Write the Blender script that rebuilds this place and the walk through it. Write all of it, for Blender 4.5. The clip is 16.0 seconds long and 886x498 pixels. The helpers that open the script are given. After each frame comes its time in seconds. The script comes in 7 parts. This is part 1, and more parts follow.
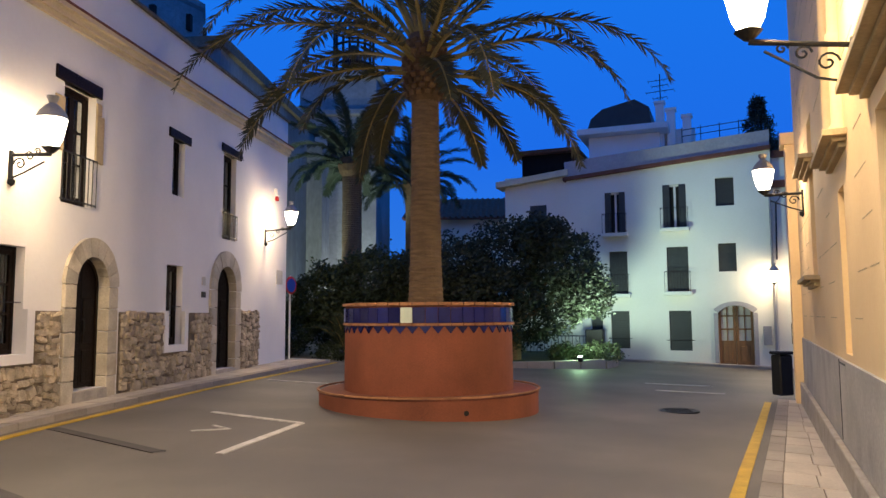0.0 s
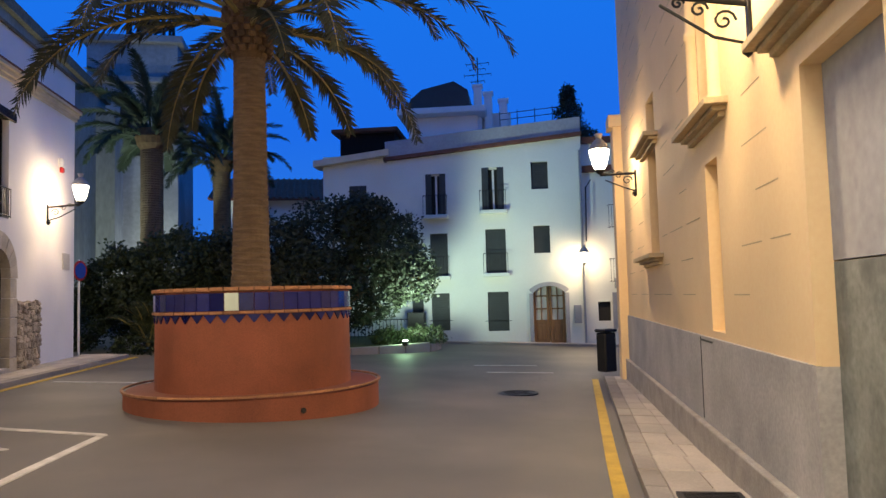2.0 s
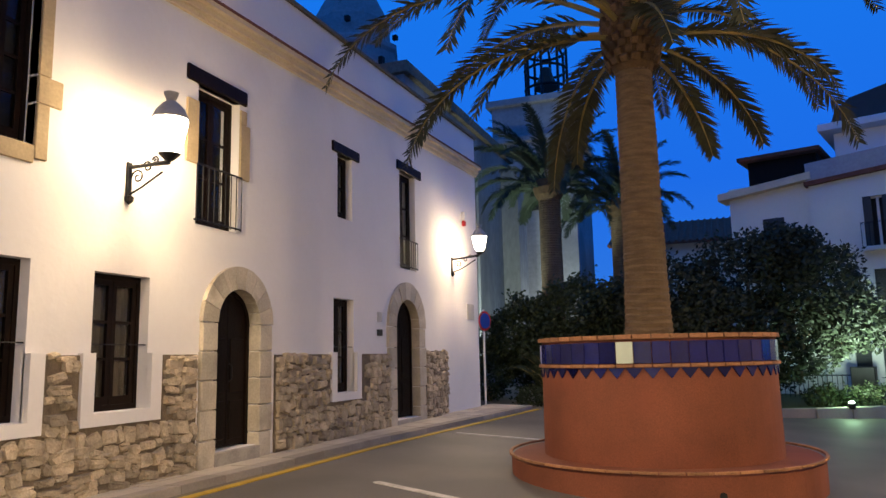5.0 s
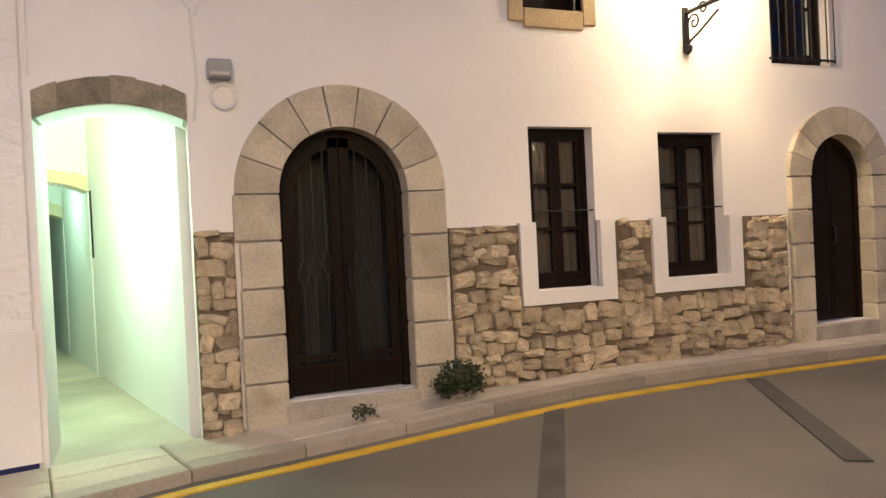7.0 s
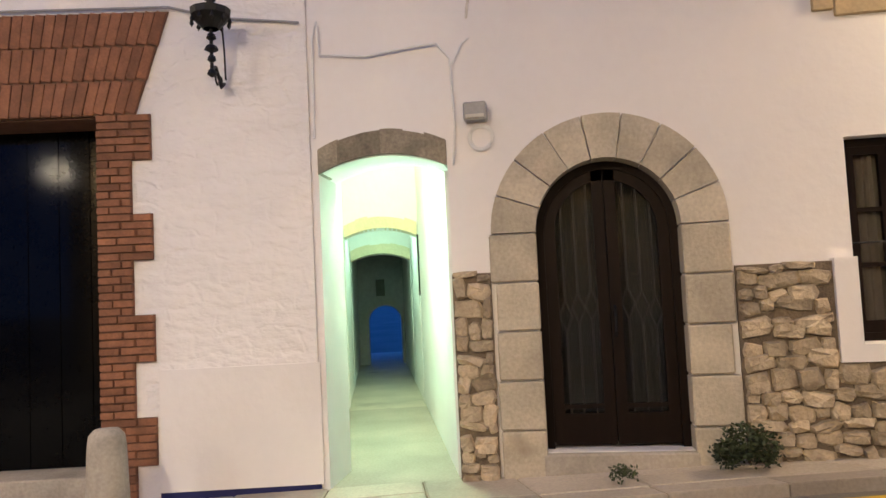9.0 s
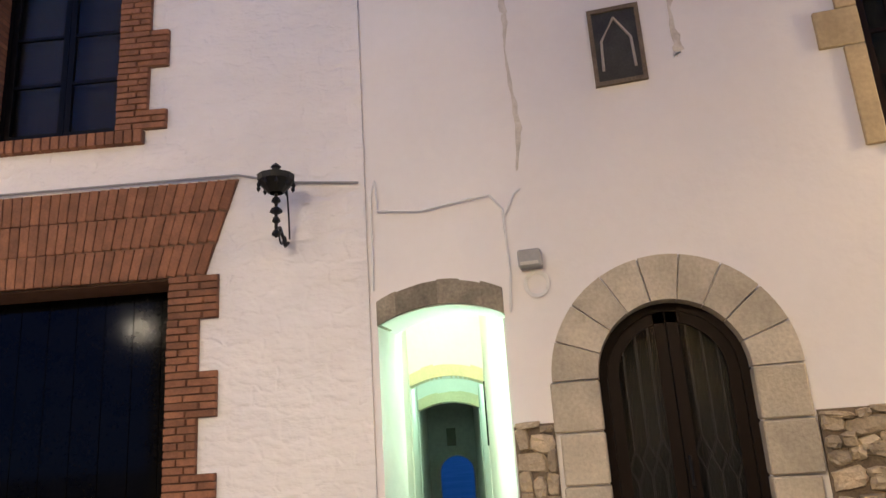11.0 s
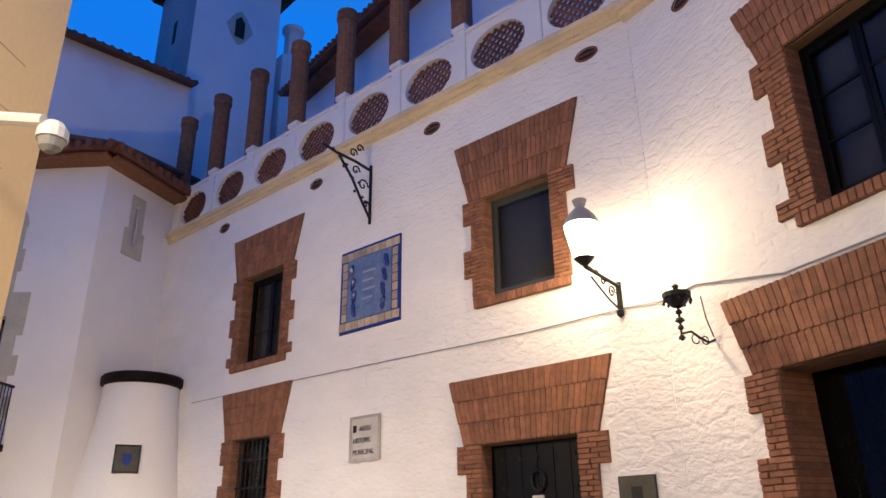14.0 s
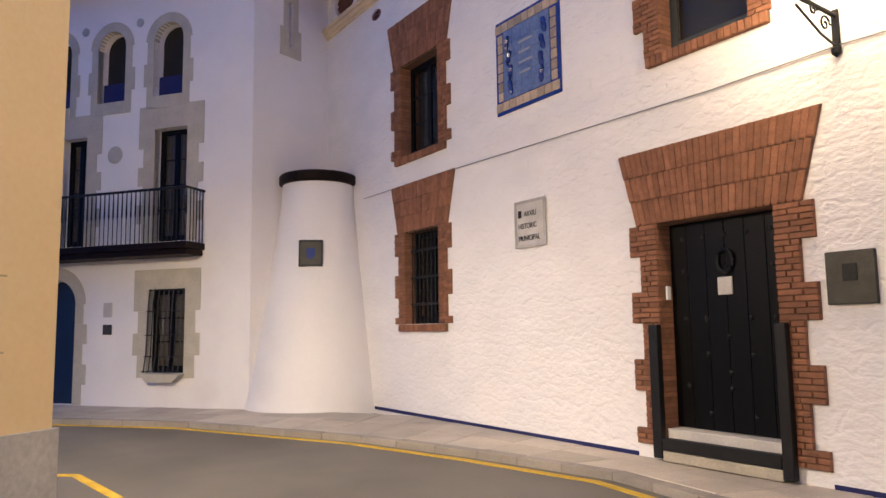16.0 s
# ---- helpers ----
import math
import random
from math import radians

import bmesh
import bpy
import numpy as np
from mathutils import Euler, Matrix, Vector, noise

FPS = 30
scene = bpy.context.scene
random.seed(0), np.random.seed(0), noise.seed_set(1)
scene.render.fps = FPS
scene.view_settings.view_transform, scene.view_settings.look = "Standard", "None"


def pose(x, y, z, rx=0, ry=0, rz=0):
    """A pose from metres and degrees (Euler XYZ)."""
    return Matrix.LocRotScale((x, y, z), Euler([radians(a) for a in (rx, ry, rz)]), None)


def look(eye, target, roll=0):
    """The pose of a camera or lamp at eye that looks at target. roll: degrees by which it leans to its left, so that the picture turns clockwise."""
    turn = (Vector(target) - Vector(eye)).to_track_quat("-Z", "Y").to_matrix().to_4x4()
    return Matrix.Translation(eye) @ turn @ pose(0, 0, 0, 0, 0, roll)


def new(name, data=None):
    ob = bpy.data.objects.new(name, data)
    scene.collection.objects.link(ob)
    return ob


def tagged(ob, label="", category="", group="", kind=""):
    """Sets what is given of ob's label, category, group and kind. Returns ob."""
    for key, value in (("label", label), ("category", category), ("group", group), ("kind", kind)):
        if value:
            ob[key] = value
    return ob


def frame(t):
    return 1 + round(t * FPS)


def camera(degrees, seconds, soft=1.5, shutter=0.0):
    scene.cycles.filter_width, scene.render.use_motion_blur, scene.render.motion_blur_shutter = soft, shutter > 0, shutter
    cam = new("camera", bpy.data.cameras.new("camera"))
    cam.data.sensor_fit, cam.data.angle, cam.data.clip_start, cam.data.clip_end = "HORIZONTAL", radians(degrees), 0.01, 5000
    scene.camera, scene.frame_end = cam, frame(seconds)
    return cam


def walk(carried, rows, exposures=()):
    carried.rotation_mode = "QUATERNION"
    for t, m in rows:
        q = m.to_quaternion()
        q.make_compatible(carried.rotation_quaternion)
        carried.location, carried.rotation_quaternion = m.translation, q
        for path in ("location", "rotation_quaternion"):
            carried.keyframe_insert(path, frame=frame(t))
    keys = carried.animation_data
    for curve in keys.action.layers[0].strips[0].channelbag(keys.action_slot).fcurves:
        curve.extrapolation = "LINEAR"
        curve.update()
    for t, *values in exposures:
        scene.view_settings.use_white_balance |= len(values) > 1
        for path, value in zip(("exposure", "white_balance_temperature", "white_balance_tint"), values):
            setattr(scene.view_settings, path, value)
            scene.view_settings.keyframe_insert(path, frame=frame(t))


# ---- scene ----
cam = camera(62.43, 16.0, soft=1.5)
# seconds, x, y, z, yaw, pitch, roll
PATH = [
    (0, -2.911, 2.312, 1.601, 4.95, 5.21, 0.32),
    (0.5, -3.057, 2.504, 1.578, -2.36, 3.97, 0.35),
    (1, -3.174, 2.761, 1.586, -7.74, 3.52, 0.59),
    (1.5, -3.344, 3.064, 1.605, -11.06, 3.63, 1.07),
    (2, -3.382, 3.384, 1.604, -10.05, 3.74, 1.53),
    (2.5, -3.456, 3.719, 1.589, -6.29, 3.53, 1.76),
    (3, -3.433, 3.954, 1.606, 0.04, 3.52, 1.72),
    (3.2, -3.439, 4.102, 1.605, 3.39, 4.18, 1.54),
    (5.3, -3.394, 5.342, 1.610, 26.06, 8.73, 1.46),
    (5.5, -3.401, 5.448, 1.598, 30.57, 8.00, 1.87),
    (6, -3.389, 5.713, 1.598, 43.26, 4.46, 2.56),
    (6.5, -3.425, 6.017, 1.581, 56.35, 1.40, 2.64),
    (7, -3.477, 6.281, 1.579, 68.85, -0.51, 2.79),
    (7.5, -3.556, 6.618, 1.570, 79.04, -1.27, 2.69),
    (8, -3.660, 6.982, 1.575, 89.10, -0.41, 2.82),
    (8.2, -3.677, 7.081, 1.577, 92.99, 0.78, 2.36),
    (10.3, -3.801, 7.348, 1.593, 100.98, 5.53, 2.75),
    (10.5, -3.782, 7.366, 1.598, 101.70, 6.89, 2.90),
    (11, -3.768, 7.391, 1.618, 104.31, 15.18, 3.76),
    (11.5, -3.742, 7.436, 1.635, 111.39, 25.31, 4.74),
    (12, -3.738, 7.420, 1.640, 124.92, 30.33, 4.12),
    (12.5, -3.632, 7.408, 1.661, 138.94, 31.13, 2.85),
    (13, -3.659, 7.323, 1.670, 152.00, 30.52, 1.22),
    (13.5, -3.722, 7.241, 1.653, 161.44, 27.56, 0.60),
    (14, -3.866, 7.250, 1.642, 166.98, 21.82, 0.71),
    (14.5, -4.027, 7.162, 1.623, 170.07, 13.67, 1.61),
    (15, -4.188, 6.833, 1.605, 173.35, 8.80, 1.74),
    (15.5, -4.287, 6.553, 1.626, 177.14, 7.62, 1.29),
    (16, -4.467, 6.191, 1.646, 182.33, 6.23, 0.82),
]
walk(cam, [(t, pose(x, y, z, 90 + p, r, w)) for t, x, y, z, w, p, r in PATH],
     exposures=[(0, 0.0), (16, 0.0)])

# ---- light: blue dusk sky, street lanterns, passage lamp, garden floods ----
world = bpy.data.worlds.new("dusk")
scene.world = world
world.use_nodes = True
wn, wl = world.node_tree.nodes, world.node_tree.links
wn.clear()
w_out, w_bg = wn.new("ShaderNodeOutputWorld"), wn.new("ShaderNodeBackground")
w_co, w_sep, w_ramp = wn.new("ShaderNodeTexCoord"), wn.new("ShaderNodeSeparateXYZ"), wn.new("ShaderNodeValToRGB")
wl.new(w_co.outputs["Generated"], w_sep.inputs[0])
wl.new(w_sep.outputs["Z"], w_ramp.inputs[0])
wl.new(w_ramp.outputs[0], w_bg.inputs[0])
wl.new(w_bg.outputs[0], w_out.inputs[0])
cr = w_ramp.color_ramp
cr.elements[0].position, cr.elements[0].color = 0.0, (0.035, 0.20, 0.72, 1)
cr.elements[1].position, cr.elements[1].color = 1.0, (0.05, 0.10, 0.28, 1)
e = cr.elements.new(0.22)
e.color = (0.012, 0.15, 0.80, 1)
e = cr.elements.new(0.62)
e.color = (0.006, 0.20, 0.86, 1)
e = cr.elements.new(0.8)
e.color = (0.04, 0.14, 0.45, 1)
w_bg.inputs[1].default_value = 1.0

WARM = (1.0, 0.73, 0.42)
STREET = (1.0, 0.85, 0.66)


def point_lamp(name, at, watts, colour, radius=0.12):
    lamp = bpy.data.lights.new(name, "POINT")
    lamp.energy, lamp.color, lamp.shadow_soft_size = watts, colour, radius
    ob = new(name, lamp)
    ob.location = at
    return ob


# ---- materials ----
def mat(name, base, rough=0.8, vary=0.12, scale=3.0, fine=40.0, bump=0.15, dist=0.01, metal=0.0, tint=None, stretch=(1, 1, 1), emit=None, power=0.0, per_piece=0.0, spec=0.4, stain=None, stain_at=0.6):
    m = bpy.data.materials.new(name)
    m.use_nodes = True
    n, l = m.node_tree.nodes, m.node_tree.links
    p = n["Principled BSDF"]
    p.inputs["Roughness"].default_value, p.inputs["Metallic"].default_value = rough, metal
    p.inputs["Specular IOR Level"].default_value = spec
    co, mp = n.new("ShaderNodeTexCoord"), n.new("ShaderNodeMapping")
    geo = n.new("ShaderNodeNewGeometry")
    l.new(geo.outputs["Position"], mp.inputs[0])
    mp.inputs["Scale"].default_value = stretch
    big, small = n.new("ShaderNodeTexNoise"), n.new("ShaderNodeTexNoise")
    big.inputs["Scale"].default_value, small.inputs["Scale"].default_value = scale, fine
    big.inputs["Detail"].default_value, small.inputs["Detail"].default_value = 5, 4
    l.new(mp.outputs[0], big.inputs[0]), l.new(mp.outputs[0], small.inputs[0])
    ramp = n.new("ShaderNodeValToRGB")
    c2 = tint or tuple(c * (1 - 2 * vary) for c in base)
    ramp.color_ramp.elements[0].position, ramp.color_ramp.elements[1].position = 0.3, 0.7
    ramp.color_ramp.elements[0].color, ramp.color_ramp.elements[1].color = (*c2, 1), (*base, 1)
    l.new(big.outputs["Fac"], ramp.inputs[0])
    mix = n.new("ShaderNodeMixRGB")
    mix.blend_type, mix.inputs[0].default_value = "OVERLAY", vary * 2
    l.new(ramp.outputs[0], mix.inputs[1]), l.new(small.outputs["Fac"], mix.inputs[2])
    last = mix.outputs[0]
    if stain:
        st, sr, sm = n.new("ShaderNodeTexNoise"), n.new("ShaderNodeValToRGB"), n.new("ShaderNodeMixRGB")
        st.inputs["Scale"].default_value, st.inputs["Detail"].default_value = scale * 0.6, 8
        l.new(mp.outputs[0], st.inputs[0])
        sr.color_ramp.elements[0].position, sr.color_ramp.elements[1].position = stain_at, stain_at + 0.12
        l.new(st.outputs["Fac"], sr.inputs[0]), l.new(sr.outputs[0], sm.inputs[0])
        l.new(last, sm.inputs[1])
        sm.inputs[2].default_value = (*stain, 1)
        last = sm.outputs[0]
    if per_piece:
        inf, hsv, mul = n.new("ShaderNodeObjectInfo"), n.new("ShaderNodeHueSaturation"), n.new("ShaderNodeMapRange")
        mul.inputs["To Min"].default_value, mul.inputs["To Max"].default_value = 1 - per_piece, 1 + per_piece
        l.new(inf.outputs["Random"], mul.inputs[0]), l.new(mul.outputs[0], hsv.inputs["Value"])
        l.new(last, hsv.inputs["Color"])
        last = hsv.outputs[0]
    l.new(last, p.inputs["Base Color"])
    if bump:
        b = n.new("ShaderNodeBump")
        b.inputs["Strength"].default_value, b.inputs["Distance"].default_value = bump, dist
        l.new(small.outputs["Fac"], b.inputs["Height"]), l.new(b.outputs[0], p.inputs["Normal"])
    if emit:
        p.inputs["Emission Color"].default_value, p.inputs["Emission Strength"].default_value = (*emit, 1), power
    return m


STUCCO = mat("white_stucco", (0.80, 0.77, 0.76), 0.9, 0.04, 0.7, 14, 0.25, 0.012, stain=(0.70, 0.66, 0.65), stain_at=0.62)
ROUGHWHITE = mat("whitewashed_masonry", (0.82, 0.79, 0.78), 0.85, 0.04, 1.2, 8, 1.0, 0.045, stretch=(1, 1, 1.9))
BAREPLASTER = mat("bare_beige_plaster", (0.68, 0.63, 0.57), 0.95, 0.15, 6, 40, 0.5)
CREAM = mat("cream_moulding", (0.72, 0.60, 0.42), 0.85, 0.10, 2, 30, 0.2)
FACADE = mat("pale_plaster", (0.74, 0.74, 0.66), 0.9, 0.06, 0.35, 20, 0.15, stain=(0.60, 0.60, 0.55), stain_at=0.60)
YELLOW = mat("ochre_plaster", (0.78, 0.58, 0.33), 0.85, 0.05, 0.8, 25, 0.18, 0.008)
GREYDADO = mat("grey_stone_dado", (0.46, 0.44, 0.42), 0.75, 0.16, 1.6, 30, 0.15, stain=(0.30, 0.29, 0.28), stain_at=0.62)
SLATE = mat("mottled_grey_panel", (0.27, 0.28, 0.25), 0.8, 0.2, 3.5, 22, 0.2, stain=(0.13, 0.13, 0.12), stain_at=0.57)
STONE = mat("sandstone_block", (0.54, 0.48, 0.38), 0.85, 0.14, 3, 35, 0.5, 0.015, per_piece=0.16, stain=(0.30, 0.25, 0.19), stain_at=0.63)
OLDSTONE = mat("grey_arch_stone", (0.30, 0.26, 0.20), 0.9, 0.2, 5, 40, 0.6, 0.015, per_piece=0.2, stain=(0.16, 0.14, 0.11), stain_at=0.56)
SURROUND = mat("tan_stone_surround", (0.48, 0.37, 0.22), 0.85, 0.12, 3, 30, 0.3)
GREYSURR = mat("grey_beige_surround", (0.50, 0.46, 0.38), 0.85, 0.08, 3, 30, 0.2)
RUBBLE = mat("rubble_stone", (0.50, 0.41, 0.29), 0.9, 0.18, 7, 45, 0.7, 0.02, per_piece=0.30, stain=(0.22, 0.17, 0.12), stain_at=0.6)
MORTAR = mat("dark_mortar", (0.20, 0.155, 0.11), 0.95, 0.2, 8, 60, 0.6, 0.02)
BRICK = mat("red_brick", (0.27, 0.118, 0.064), 0.85, 0.16, 9, 50, 0.5, 0.008, per_piece=0.2)
BRICKJOINT = mat("brick_mortar", (0.17, 0.095, 0.062), 0.95, 0.15, 8, 60, 0.3)
WOODDARK = mat("dark_brown_wood", (0.012, 0.0065, 0.0045), 0.5, 0.2, 3, 40, 0.2, stretch=(6, 6, 0.6), spec=0.1)
BLACKWOOD = mat("black_studded_wood", (0.004, 0.004, 0.005), 0.4, 0.2, 3, 40, 0.15, stretch=(6, 6, 0.6), spec=0.12)
GATE = mat("black_lacquered_gate", (0.004, 0.004, 0.004), 0.06, 0.2, 3, 40, 0.0, spec=0.1)
OAK = mat("varnished_oak", (0.22, 0.11, 0.045), 0.45, 0.2, 3, 40, 0.15, stretch=(6, 6, 0.6))
IRON = mat("black_iron", (0.015, 0.015, 0.016), 0.5, 0.15, 8, 60, 0.15, metal=0.4)
BRONZE = mat("dull_bronze", (0.065, 0.062, 0.052), 0.5, 0.15, 6, 60, 0.2, metal=0.5)
ASPHALT = mat("asphalt", (0.165, 0.15, 0.132), 0.62, 0.22, 0.45, 120, 0.5, 0.006, stain=(0.105, 0.097, 0.09), stain_at=0.52)
TAR = mat("tar_seam", (0.075, 0.07, 0.066), 0.7, 0.2, 3, 90, 0.3, 0.004)
PAVING = mat("pale_flagstone", (0.50, 0.44, 0.37), 0.6, 0.12, 1.5, 40, 0.25, per_piece=0.16, stain=(0.25, 0.22, 0.19), stain_at=0.64)
KERB = mat("kerb_stone", (0.34, 0.30, 0.26), 0.7, 0.12, 2, 40, 0.3, per_piece=0.15)
YPAINT = mat("yellow_road_paint", (0.62, 0.40, 0.04), 0.7, 0.15, 4, 60, 0.1)
WPAINT = mat("white_road_paint", (0.62, 0.60, 0.57), 0.7, 0.2, 5, 60, 0.1)
TERRA = mat("terracotta_render", (0.25, 0.078, 0.040), 0.8, 0.2, 1.1, 60, 0.25, 0.006, stain=(0.23, 0.065, 0.034), stain_at=0.58)
TERRACAP = mat("worn_terracotta_tile", (0.40, 0.19, 0.09), 0.75, 0.2, 5, 40, 0.3, per_piece=0.2)
COBALT = mat("cobalt_glazed_tile", (0.010, 0.014, 0.12), 0.12, 0.15, 5, 30, 0.03, per_piece=0.5, spec=0.6)
WHITETILE = mat("white_glazed_tile", (0.62, 0.72, 0.62), 0.12, 0.05, 5, 30, 0.03, spec=0.6)
AZUL = mat("blue_painted_tile", (0.17, 0.22, 0.34), 0.25, 0.2, 4, 20, 0.03, tint=(0.10, 0.15, 0.30))
AZULDARK = mat("dark_blue_glaze", (0.02, 0.045, 0.24), 0.25, 0.2, 6, 20, 0.03)
TILEBORDER = mat("cream_painted_tile", (0.50, 0.38, 0.24), 0.3, 0.15, 9, 20, 0.03, per_piece=0.3)
ROOFTILE = mat("roof_tile", (0.20, 0.075, 0.045), 0.85, 0.2, 3, 30, 0.3, per_piece=0.25)
BARK = mat("palm_bark", (0.21, 0.145, 0.085), 0.95, 0.2, 4, 40, 0.6, 0.02, stretch=(1, 1, 5), per_piece=0.15)
BOOT = mat("palm_boot", (0.13, 0.08, 0.04), 0.9, 0.2, 6, 40, 0.4, per_piece=0.35)
FROND = mat("palm_frond", (0.052, 0.055, 0.022), 0.6, 0.2, 3, 30, 0.1)
FRONDSTEM = mat("palm_stem", (0.26, 0.20, 0.06), 0.6, 0.15, 3, 30, 0.1)
FRONDFAR = mat("far_palm_frond", (0.05, 0.075, 0.045), 0.6, 0.2, 3, 30, 0.1)
LEAF = mat("dark_leaf", (0.030, 0.040, 0.020), 0.6, 0.25, 2, 20, 0.1)
HEDGE = mat("hedge_leaf", (0.042, 0.060, 0.022), 0.6, 0.25, 2, 20, 0.1)
GRASS = mat("garden_grass", (0.045, 0.075, 0.02), 0.9, 0.2, 3, 60, 0.5)
CHURCH = mat("weathered_church_wall", (0.30, 0.30, 0.30), 0.95, 0.2, 0.35, 6, 0.5, 0.03, stretch=(1, 1, 0.35), stain=(0.10, 0.10, 0.11), stain_at=0.5)
ASHLAR = mat("church_ashlar", (0.32, 0.32, 0.33), 0.95, 0.15, 0.5, 5, 0.5, 0.03, stain=(0.20, 0.20, 0.21), stain_at=0.55)
# grey render; on the passage's white end wall it stands for shade
GREYTONE = mat("grey_render_and_shade", (0.40, 0.39, 0.40), 0.9, 0.12, 0.6, 12, 0.2)
DARKBLIND = mat("dark_roller_blind", (0.035, 0.04, 0.042), 0.6, 0.1, 3, 40, 0.1)
WHITEMETAL = mat("white_enamel", (0.7, 0.7, 0.7), 0.4, 0.05, 3, 30, 0.02)
GREYPLASTIC = mat("grey_plastic", (0.30, 0.30, 0.31), 0.5, 0.08, 3, 30, 0.05)
CONCRETE = mat("worn_concrete", (0.42, 0.38, 0.33), 0.8, 0.15, 4, 40, 0.3)
MARBLE = mat("pale_marble", (0.55, 0.52, 0.48), 0.5, 0.1, 4, 40, 0.1)
BLUELINE = mat("indigo_paint", (0.012, 0.016, 0.10), 0.7, 0.1, 3, 30, 0.05)
SIGNBLUE = mat("sign_blue", (0.02, 0.06, 0.35), 0.4, 0.05, 3, 30, 0.02)
NAVY = mat("navy_door_paint", (0.008, 0.02, 0.05), 0.5, 0.1, 3, 30, 0.05)
SIGNRED = mat("sign_red", (0.42, 0.02, 0.02), 0.4, 0.05, 3, 30, 0.02)
CURTAIN = mat("dim_curtain", (0.10, 0.075, 0.055), 0.9, 0.1, 3, 30, 0.1, stretch=(8, 8, 0.5))
LANTERN = mat("lit_lantern_glass", (0.9, 0.85, 0.7), 0.4, 0.02, 3, 30, 0.0, emit=(1.0, 0.86, 0.62), power=14)
TUBE = mat("fluorescent_tube", (0.9, 0.95, 0.9), 0.4, 0.02, 3, 30, 0.0, emit=(0.8, 1.0, 0.85), power=12)
SEA = mat("evening_sea", (0.01, 0.06, 0.25), 0.25, 0.15, 0.3, 2, 0.3, 0.05)
# whitewashed coursed rubble: block joints under the wash
rn, rl = ROUGHWHITE.node_tree.nodes, ROUGHWHITE.node_tree.links
r_co, r_sep, r_cmb, r_noise, r_add, r_brick, r_bump = [rn.new("ShaderNode" + k) for k in ("TexCoord", "SeparateXYZ", "CombineXYZ", "TexNoise", "MixRGB", "TexBrick", "Bump")]
rl.new(r_co.outputs["Object"], r_sep.inputs[0])
rl.new(r_sep.outputs["X"], r_cmb.inputs[0]), rl.new(r_sep.outputs["Z"], r_cmb.inputs[1])
rl.new(r_co.outputs["Object"], r_noise.inputs[0])
r_noise.inputs["Scale"].default_value, r_noise.inputs["Detail"].default_value = 2.6, 3
r_add.blend_type, r_add.inputs[0].default_value = "ADD", 0.4
rl.new(r_cmb.outputs[0], r_add.inputs[1]), rl.new(r_noise.outputs["Color"], r_add.inputs[2])
rl.new(r_add.outputs[0], r_brick.inputs[0])
for key, value in (("Scale", 1.0), ("Mortar Size", 0.035), ("Mortar Smooth", 1.0), ("Brick Width", 0.42), ("Row Height", 0.2)):
    r_brick.inputs[key].default_value = value
r_brick.inputs["Color1"].default_value, r_brick.inputs["Color2"].default_value, r_brick.inputs["Mortar"].default_value = (1, 1, 1, 1), (0.72, 0.72, 0.72, 1), (0, 0, 0, 1)
r_bump.inputs["Strength"].default_value, r_bump.inputs["Distance"].default_value = 0.26, 0.025
rl.new(r_brick.outputs["Color"], r_bump.inputs["Height"])
fine_bump = next(k for k in rn if k.type == "BUMP" and k != r_bump)
fine_bump.inputs["Strength"].default_value = 0.6
rl.new(r_bump.outputs[0], fine_bump.inputs["Normal"])
GLASS = bpy.data.materials.new("window_glass")
GLASS.use_nodes = True
gp = GLASS.node_tree.nodes["Principled BSDF"]
gp.inputs["Base Color"].default_value, gp.inputs["Roughness"].default_value = (0.75, 0.8, 0.85, 1), 0.04
gp.inputs["Transmission Weight"].default_value = 1.0
gp.inputs["IOR"].default_value = 1.18
# near-black colour that stands for the shade inside openings and houses
SHADEBLACK = mat("opening_shade", (0.02, 0.018, 0.016), 0.9, 0.1, 2, 20, 0.0)


# ---- building helpers ----
def link(name, bm, material, m=None, smooth=False):
    me = bpy.data.meshes.new(name)
    bmesh.ops.recalc_face_normals(bm, faces=bm.faces[:])
    bm.to_mesh(me)
    bm.free()
    me.materials.append(material)
    if smooth:
        for f in me.polygons:
            f.use_smooth = True
    ob = new(name, me)
    if m is not None:
        ob.matrix_world = m
    return ob


def part(name, bm, material, parent, label="", smooth=False):
    ob = link(name, bm, material, None, smooth)
    ob.parent = parent
    if label:
        ob["label"] = label
    return ob


def piece(name, mesh, parent, m):
    ob = bpy.data.objects.new(name, mesh)
    scene.collection.objects.link(ob)
    ob.parent = parent
    ob.matrix_basis = m
    return ob


def thing(name, m, label, category, group="", kind=""):
    ob = new(name)
    ob.empty_display_size = 0.1
    ob.matrix_world = m
    return tagged(ob, label, category, group, kind)


def box(bm, x0, x1, y0, y1, z0, z1, bevel=0.0):
    r = bmesh.ops.create_cube(bm, size=1, matrix=Matrix.LocRotScale(((x0 + x1) / 2, (y0 + y1) / 2, (z0 + z1) / 2), None, (abs(x1 - x0), abs(y1 - y0), abs(z1 - z0))))
    if bevel:
        bmesh.ops.bevel(bm, geom=list({e for v in r["verts"] for e in v.link_edges}), offset=bevel, segments=1, affect="EDGES")
    return bm


def boxes(*rows, bevel=0.0):
    bm = bmesh.new()
    for r in rows:
        box(bm, *r, bevel=bevel)
    return bm


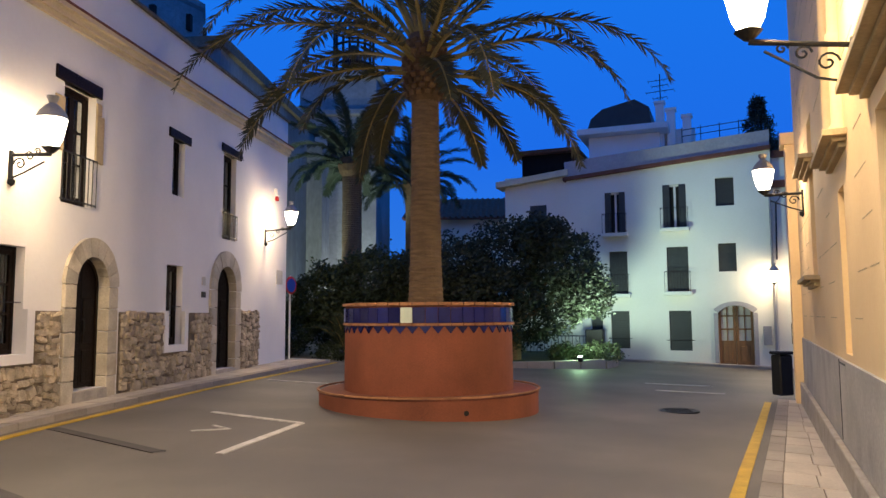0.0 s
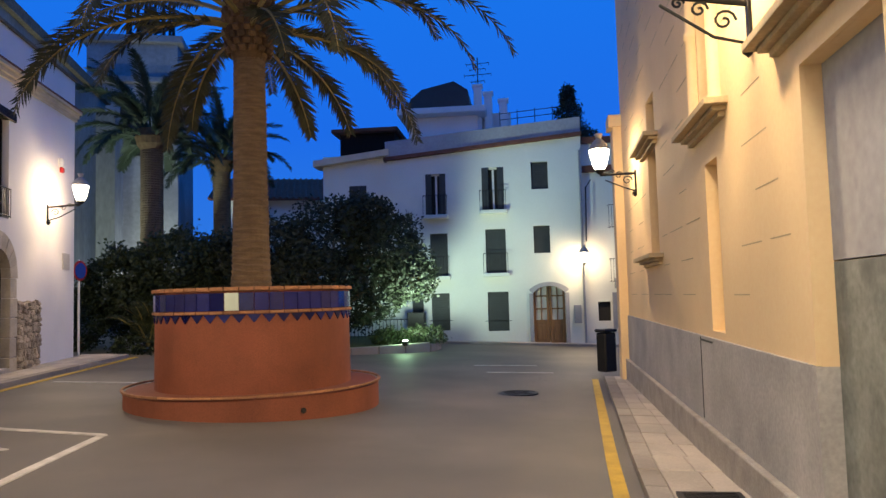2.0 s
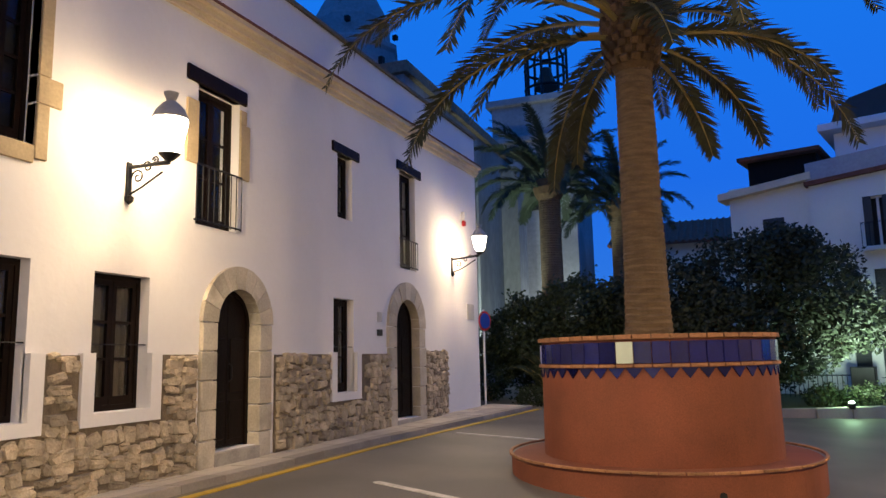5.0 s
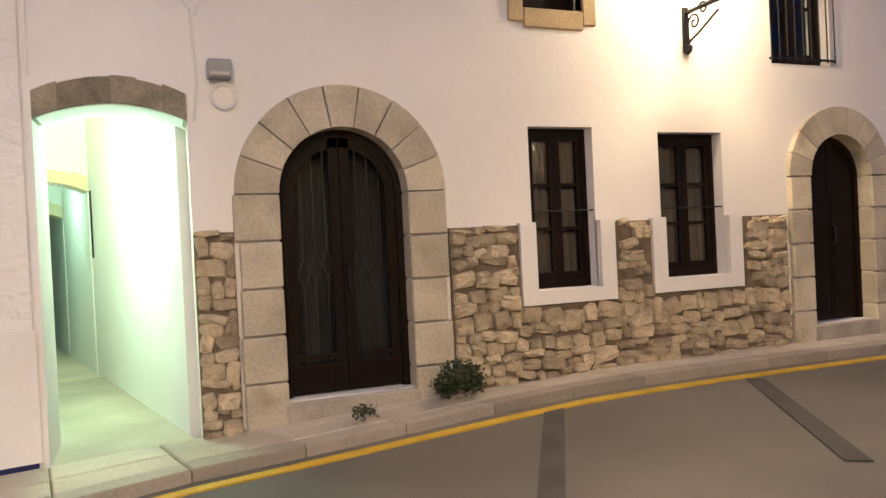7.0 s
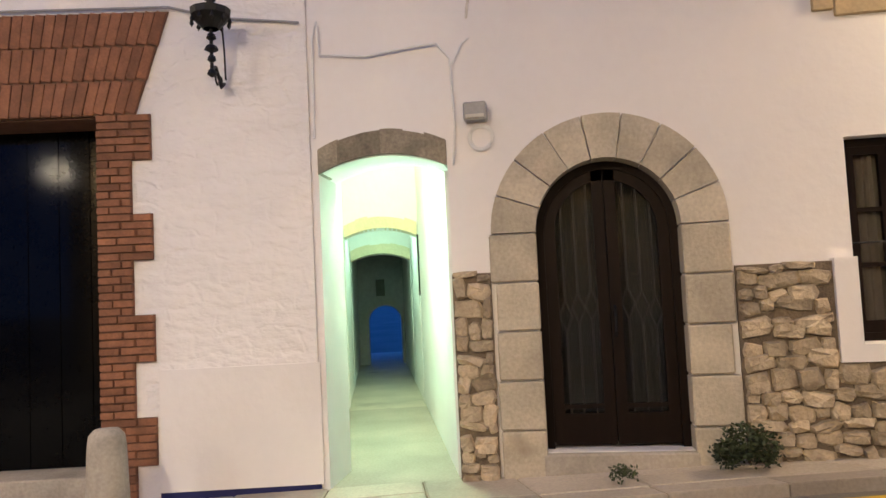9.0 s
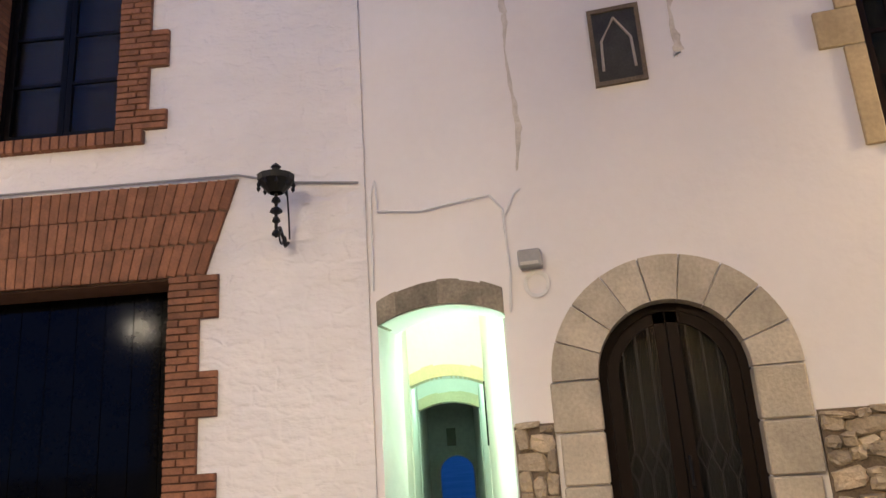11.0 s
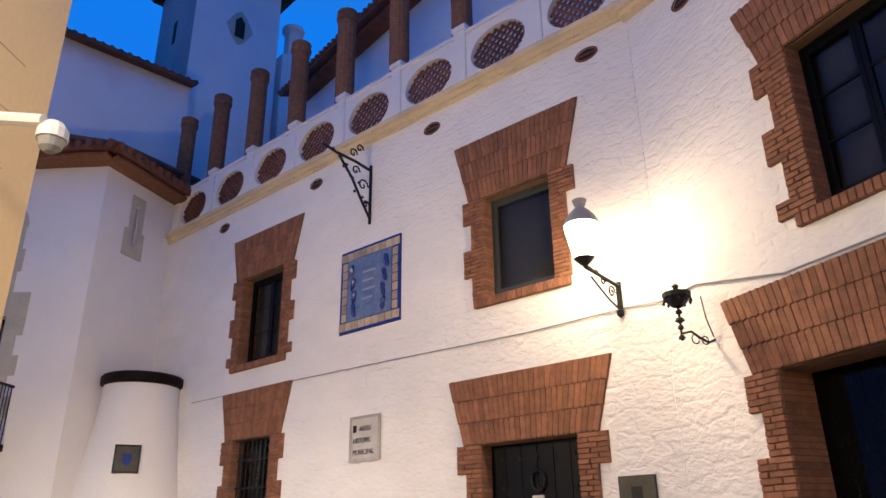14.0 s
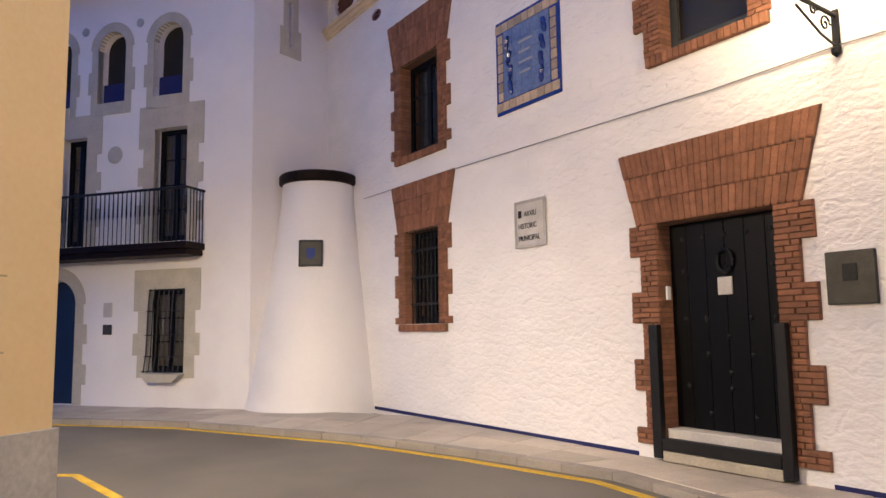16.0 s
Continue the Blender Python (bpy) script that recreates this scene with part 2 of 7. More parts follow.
def prism(bm, pts, y0, y1):
    """Extrude a polygon of (x, z) from depth y0 to y1."""
    a = [bm.verts.new((x, y0, z)) for x, z in pts]
    b = [bm.verts.new((x, y1, z)) for x, z in pts]
    bm.faces.new(a), bm.faces.new(b[::-1])
    for i in range(len(pts)):
        j = (i + 1) % len(pts)
        bm.faces.new((a[i], b[i], b[j], a[j]))
    return bm


def flat(bm, pts, z0, z1):
    """Extrude a plan polygon of (x, y) from z0 to z1."""
    a = [bm.verts.new((x, y, z0)) for x, y in pts]
    b = [bm.verts.new((x, y, z1)) for x, y in pts]
    bm.faces.new(a), bm.faces.new(b[::-1])
    for i in range(len(pts)):
        j = (i + 1) % len(pts)
        bm.faces.new((a[i], b[i], b[j], a[j]))
    return bm


def lathe(bm, profile, seg=24, cx=0.0, cy=0.0, cz=0.0, phase=0.0):
    rings = []
    for r, z in profile:
        if r < 1e-5:
            rings.append([bm.verts.new((cx, cy, cz + z))])
        else:
            rings.append([bm.verts.new((cx + r * math.cos(phase + 2 * math.pi * k / seg), cy + r * math.sin(phase + 2 * math.pi * k / seg), cz + z)) for k in range(seg)])
    for a, b in zip(rings, rings[1:]):
        for k in range(seg):
            q = [a[k % len(a)], a[(k + 1) % len(a)], b[(k + 1) % len(b)], b[k % len(b)]]
            q = list(dict.fromkeys(q))
            if len(q) > 2:
                bm.faces.new(q)
    return bm


def tube(bm, pts, r, seg=6):
    """A round bar along points; r is one radius or one for each point."""
    pts = [Vector(p) for p in pts]
    rs = r if isinstance(r, (list, tuple)) else [r] * len(pts)
    rings = []
    for i, p in enumerate(pts):
        d = (pts[min(i + 1, len(pts) - 1)] - pts[max(i - 1, 0)]).normalized()
        s = d.cross(Vector((0, 0, 1)) if abs(d.z) < 0.9 else Vector((1, 0, 0))).normalized()
        t = s.cross(d)
        rings.append([bm.verts.new(p + rs[i] * (s * math.cos(2 * math.pi * k / seg) + t * math.sin(2 * math.pi * k / seg))) for k in range(seg)])
    for a, b in zip(rings, rings[1:]):
        for k in range(seg):
            bm.faces.new((a[k], a[(k + 1) % seg], b[(k + 1) % seg], b[k]))
    bm.faces.new(rings[0][::-1]), bm.faces.new(rings[-1])
    return bm


def facade(ox, oy, ux, uy):
    """Frame of a wall: x runs to the right along it, y goes into it, z is up."""
    u = Vector((ux, uy, 0)).normalized()
    return Matrix(((u.x, -u.y, 0, ox), (u.y, u.x, 0, oy), (0, 0, 1, 0), (0, 0, 0, 1)))


def arc(a, rise, n=16):
    """Points of an arch over the half width a, from left to right, as (x, height)."""
    big = (a * a + rise * rise) / (2 * rise)
    half = math.asin(min(1, a / big))
    if rise > a:
        half = math.pi - half
    if abs(rise - a) < 1e-6:
        half = math.pi / 2
    return [(big * math.sin(-half + 2 * half * k / n), big * math.cos(-half + 2 * half * k / n) - (big - rise)) for k in range(n + 1)]


def wall_with_holes(name, m, x0, x1, z0, z1, thick, material, holes, label, front=0.0, zt=None):
    """holes: (x0, x1, z0, z1, rise): a rise above 0 gives an arched head that ends at z1."""
    bm = bmesh.new()
    xs = sorted({x0, x1, *[h[0] for h in holes], *[h[1] for h in holes]})
    zs = sorted({z0, z1, *[h[2] for h in holes], *[h[3] for h in holes]})
    for a, b in zip(xs, xs[1:]):
        run = None
        for c, d in zip(zs, zs[1:]):
            cx, cz = (a + b) / 2, (c + d) / 2
            solid = not any(h[0] < cx < h[1] and h[2] < cz < h[3] for h in holes)
            if solid:
                run = (run[0], d) if run else (c, d)
            if (not solid or d == zs[-1]) and run:
                top = run[1]
                if top == z1 and zt:
                    k = [zt[0] + (zt[1] - zt[0]) * (x - x0) / (x1 - x0) for x in (a, b)]
                    prism(bm, [(a, run[0]), (b, run[0]), (b, k[1]), (a, k[0])], front, front + thick)
                else:
                    box(bm, a, b, front, front + thick, run[0], top)
                run = None
    for h in holes:
        if h[4] > 0:
            cx, hw, zs_ = (h[0] + h[1]) / 2, (h[1] - h[0]) / 2, h[3] - h[4]
            pts = [(cx + x, zs_ + z) for x, z in arc(hw, h[4])]
            k = len(pts) // 2
            prism(bm, [(h[0], h[3])] + pts[:k + 1], front, front + thick)
            prism(bm, [(h[1], h[3])] + pts[k:][::-1], front, front + thick)
    bmesh.ops.remove_doubles(bm, verts=bm.verts[:], dist=0.0005)
    ob = link(name, bm, material, m)
    return tagged(ob, label, "wall", kind="structure")


def smooth01(a, b, x):
    t = min(1, max(0, (x - a) / (b - a)))
    return t * t * (3 - 2 * t)


def gz(x, y):
    """Height of the road: it falls gently from the white house towards the far front."""
    return -0.04 * (max(-12, min(12, x)) + 3.2) * smooth01(4, 11, y) * smooth01(70, 45, y)


LF = facade(-9.4, 0, 0, 1)
BG = facade(-8.35, -0.3, -0.18, 0.984)
BF = facade(-2.55, -8.45, -0.58, 0.815)
FF = facade(8.82, 29.79, 0.959, -0.284)
YF = facade(0.52, 10.14, -0.314, -0.949)
TH = facade(0.06, -8.57, -0.96, 0.281)


def at(m, x, y, z):
    return m @ Matrix.Translation((x, y, z))


# ---- ground ----
bm = bmesh.new()
xs = [-400, -120, -60, -30, -20] + [-16 + k for k in range(33)] + [20, 30, 60, 120, 400]
ys = [-400, -120, -60, -30] + [-20 + k for k in range(75)] + [60, 80, 120, 400]
grid = [[bm.verts.new((x, y, gz(x, y) + 0.004 * noise.noise(Vector((x, y, 0))))) for x in xs] for y in ys]
for r0, r1 in zip(grid, grid[1:]):
    for k in range(len(xs) - 1):
        bm.faces.new((r0[k], r0[k + 1], r1[k + 1], r1[k]))
tagged(link("ground", bm, ASPHALT), "worn grey asphalt of a small village square", "road", kind="structure")


def strip(name, pts, width, material, label, lift=0.006, category="road marking"):
    """A painted line on the road along plan points."""
    bm = bmesh.new()
    fine = []
    for (ax, ay), (bx, by) in zip(pts, pts[1:]):
        n = max(1, int(math.hypot(bx - ax, by - ay) / 0.5))
        fine += [(ax + (bx - ax) * k / n, ay + (by - ay) * k / n) for k in range(n)]
    fine.append(pts[-1])
    rows = []
    for i, (x, y) in enumerate(fine):
        ax, ay = fine[max(i - 1, 0)]
        bx, by = fine[min(i + 1, len(fine) - 1)]
        d = math.hypot(bx - ax, by - ay)
        nx, ny = -(by - ay) / d * width / 2, (bx - ax) / d * width / 2
        rows.append([bm.verts.new((px, py, gz(px, py) + lift + (0.006 if top else -0.01))) for px, py, top in ((x + nx, y + ny, 0), (x + nx, y + ny, 1), (x - nx, y - ny, 1), (x - nx, y - ny, 0))])
    for a, b in zip(rows, rows[1:]):
        for k in range(3):
            bm.faces.new((a[k], a[k + 1], b[k + 1], b[k]))
    return tagged(link(name, bm, material), label, category, kind="structure")


# kerb lines in plan
KERB_LEFT = [(-8.3, 24.4), (-8.85, 16), (-8.93, 9.5), (-8.66, 6.4), (-8.12, 4.0), (-7.1, 0.3), (-5.95, -1.95), (-4.5, -3.35), (-2.8, -4.75), (0.5, -6.6), (4.5, -7.6), (12, -9)]
WALL_LEFT = [(-9.45, 24.4), (-9.45, 16), (-9.45, 9), (-9.45, 6.2), (-9.2, 4.0), (-8.4, -0.25), (-7.1, -2.2), (-5.4, -4.6), (-3.5, -7.2), (0.1, -8.8), (4.5, -9.9), (12, -12)]


def pavement(name, kerb, back, label, slab_len, rows_n, high=0.09):
    """A raised pavement of separate slabs behind a row of kerb stones."""
    root = thing(name, Matrix(), label, "pavement", kind="structure")
    bed = bmesh.new()
    n_slabs = 0
    for i in range(len(kerb) - 1):
        (ax, ay), (bx, by), (cx, cy), (dx, dy) = kerb[i], kerb[i + 1], back[i], back[i + 1]
        n = max(1, round(math.hypot(bx - ax, by - ay) / slab_len))
        for k in range(n):
            s, t = k / n, (k + 1) / n
            p0, p1 = Vector((ax + (bx - ax) * s, ay + (by - ay) * s)), Vector((ax + (bx - ax) * t, ay + (by - ay) * t))
            q0, q1 = Vector((cx + (dx - cx) * s, cy + (dy - cy) * s)), Vector((cx + (dx - cx) * t, cy + (dy - cy) * t))
            b = [bed.verts.new((v.x, v.y, gz(v.x, v.y) + high - 0.012)) for v in (p0, p1, q1, q0)]
            f = [bed.verts.new((v.x, v.y, gz(v.x, v.y) - 0.1)) for v in (p0, p1, q1, q0)]
            bed.faces.new(b)
            for j in range(4):
                bed.faces.new((b[j], b[(j + 1) % 4], f[(j + 1) % 4], f[j]))
            w = (q0 - p0).length
            cuts = [-0.02 / w, 0.17 / w] + [0.17 / w + (1 - 0.17 / w) * (j + 1 + (0 if j == rows_n - 1 else random.uniform(-0.08, 0.08))) / rows_n for j in range(rows_n)]
            for j, (c0, c1) in enumerate(zip(cuts, cuts[1:])):
                gap = 0.004
                sb = bmesh.new()
                quad = [p0.lerp(q0, c0), p1.lerp(q1, c0), p1.lerp(q1, c1), p0.lerp(q0, c1)]
                mid = sum(quad, Vector((0, 0))) / 4
                quad = [v + (mid - v).normalized() * gap * 1.5 for v in quad]
                mz = gz(mid.x, mid.y)
                dz = random.uniform(-0.005, 0.005)
                top = [sb.verts.new((*(v + (mid - v).normalized() * 0.012), gz(v.x, v.y) + high + dz)) for v in quad]
                edge = [sb.verts.new((v.x, v.y, gz(v.x, v.y) + high - 0.012 + dz)) for v in quad]
                low = [sb.verts.new((v.x, v.y, gz(v.x, v.y) - 0.03)) for v in quad]
                sb.faces.new(top)
                for ra, rb in ((top, edge), (edge, low)):
                    for z in range(4):
                        sb.faces.new((ra[z], ra[(z + 1) % 4], rb[(z + 1) % 4], rb[z]))
                part("kerb_stone" if j == 0 else "paving_slab", sb, KERB if j == 0 else PAVING, root)
    part("bed", bed, MORTAR, root)
    return root


# ---- white house with the stone dado ----
D1 = (7.17, 8.27, 0.36, 2.58)
D2 = (12.80, 13.72, 0.50, 2.56)
D3 = (18.20, 19.35, 0.42, 2.78)
W1 = (9.45, 10.13, 1.10, 2.60)
W2 = (10.88, 11.66, 1.12, 2.56)
W3 = (15.82, 16.52, 1.06, 2.62)
U1 = (9.45, 10.08, 3.68, 5.35)
U2 = (12.38, 13.22, 3.30, 5.10)
U3 = (15.95, 16.48, 4.00, 5.12)
U4 = (18.52, 19.32, 3.40, 5.42)


def arched(d):
    return (*d, (d[1] - d[0]) / 2)


lf_holes = [arched(D1), arched(D2), arched(D3), (*W1, 0), (*W2, 0), (*W3, 0), (*U1, 0), (*U2, 0), (*U3, 0), (*U4, 0)]
wall_with_holes("wall_white_house", LF, 6.52, 23.45, -0.3, 7.3, 0.5, STUCCO, lf_holes, "white stuccoed wall of a two-storey village house", zt=(6.9, 7.42))
ob = tagged(link("house_volume", boxes((6.52, 23.45, 1.2, 8, -0.3, 6.85)), STUCCO, LF), "white body of the house behind its front", "house", kind="structure")
tagged(link("wall_house_end", boxes((23.15, 23.45, 0.5, 8, -0.3, 7.0)), STUCCO, LF), "white end wall of the village house", "wall", kind="structure")
# parapet coping and cream cornice below it, rising a little along the street
bm = bmesh.new()
for z0, z1, out in ((5.72, 5.80, 0.05), (5.80, 5.90, 0.10), (5.90, 5.97, 0.17)):
    s = 0.66 / 16.93
    vs = []
    for x in (9.0, 23.5):
        d = s * (x - 6.52) + 0.0
        vs.append([bm.verts.new((x, yy, zz + d)) for yy, zz in ((0.0, z0), (-out, z0), (-out, z1), (0.0, z1))])
    for k in range(4):
        bm.faces.new((vs[0][k], vs[0][(k + 1) % 4], vs[1][(k + 1) % 4], vs[1][k]))
    bm.faces.new(vs[0]), bm.faces.new(vs[1][::-1])
tagged(link("trim_cornice", bm, CREAM, LF), "cream stepped cornice along a white house front", "cornice", kind="structure")
bm = bmesh.new()
prism(bm, [(6.5, 6.90), (23.5, 7.42), (23.5, 7.48), (6.5, 6.96)], -0.06, 0.56)
tagged(link("trim_coping", bm, MORTAR, LF), "dark coping on the parapet of the white house", "coping", kind="structure")
bm = bmesh.new()
prism(bm, [(9.0, 6.067), (23.5, 6.63), (23.5, 6.665), (9.0, 6.102)], -0.19, 0.0)
tagged(link("trim_gutter", bm, ROOFTILE, LF), "dark red tile edge above the cream cornice", "tile edge", kind="structure")


def stone_mesh(k):
    rng = random.Random(100 + k)
    bm = bmesh.new()
    n = 8
    outer, inner = [], []
    for i in range(n):
        a = 2 * math.pi * (i + rng.uniform(-0.28, 0.28)) / n
        c, s = math.cos(a), math.sin(a)
        q = 0.5 / max(abs(c), abs(s)) * rng.uniform(0.86, 1.02)
        q = min(q, rng.uniform(0.53, 0.64))
        outer.append(bm.verts.new((c * q, 0.25, s * q)))
        inner.append((c * q * 0.97, s * q * 0.97))
    mid = [bm.verts.new((x, -0.12, z)) for x, z in inner]
    tops = [bm.verts.new((x * rng.uniform(0.74, 0.9), -0.5 + rng.uniform(-0.22, 0.18), z * rng.uniform(0.74, 0.9))) for x, z in inner]
    hub = bm.verts.new((rng.uniform(-0.2, 0.2), -0.6 + rng.uniform(-0.15, 0.15), rng.uniform(-0.2, 0.2)))
    for i in range(n):
        j = (i + 1) % n
        bm.faces.new((outer[i], outer[j], mid[j], mid[i]))
        bm.faces.new((mid[i], mid[j], tops[j], tops[i]))
        bm.faces.new((tops[i], tops[j], hub))
    bmesh.ops.recalc_face_normals(bm, faces=bm.faces[:])
    me = bpy.data.meshes.new("stone")
    bm.to_mesh(me)
    bm.free()
    me.materials.append(RUBBLE)
    return me


STONES = [stone_mesh(k) for k in range(14)]


def dado(name, x0, x1, z0, z1, cut=()):
    """Rubble stones set in dark mortar; cut: spans (x0, x1, z) above which the white plaster frame of a window comes down."""
    root = thing(name, LF, "dado of brown rubble stones set in dark mortar", "stone dado", "stone dado panels", "structure")
    edges = sorted({x0, x1, *[c for w in cut for c in w[:2]]})
    bm = bmesh.new()
    for a, b in zip(edges, edges[1:]):
        t = z1
        for c in cut:
            if c[0] <= (a + b) / 2 <= c[1]:
                t = c[2]
        box(bm, a, b, -0.035, 0.02, z0 - 0.25, t)
    part("mortar", bm, MORTAR, root)
    rng = random.Random(int(x0 * 100))
    z = z0 - 0.05
    while z < z1 - 0.04:
        h = rng.choice((0.08, 0.10, 0.12, 0.15))
        h = min(h, z1 - z)
        x = x0 + 0.01
        while x < x1 - 0.05:
            w = rng.choice((0.10, 0.14, 0.18, 0.22, 0.28))
            if x + w > x1 - 0.07:
                w = x1 - x - 0.005
            cx, cz = x + w / 2, z + h / 2
            top = z1
            for c in cut:
                if x + w > c[0] and x < c[1]:
                    top = c[2]
            if cz + h * 0.4 < top:
                hh = h * rng.uniform(1.02, 1.4)
                piece("stone", rng.choice(STONES), root, Matrix.LocRotScale((cx, -0.035, cz + rng.uniform(-0.03, 0.03)), Euler((0, radians(rng.uniform(-13, 13)), 0)), (w * 1.13, rng.uniform(0.05, 0.10), min(hh, 2 * (top - cz) + 0.02))))
            x += w
        z += h


dado("stone_dado", 6.52, 6.82, 0.10, 1.74)
dado("stone_dado", 8.62, 12.45, 0.20, 1.70, cut=((9.32, 10.30, 0.97), (10.74, 11.88, 0.99)))
dado("stone_dado", 14.12, 17.92, 0.25, 1.69, cut=((15.66, 16.80, 0.96),))
dado("stone_dado", 19.72, 21.0, 0.22, 1.74)


def stone_arch(name, d, ring, blocks, label):
    """Dressed jamb blocks and voussoirs round an arched doorway."""
    root = thing(name, LF, label, "stone arch", "stone door arches", "structure")
    hw, cx = (d[1] - d[0]) / 2, (d[0] + d[1]) / 2
    spring = d[3] - hw
    rng = random.Random(int(cx * 50))
    zs = [d[2] - 0.2 + (spring - d[2] + 0.2) * k / blocks for k in range(blocks + 1)]
    for side in (-1, 1):
        for a, b in zip(zs, zs[1:]):
            w = ring * rng.uniform(0.86, 1.06)
            b2 = bmesh.new()
            x0, x1 = cx + side * (hw - 0.012), cx + side * (hw + w)
            box(b2, min(x0, x1), max(x0, x1), -0.055, 0.42, a + 0.005, b - 0.005, bevel=0.012)
            part("jamb_block", b2, STONE, root)
    n = 9
    for k in range(n):
        a0, a1 = math.pi - math.pi * k / n - 0.008, math.pi - math.pi * (k + 1) / n + 0.008
        b2 = bmesh.new()
        pts = []
        r0, r1 = hw - 0.012, hw + ring
        for i in range(5):
            a = a0 + (a1 - a0) * i / 4
            pts.append((cx + r1 * math.cos(a), spring + r1 * math.sin(a)))
        for i in range(5):
            a = a1 + (a0 - a1) * i / 4
            pts.append((cx + r0 * math.cos(a), spring + r0 * math.sin(a)))
        prism(b2, pts, -0.055 + rng.uniform(-0.006, 0.006), 0.42)
        part("voussoir", b2, STONE, root)
    step = bmesh.new()
    box(step, d[0] - 0.02, d[1] + 0.02, -0.06, 0.4, d[2] - 0.22, d[2] - 0.005, bevel=0.012)
    part("threshold", step, CONCRETE, root, "worn pale stone threshold")
    return root


stone_arch("stone_arch", D1, 0.33, 5, "pale sandstone arch round a wide dark double door")
stone_arch("stone_arch", D2, 0.29, 5, "honey-coloured sandstone arch round a dark door")
stone_arch("stone_arch", D3, 0.34, 5, "sandstone arch round the far dark door")


def arched_door(name, d, leaves, grille, label):
    root = thing(name, at(LF, 0, 0.15, 0), label, "door", kind="structure")
    hw, cx = (d[1] - d[0]) / 2, (d[0] + d[1]) / 2
    spring, z0 = d[3] - hw, d[2]
    frame_w = 0.07

    def outline(a, b, inset, low, top_r):
        """Arched leaf outline between x = a and b."""
        pts = [(a, low), (b, low)]
        n = 14
        for k in range(n + 1):
            x = b + (a - b) * k / n
            h = math.sqrt(max(0.0, top_r ** 2 - (x - cx) ** 2))
            pts.append((x, spring + h))
        return pts
    fr = bmesh.new()
    prism(fr, [(cx - hw, z0), (cx - hw + frame_w, z0), (cx - hw + frame_w, spring), (cx - hw, spring)], -0.02, 0.08)
    prism(fr, [(cx + hw - frame_w, z0), (cx + hw, z0), (cx + hw, spring), (cx + hw - frame_w, spring)], -0.02, 0.08)
    for k in range(12):
        a0, a1 = math.pi * k / 12, math.pi * (k + 1) / 12
        prism(fr, [(cx + r * math.cos(a), spring + r * math.sin(a)) for r, a in ((hw, a0), (hw, a1), (hw - frame_w, a1), (hw - frame_w, a0))], -0.02, 0.08)
    part("door_frame", fr, WOODDARK, root)
    inner = hw - frame_w
    for k in range(leaves):
        a, b = cx - inner + 2 * inner * k / leaves + 0.004, cx - inner + 2 * inner * (k + 1) / leaves - 0.004
        leaf = bmesh.new()
        if grille:
            st = 0.085
            box(leaf, a, a + st, 0, 0.05, z0 + 0.02, spring)
            box(leaf, b - st, b, 0, 0.05, z0 + 0.02, spring)
            box(leaf, a + st, b - st, 0, 0.05, z0 + 0.02, z0 + 0.26)
            box(leaf, a + st, b - st, 0, 0.05, z0 + 0.30, z0 + 0.33)
            mx = b - st if k == 0 else a
            h = math.sqrt(inner ** 2 - (mx + (st if k == 0 else 0) - cx) ** 2 + 1e-9) if True else 0
            prism(leaf, [(mx, spring), (mx + st, spring), (mx + st, spring + math.sqrt(max(0, inner ** 2 - (mx + st - cx) ** 2))), (mx, spring + math.sqrt(max(0, inner ** 2 - (mx - cx) ** 2)))], 0, 0.05)
            for i in range(9):
                g0 = (math.pi / 2) * i / 9 + (math.pi / 2 if k == 0 else 0)
                g1 = (math.pi / 2) * (i + 1) / 9 + (math.pi / 2 if k == 0 else 0)
                prism(leaf, [(cx + r * math.cos(q), spring + r * math.sin(q)) for r, q in ((inner, g0), (inner, g1), (inner - st, g1), (inner - st, g0))], 0, 0.05)
            lf = part("door_leaf", leaf, WOODDARK, root)
            gl = bmesh.new()
            prism(gl, outline(a + st, b - st, 0, z0 + 0.26, inner - st), 0.03, 0.036)
            pane = part("pane", gl, GLASS, lf)
            pane.visible_shadow = False
            for i in range(3):
                x = a + st + (b - a - 2 * st) * (i + 0.5) / 3
                top = spring + math.sqrt(max(0.01, (inner - st) ** 2 - (x - cx) ** 2))
                zc = z0 + 0.26 + (top - z0 - 0.26) * 0.47
                bar = bmesh.new()
                tube(bar, [(x, 0.012, z0 + 0.26), (x, 0.012, zc - 0.12)], 0.008, 5)
                for sgn in (-1, 1):
                    tube(bar, [(x, 0.012, zc - 0.12), (x + sgn * 0.05, 0.012, zc), (x, 0.012, zc + 0.12)], 0.007, 5)
                tube(bar, [(x, 0.012, zc + 0.12), (x, 0.012, top)], 0.008, 5)
                part("bar", bar, IRON, lf, "wrought-iron bar with a diamond")
        else:
            prism(leaf, outline(a, b, 0, z0 + 0.02, inner), 0.0, 0.045)
            lf = part("door_leaf", leaf, WOODDARK, root)
            for (p0, p1, q0, q1) in ((0.12, 0.88, 0.06, 0.34), (0.12, 0.88, 0.40, 0.80)):
                pb = bmesh.new()
                w, h = b - a, spring - z0
                box(pb, a + w * p0, a + w * p1, -0.014, 0.01, z0 + h * q0 * 1.1, z0 + h * q1 * 1.1, bevel=0.01)
                part("panel", pb, WOODDARK, lf)
    hb = bmesh.new()
    tube(hb, [(cx + 0.035, -0.01, z0 + 0.85), (cx + 0.035, -0.05, z0 + 0.88), (cx + 0.035, -0.05, z0 + 1.05), (cx + 0.035, -0.01, z0 + 1.08)], 0.012, 6)
    part("handle", hb, IRON, root, "black iron pull handle")
    # near-black sheet behind the leaves: the unlit interior is put into its colour
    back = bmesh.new()
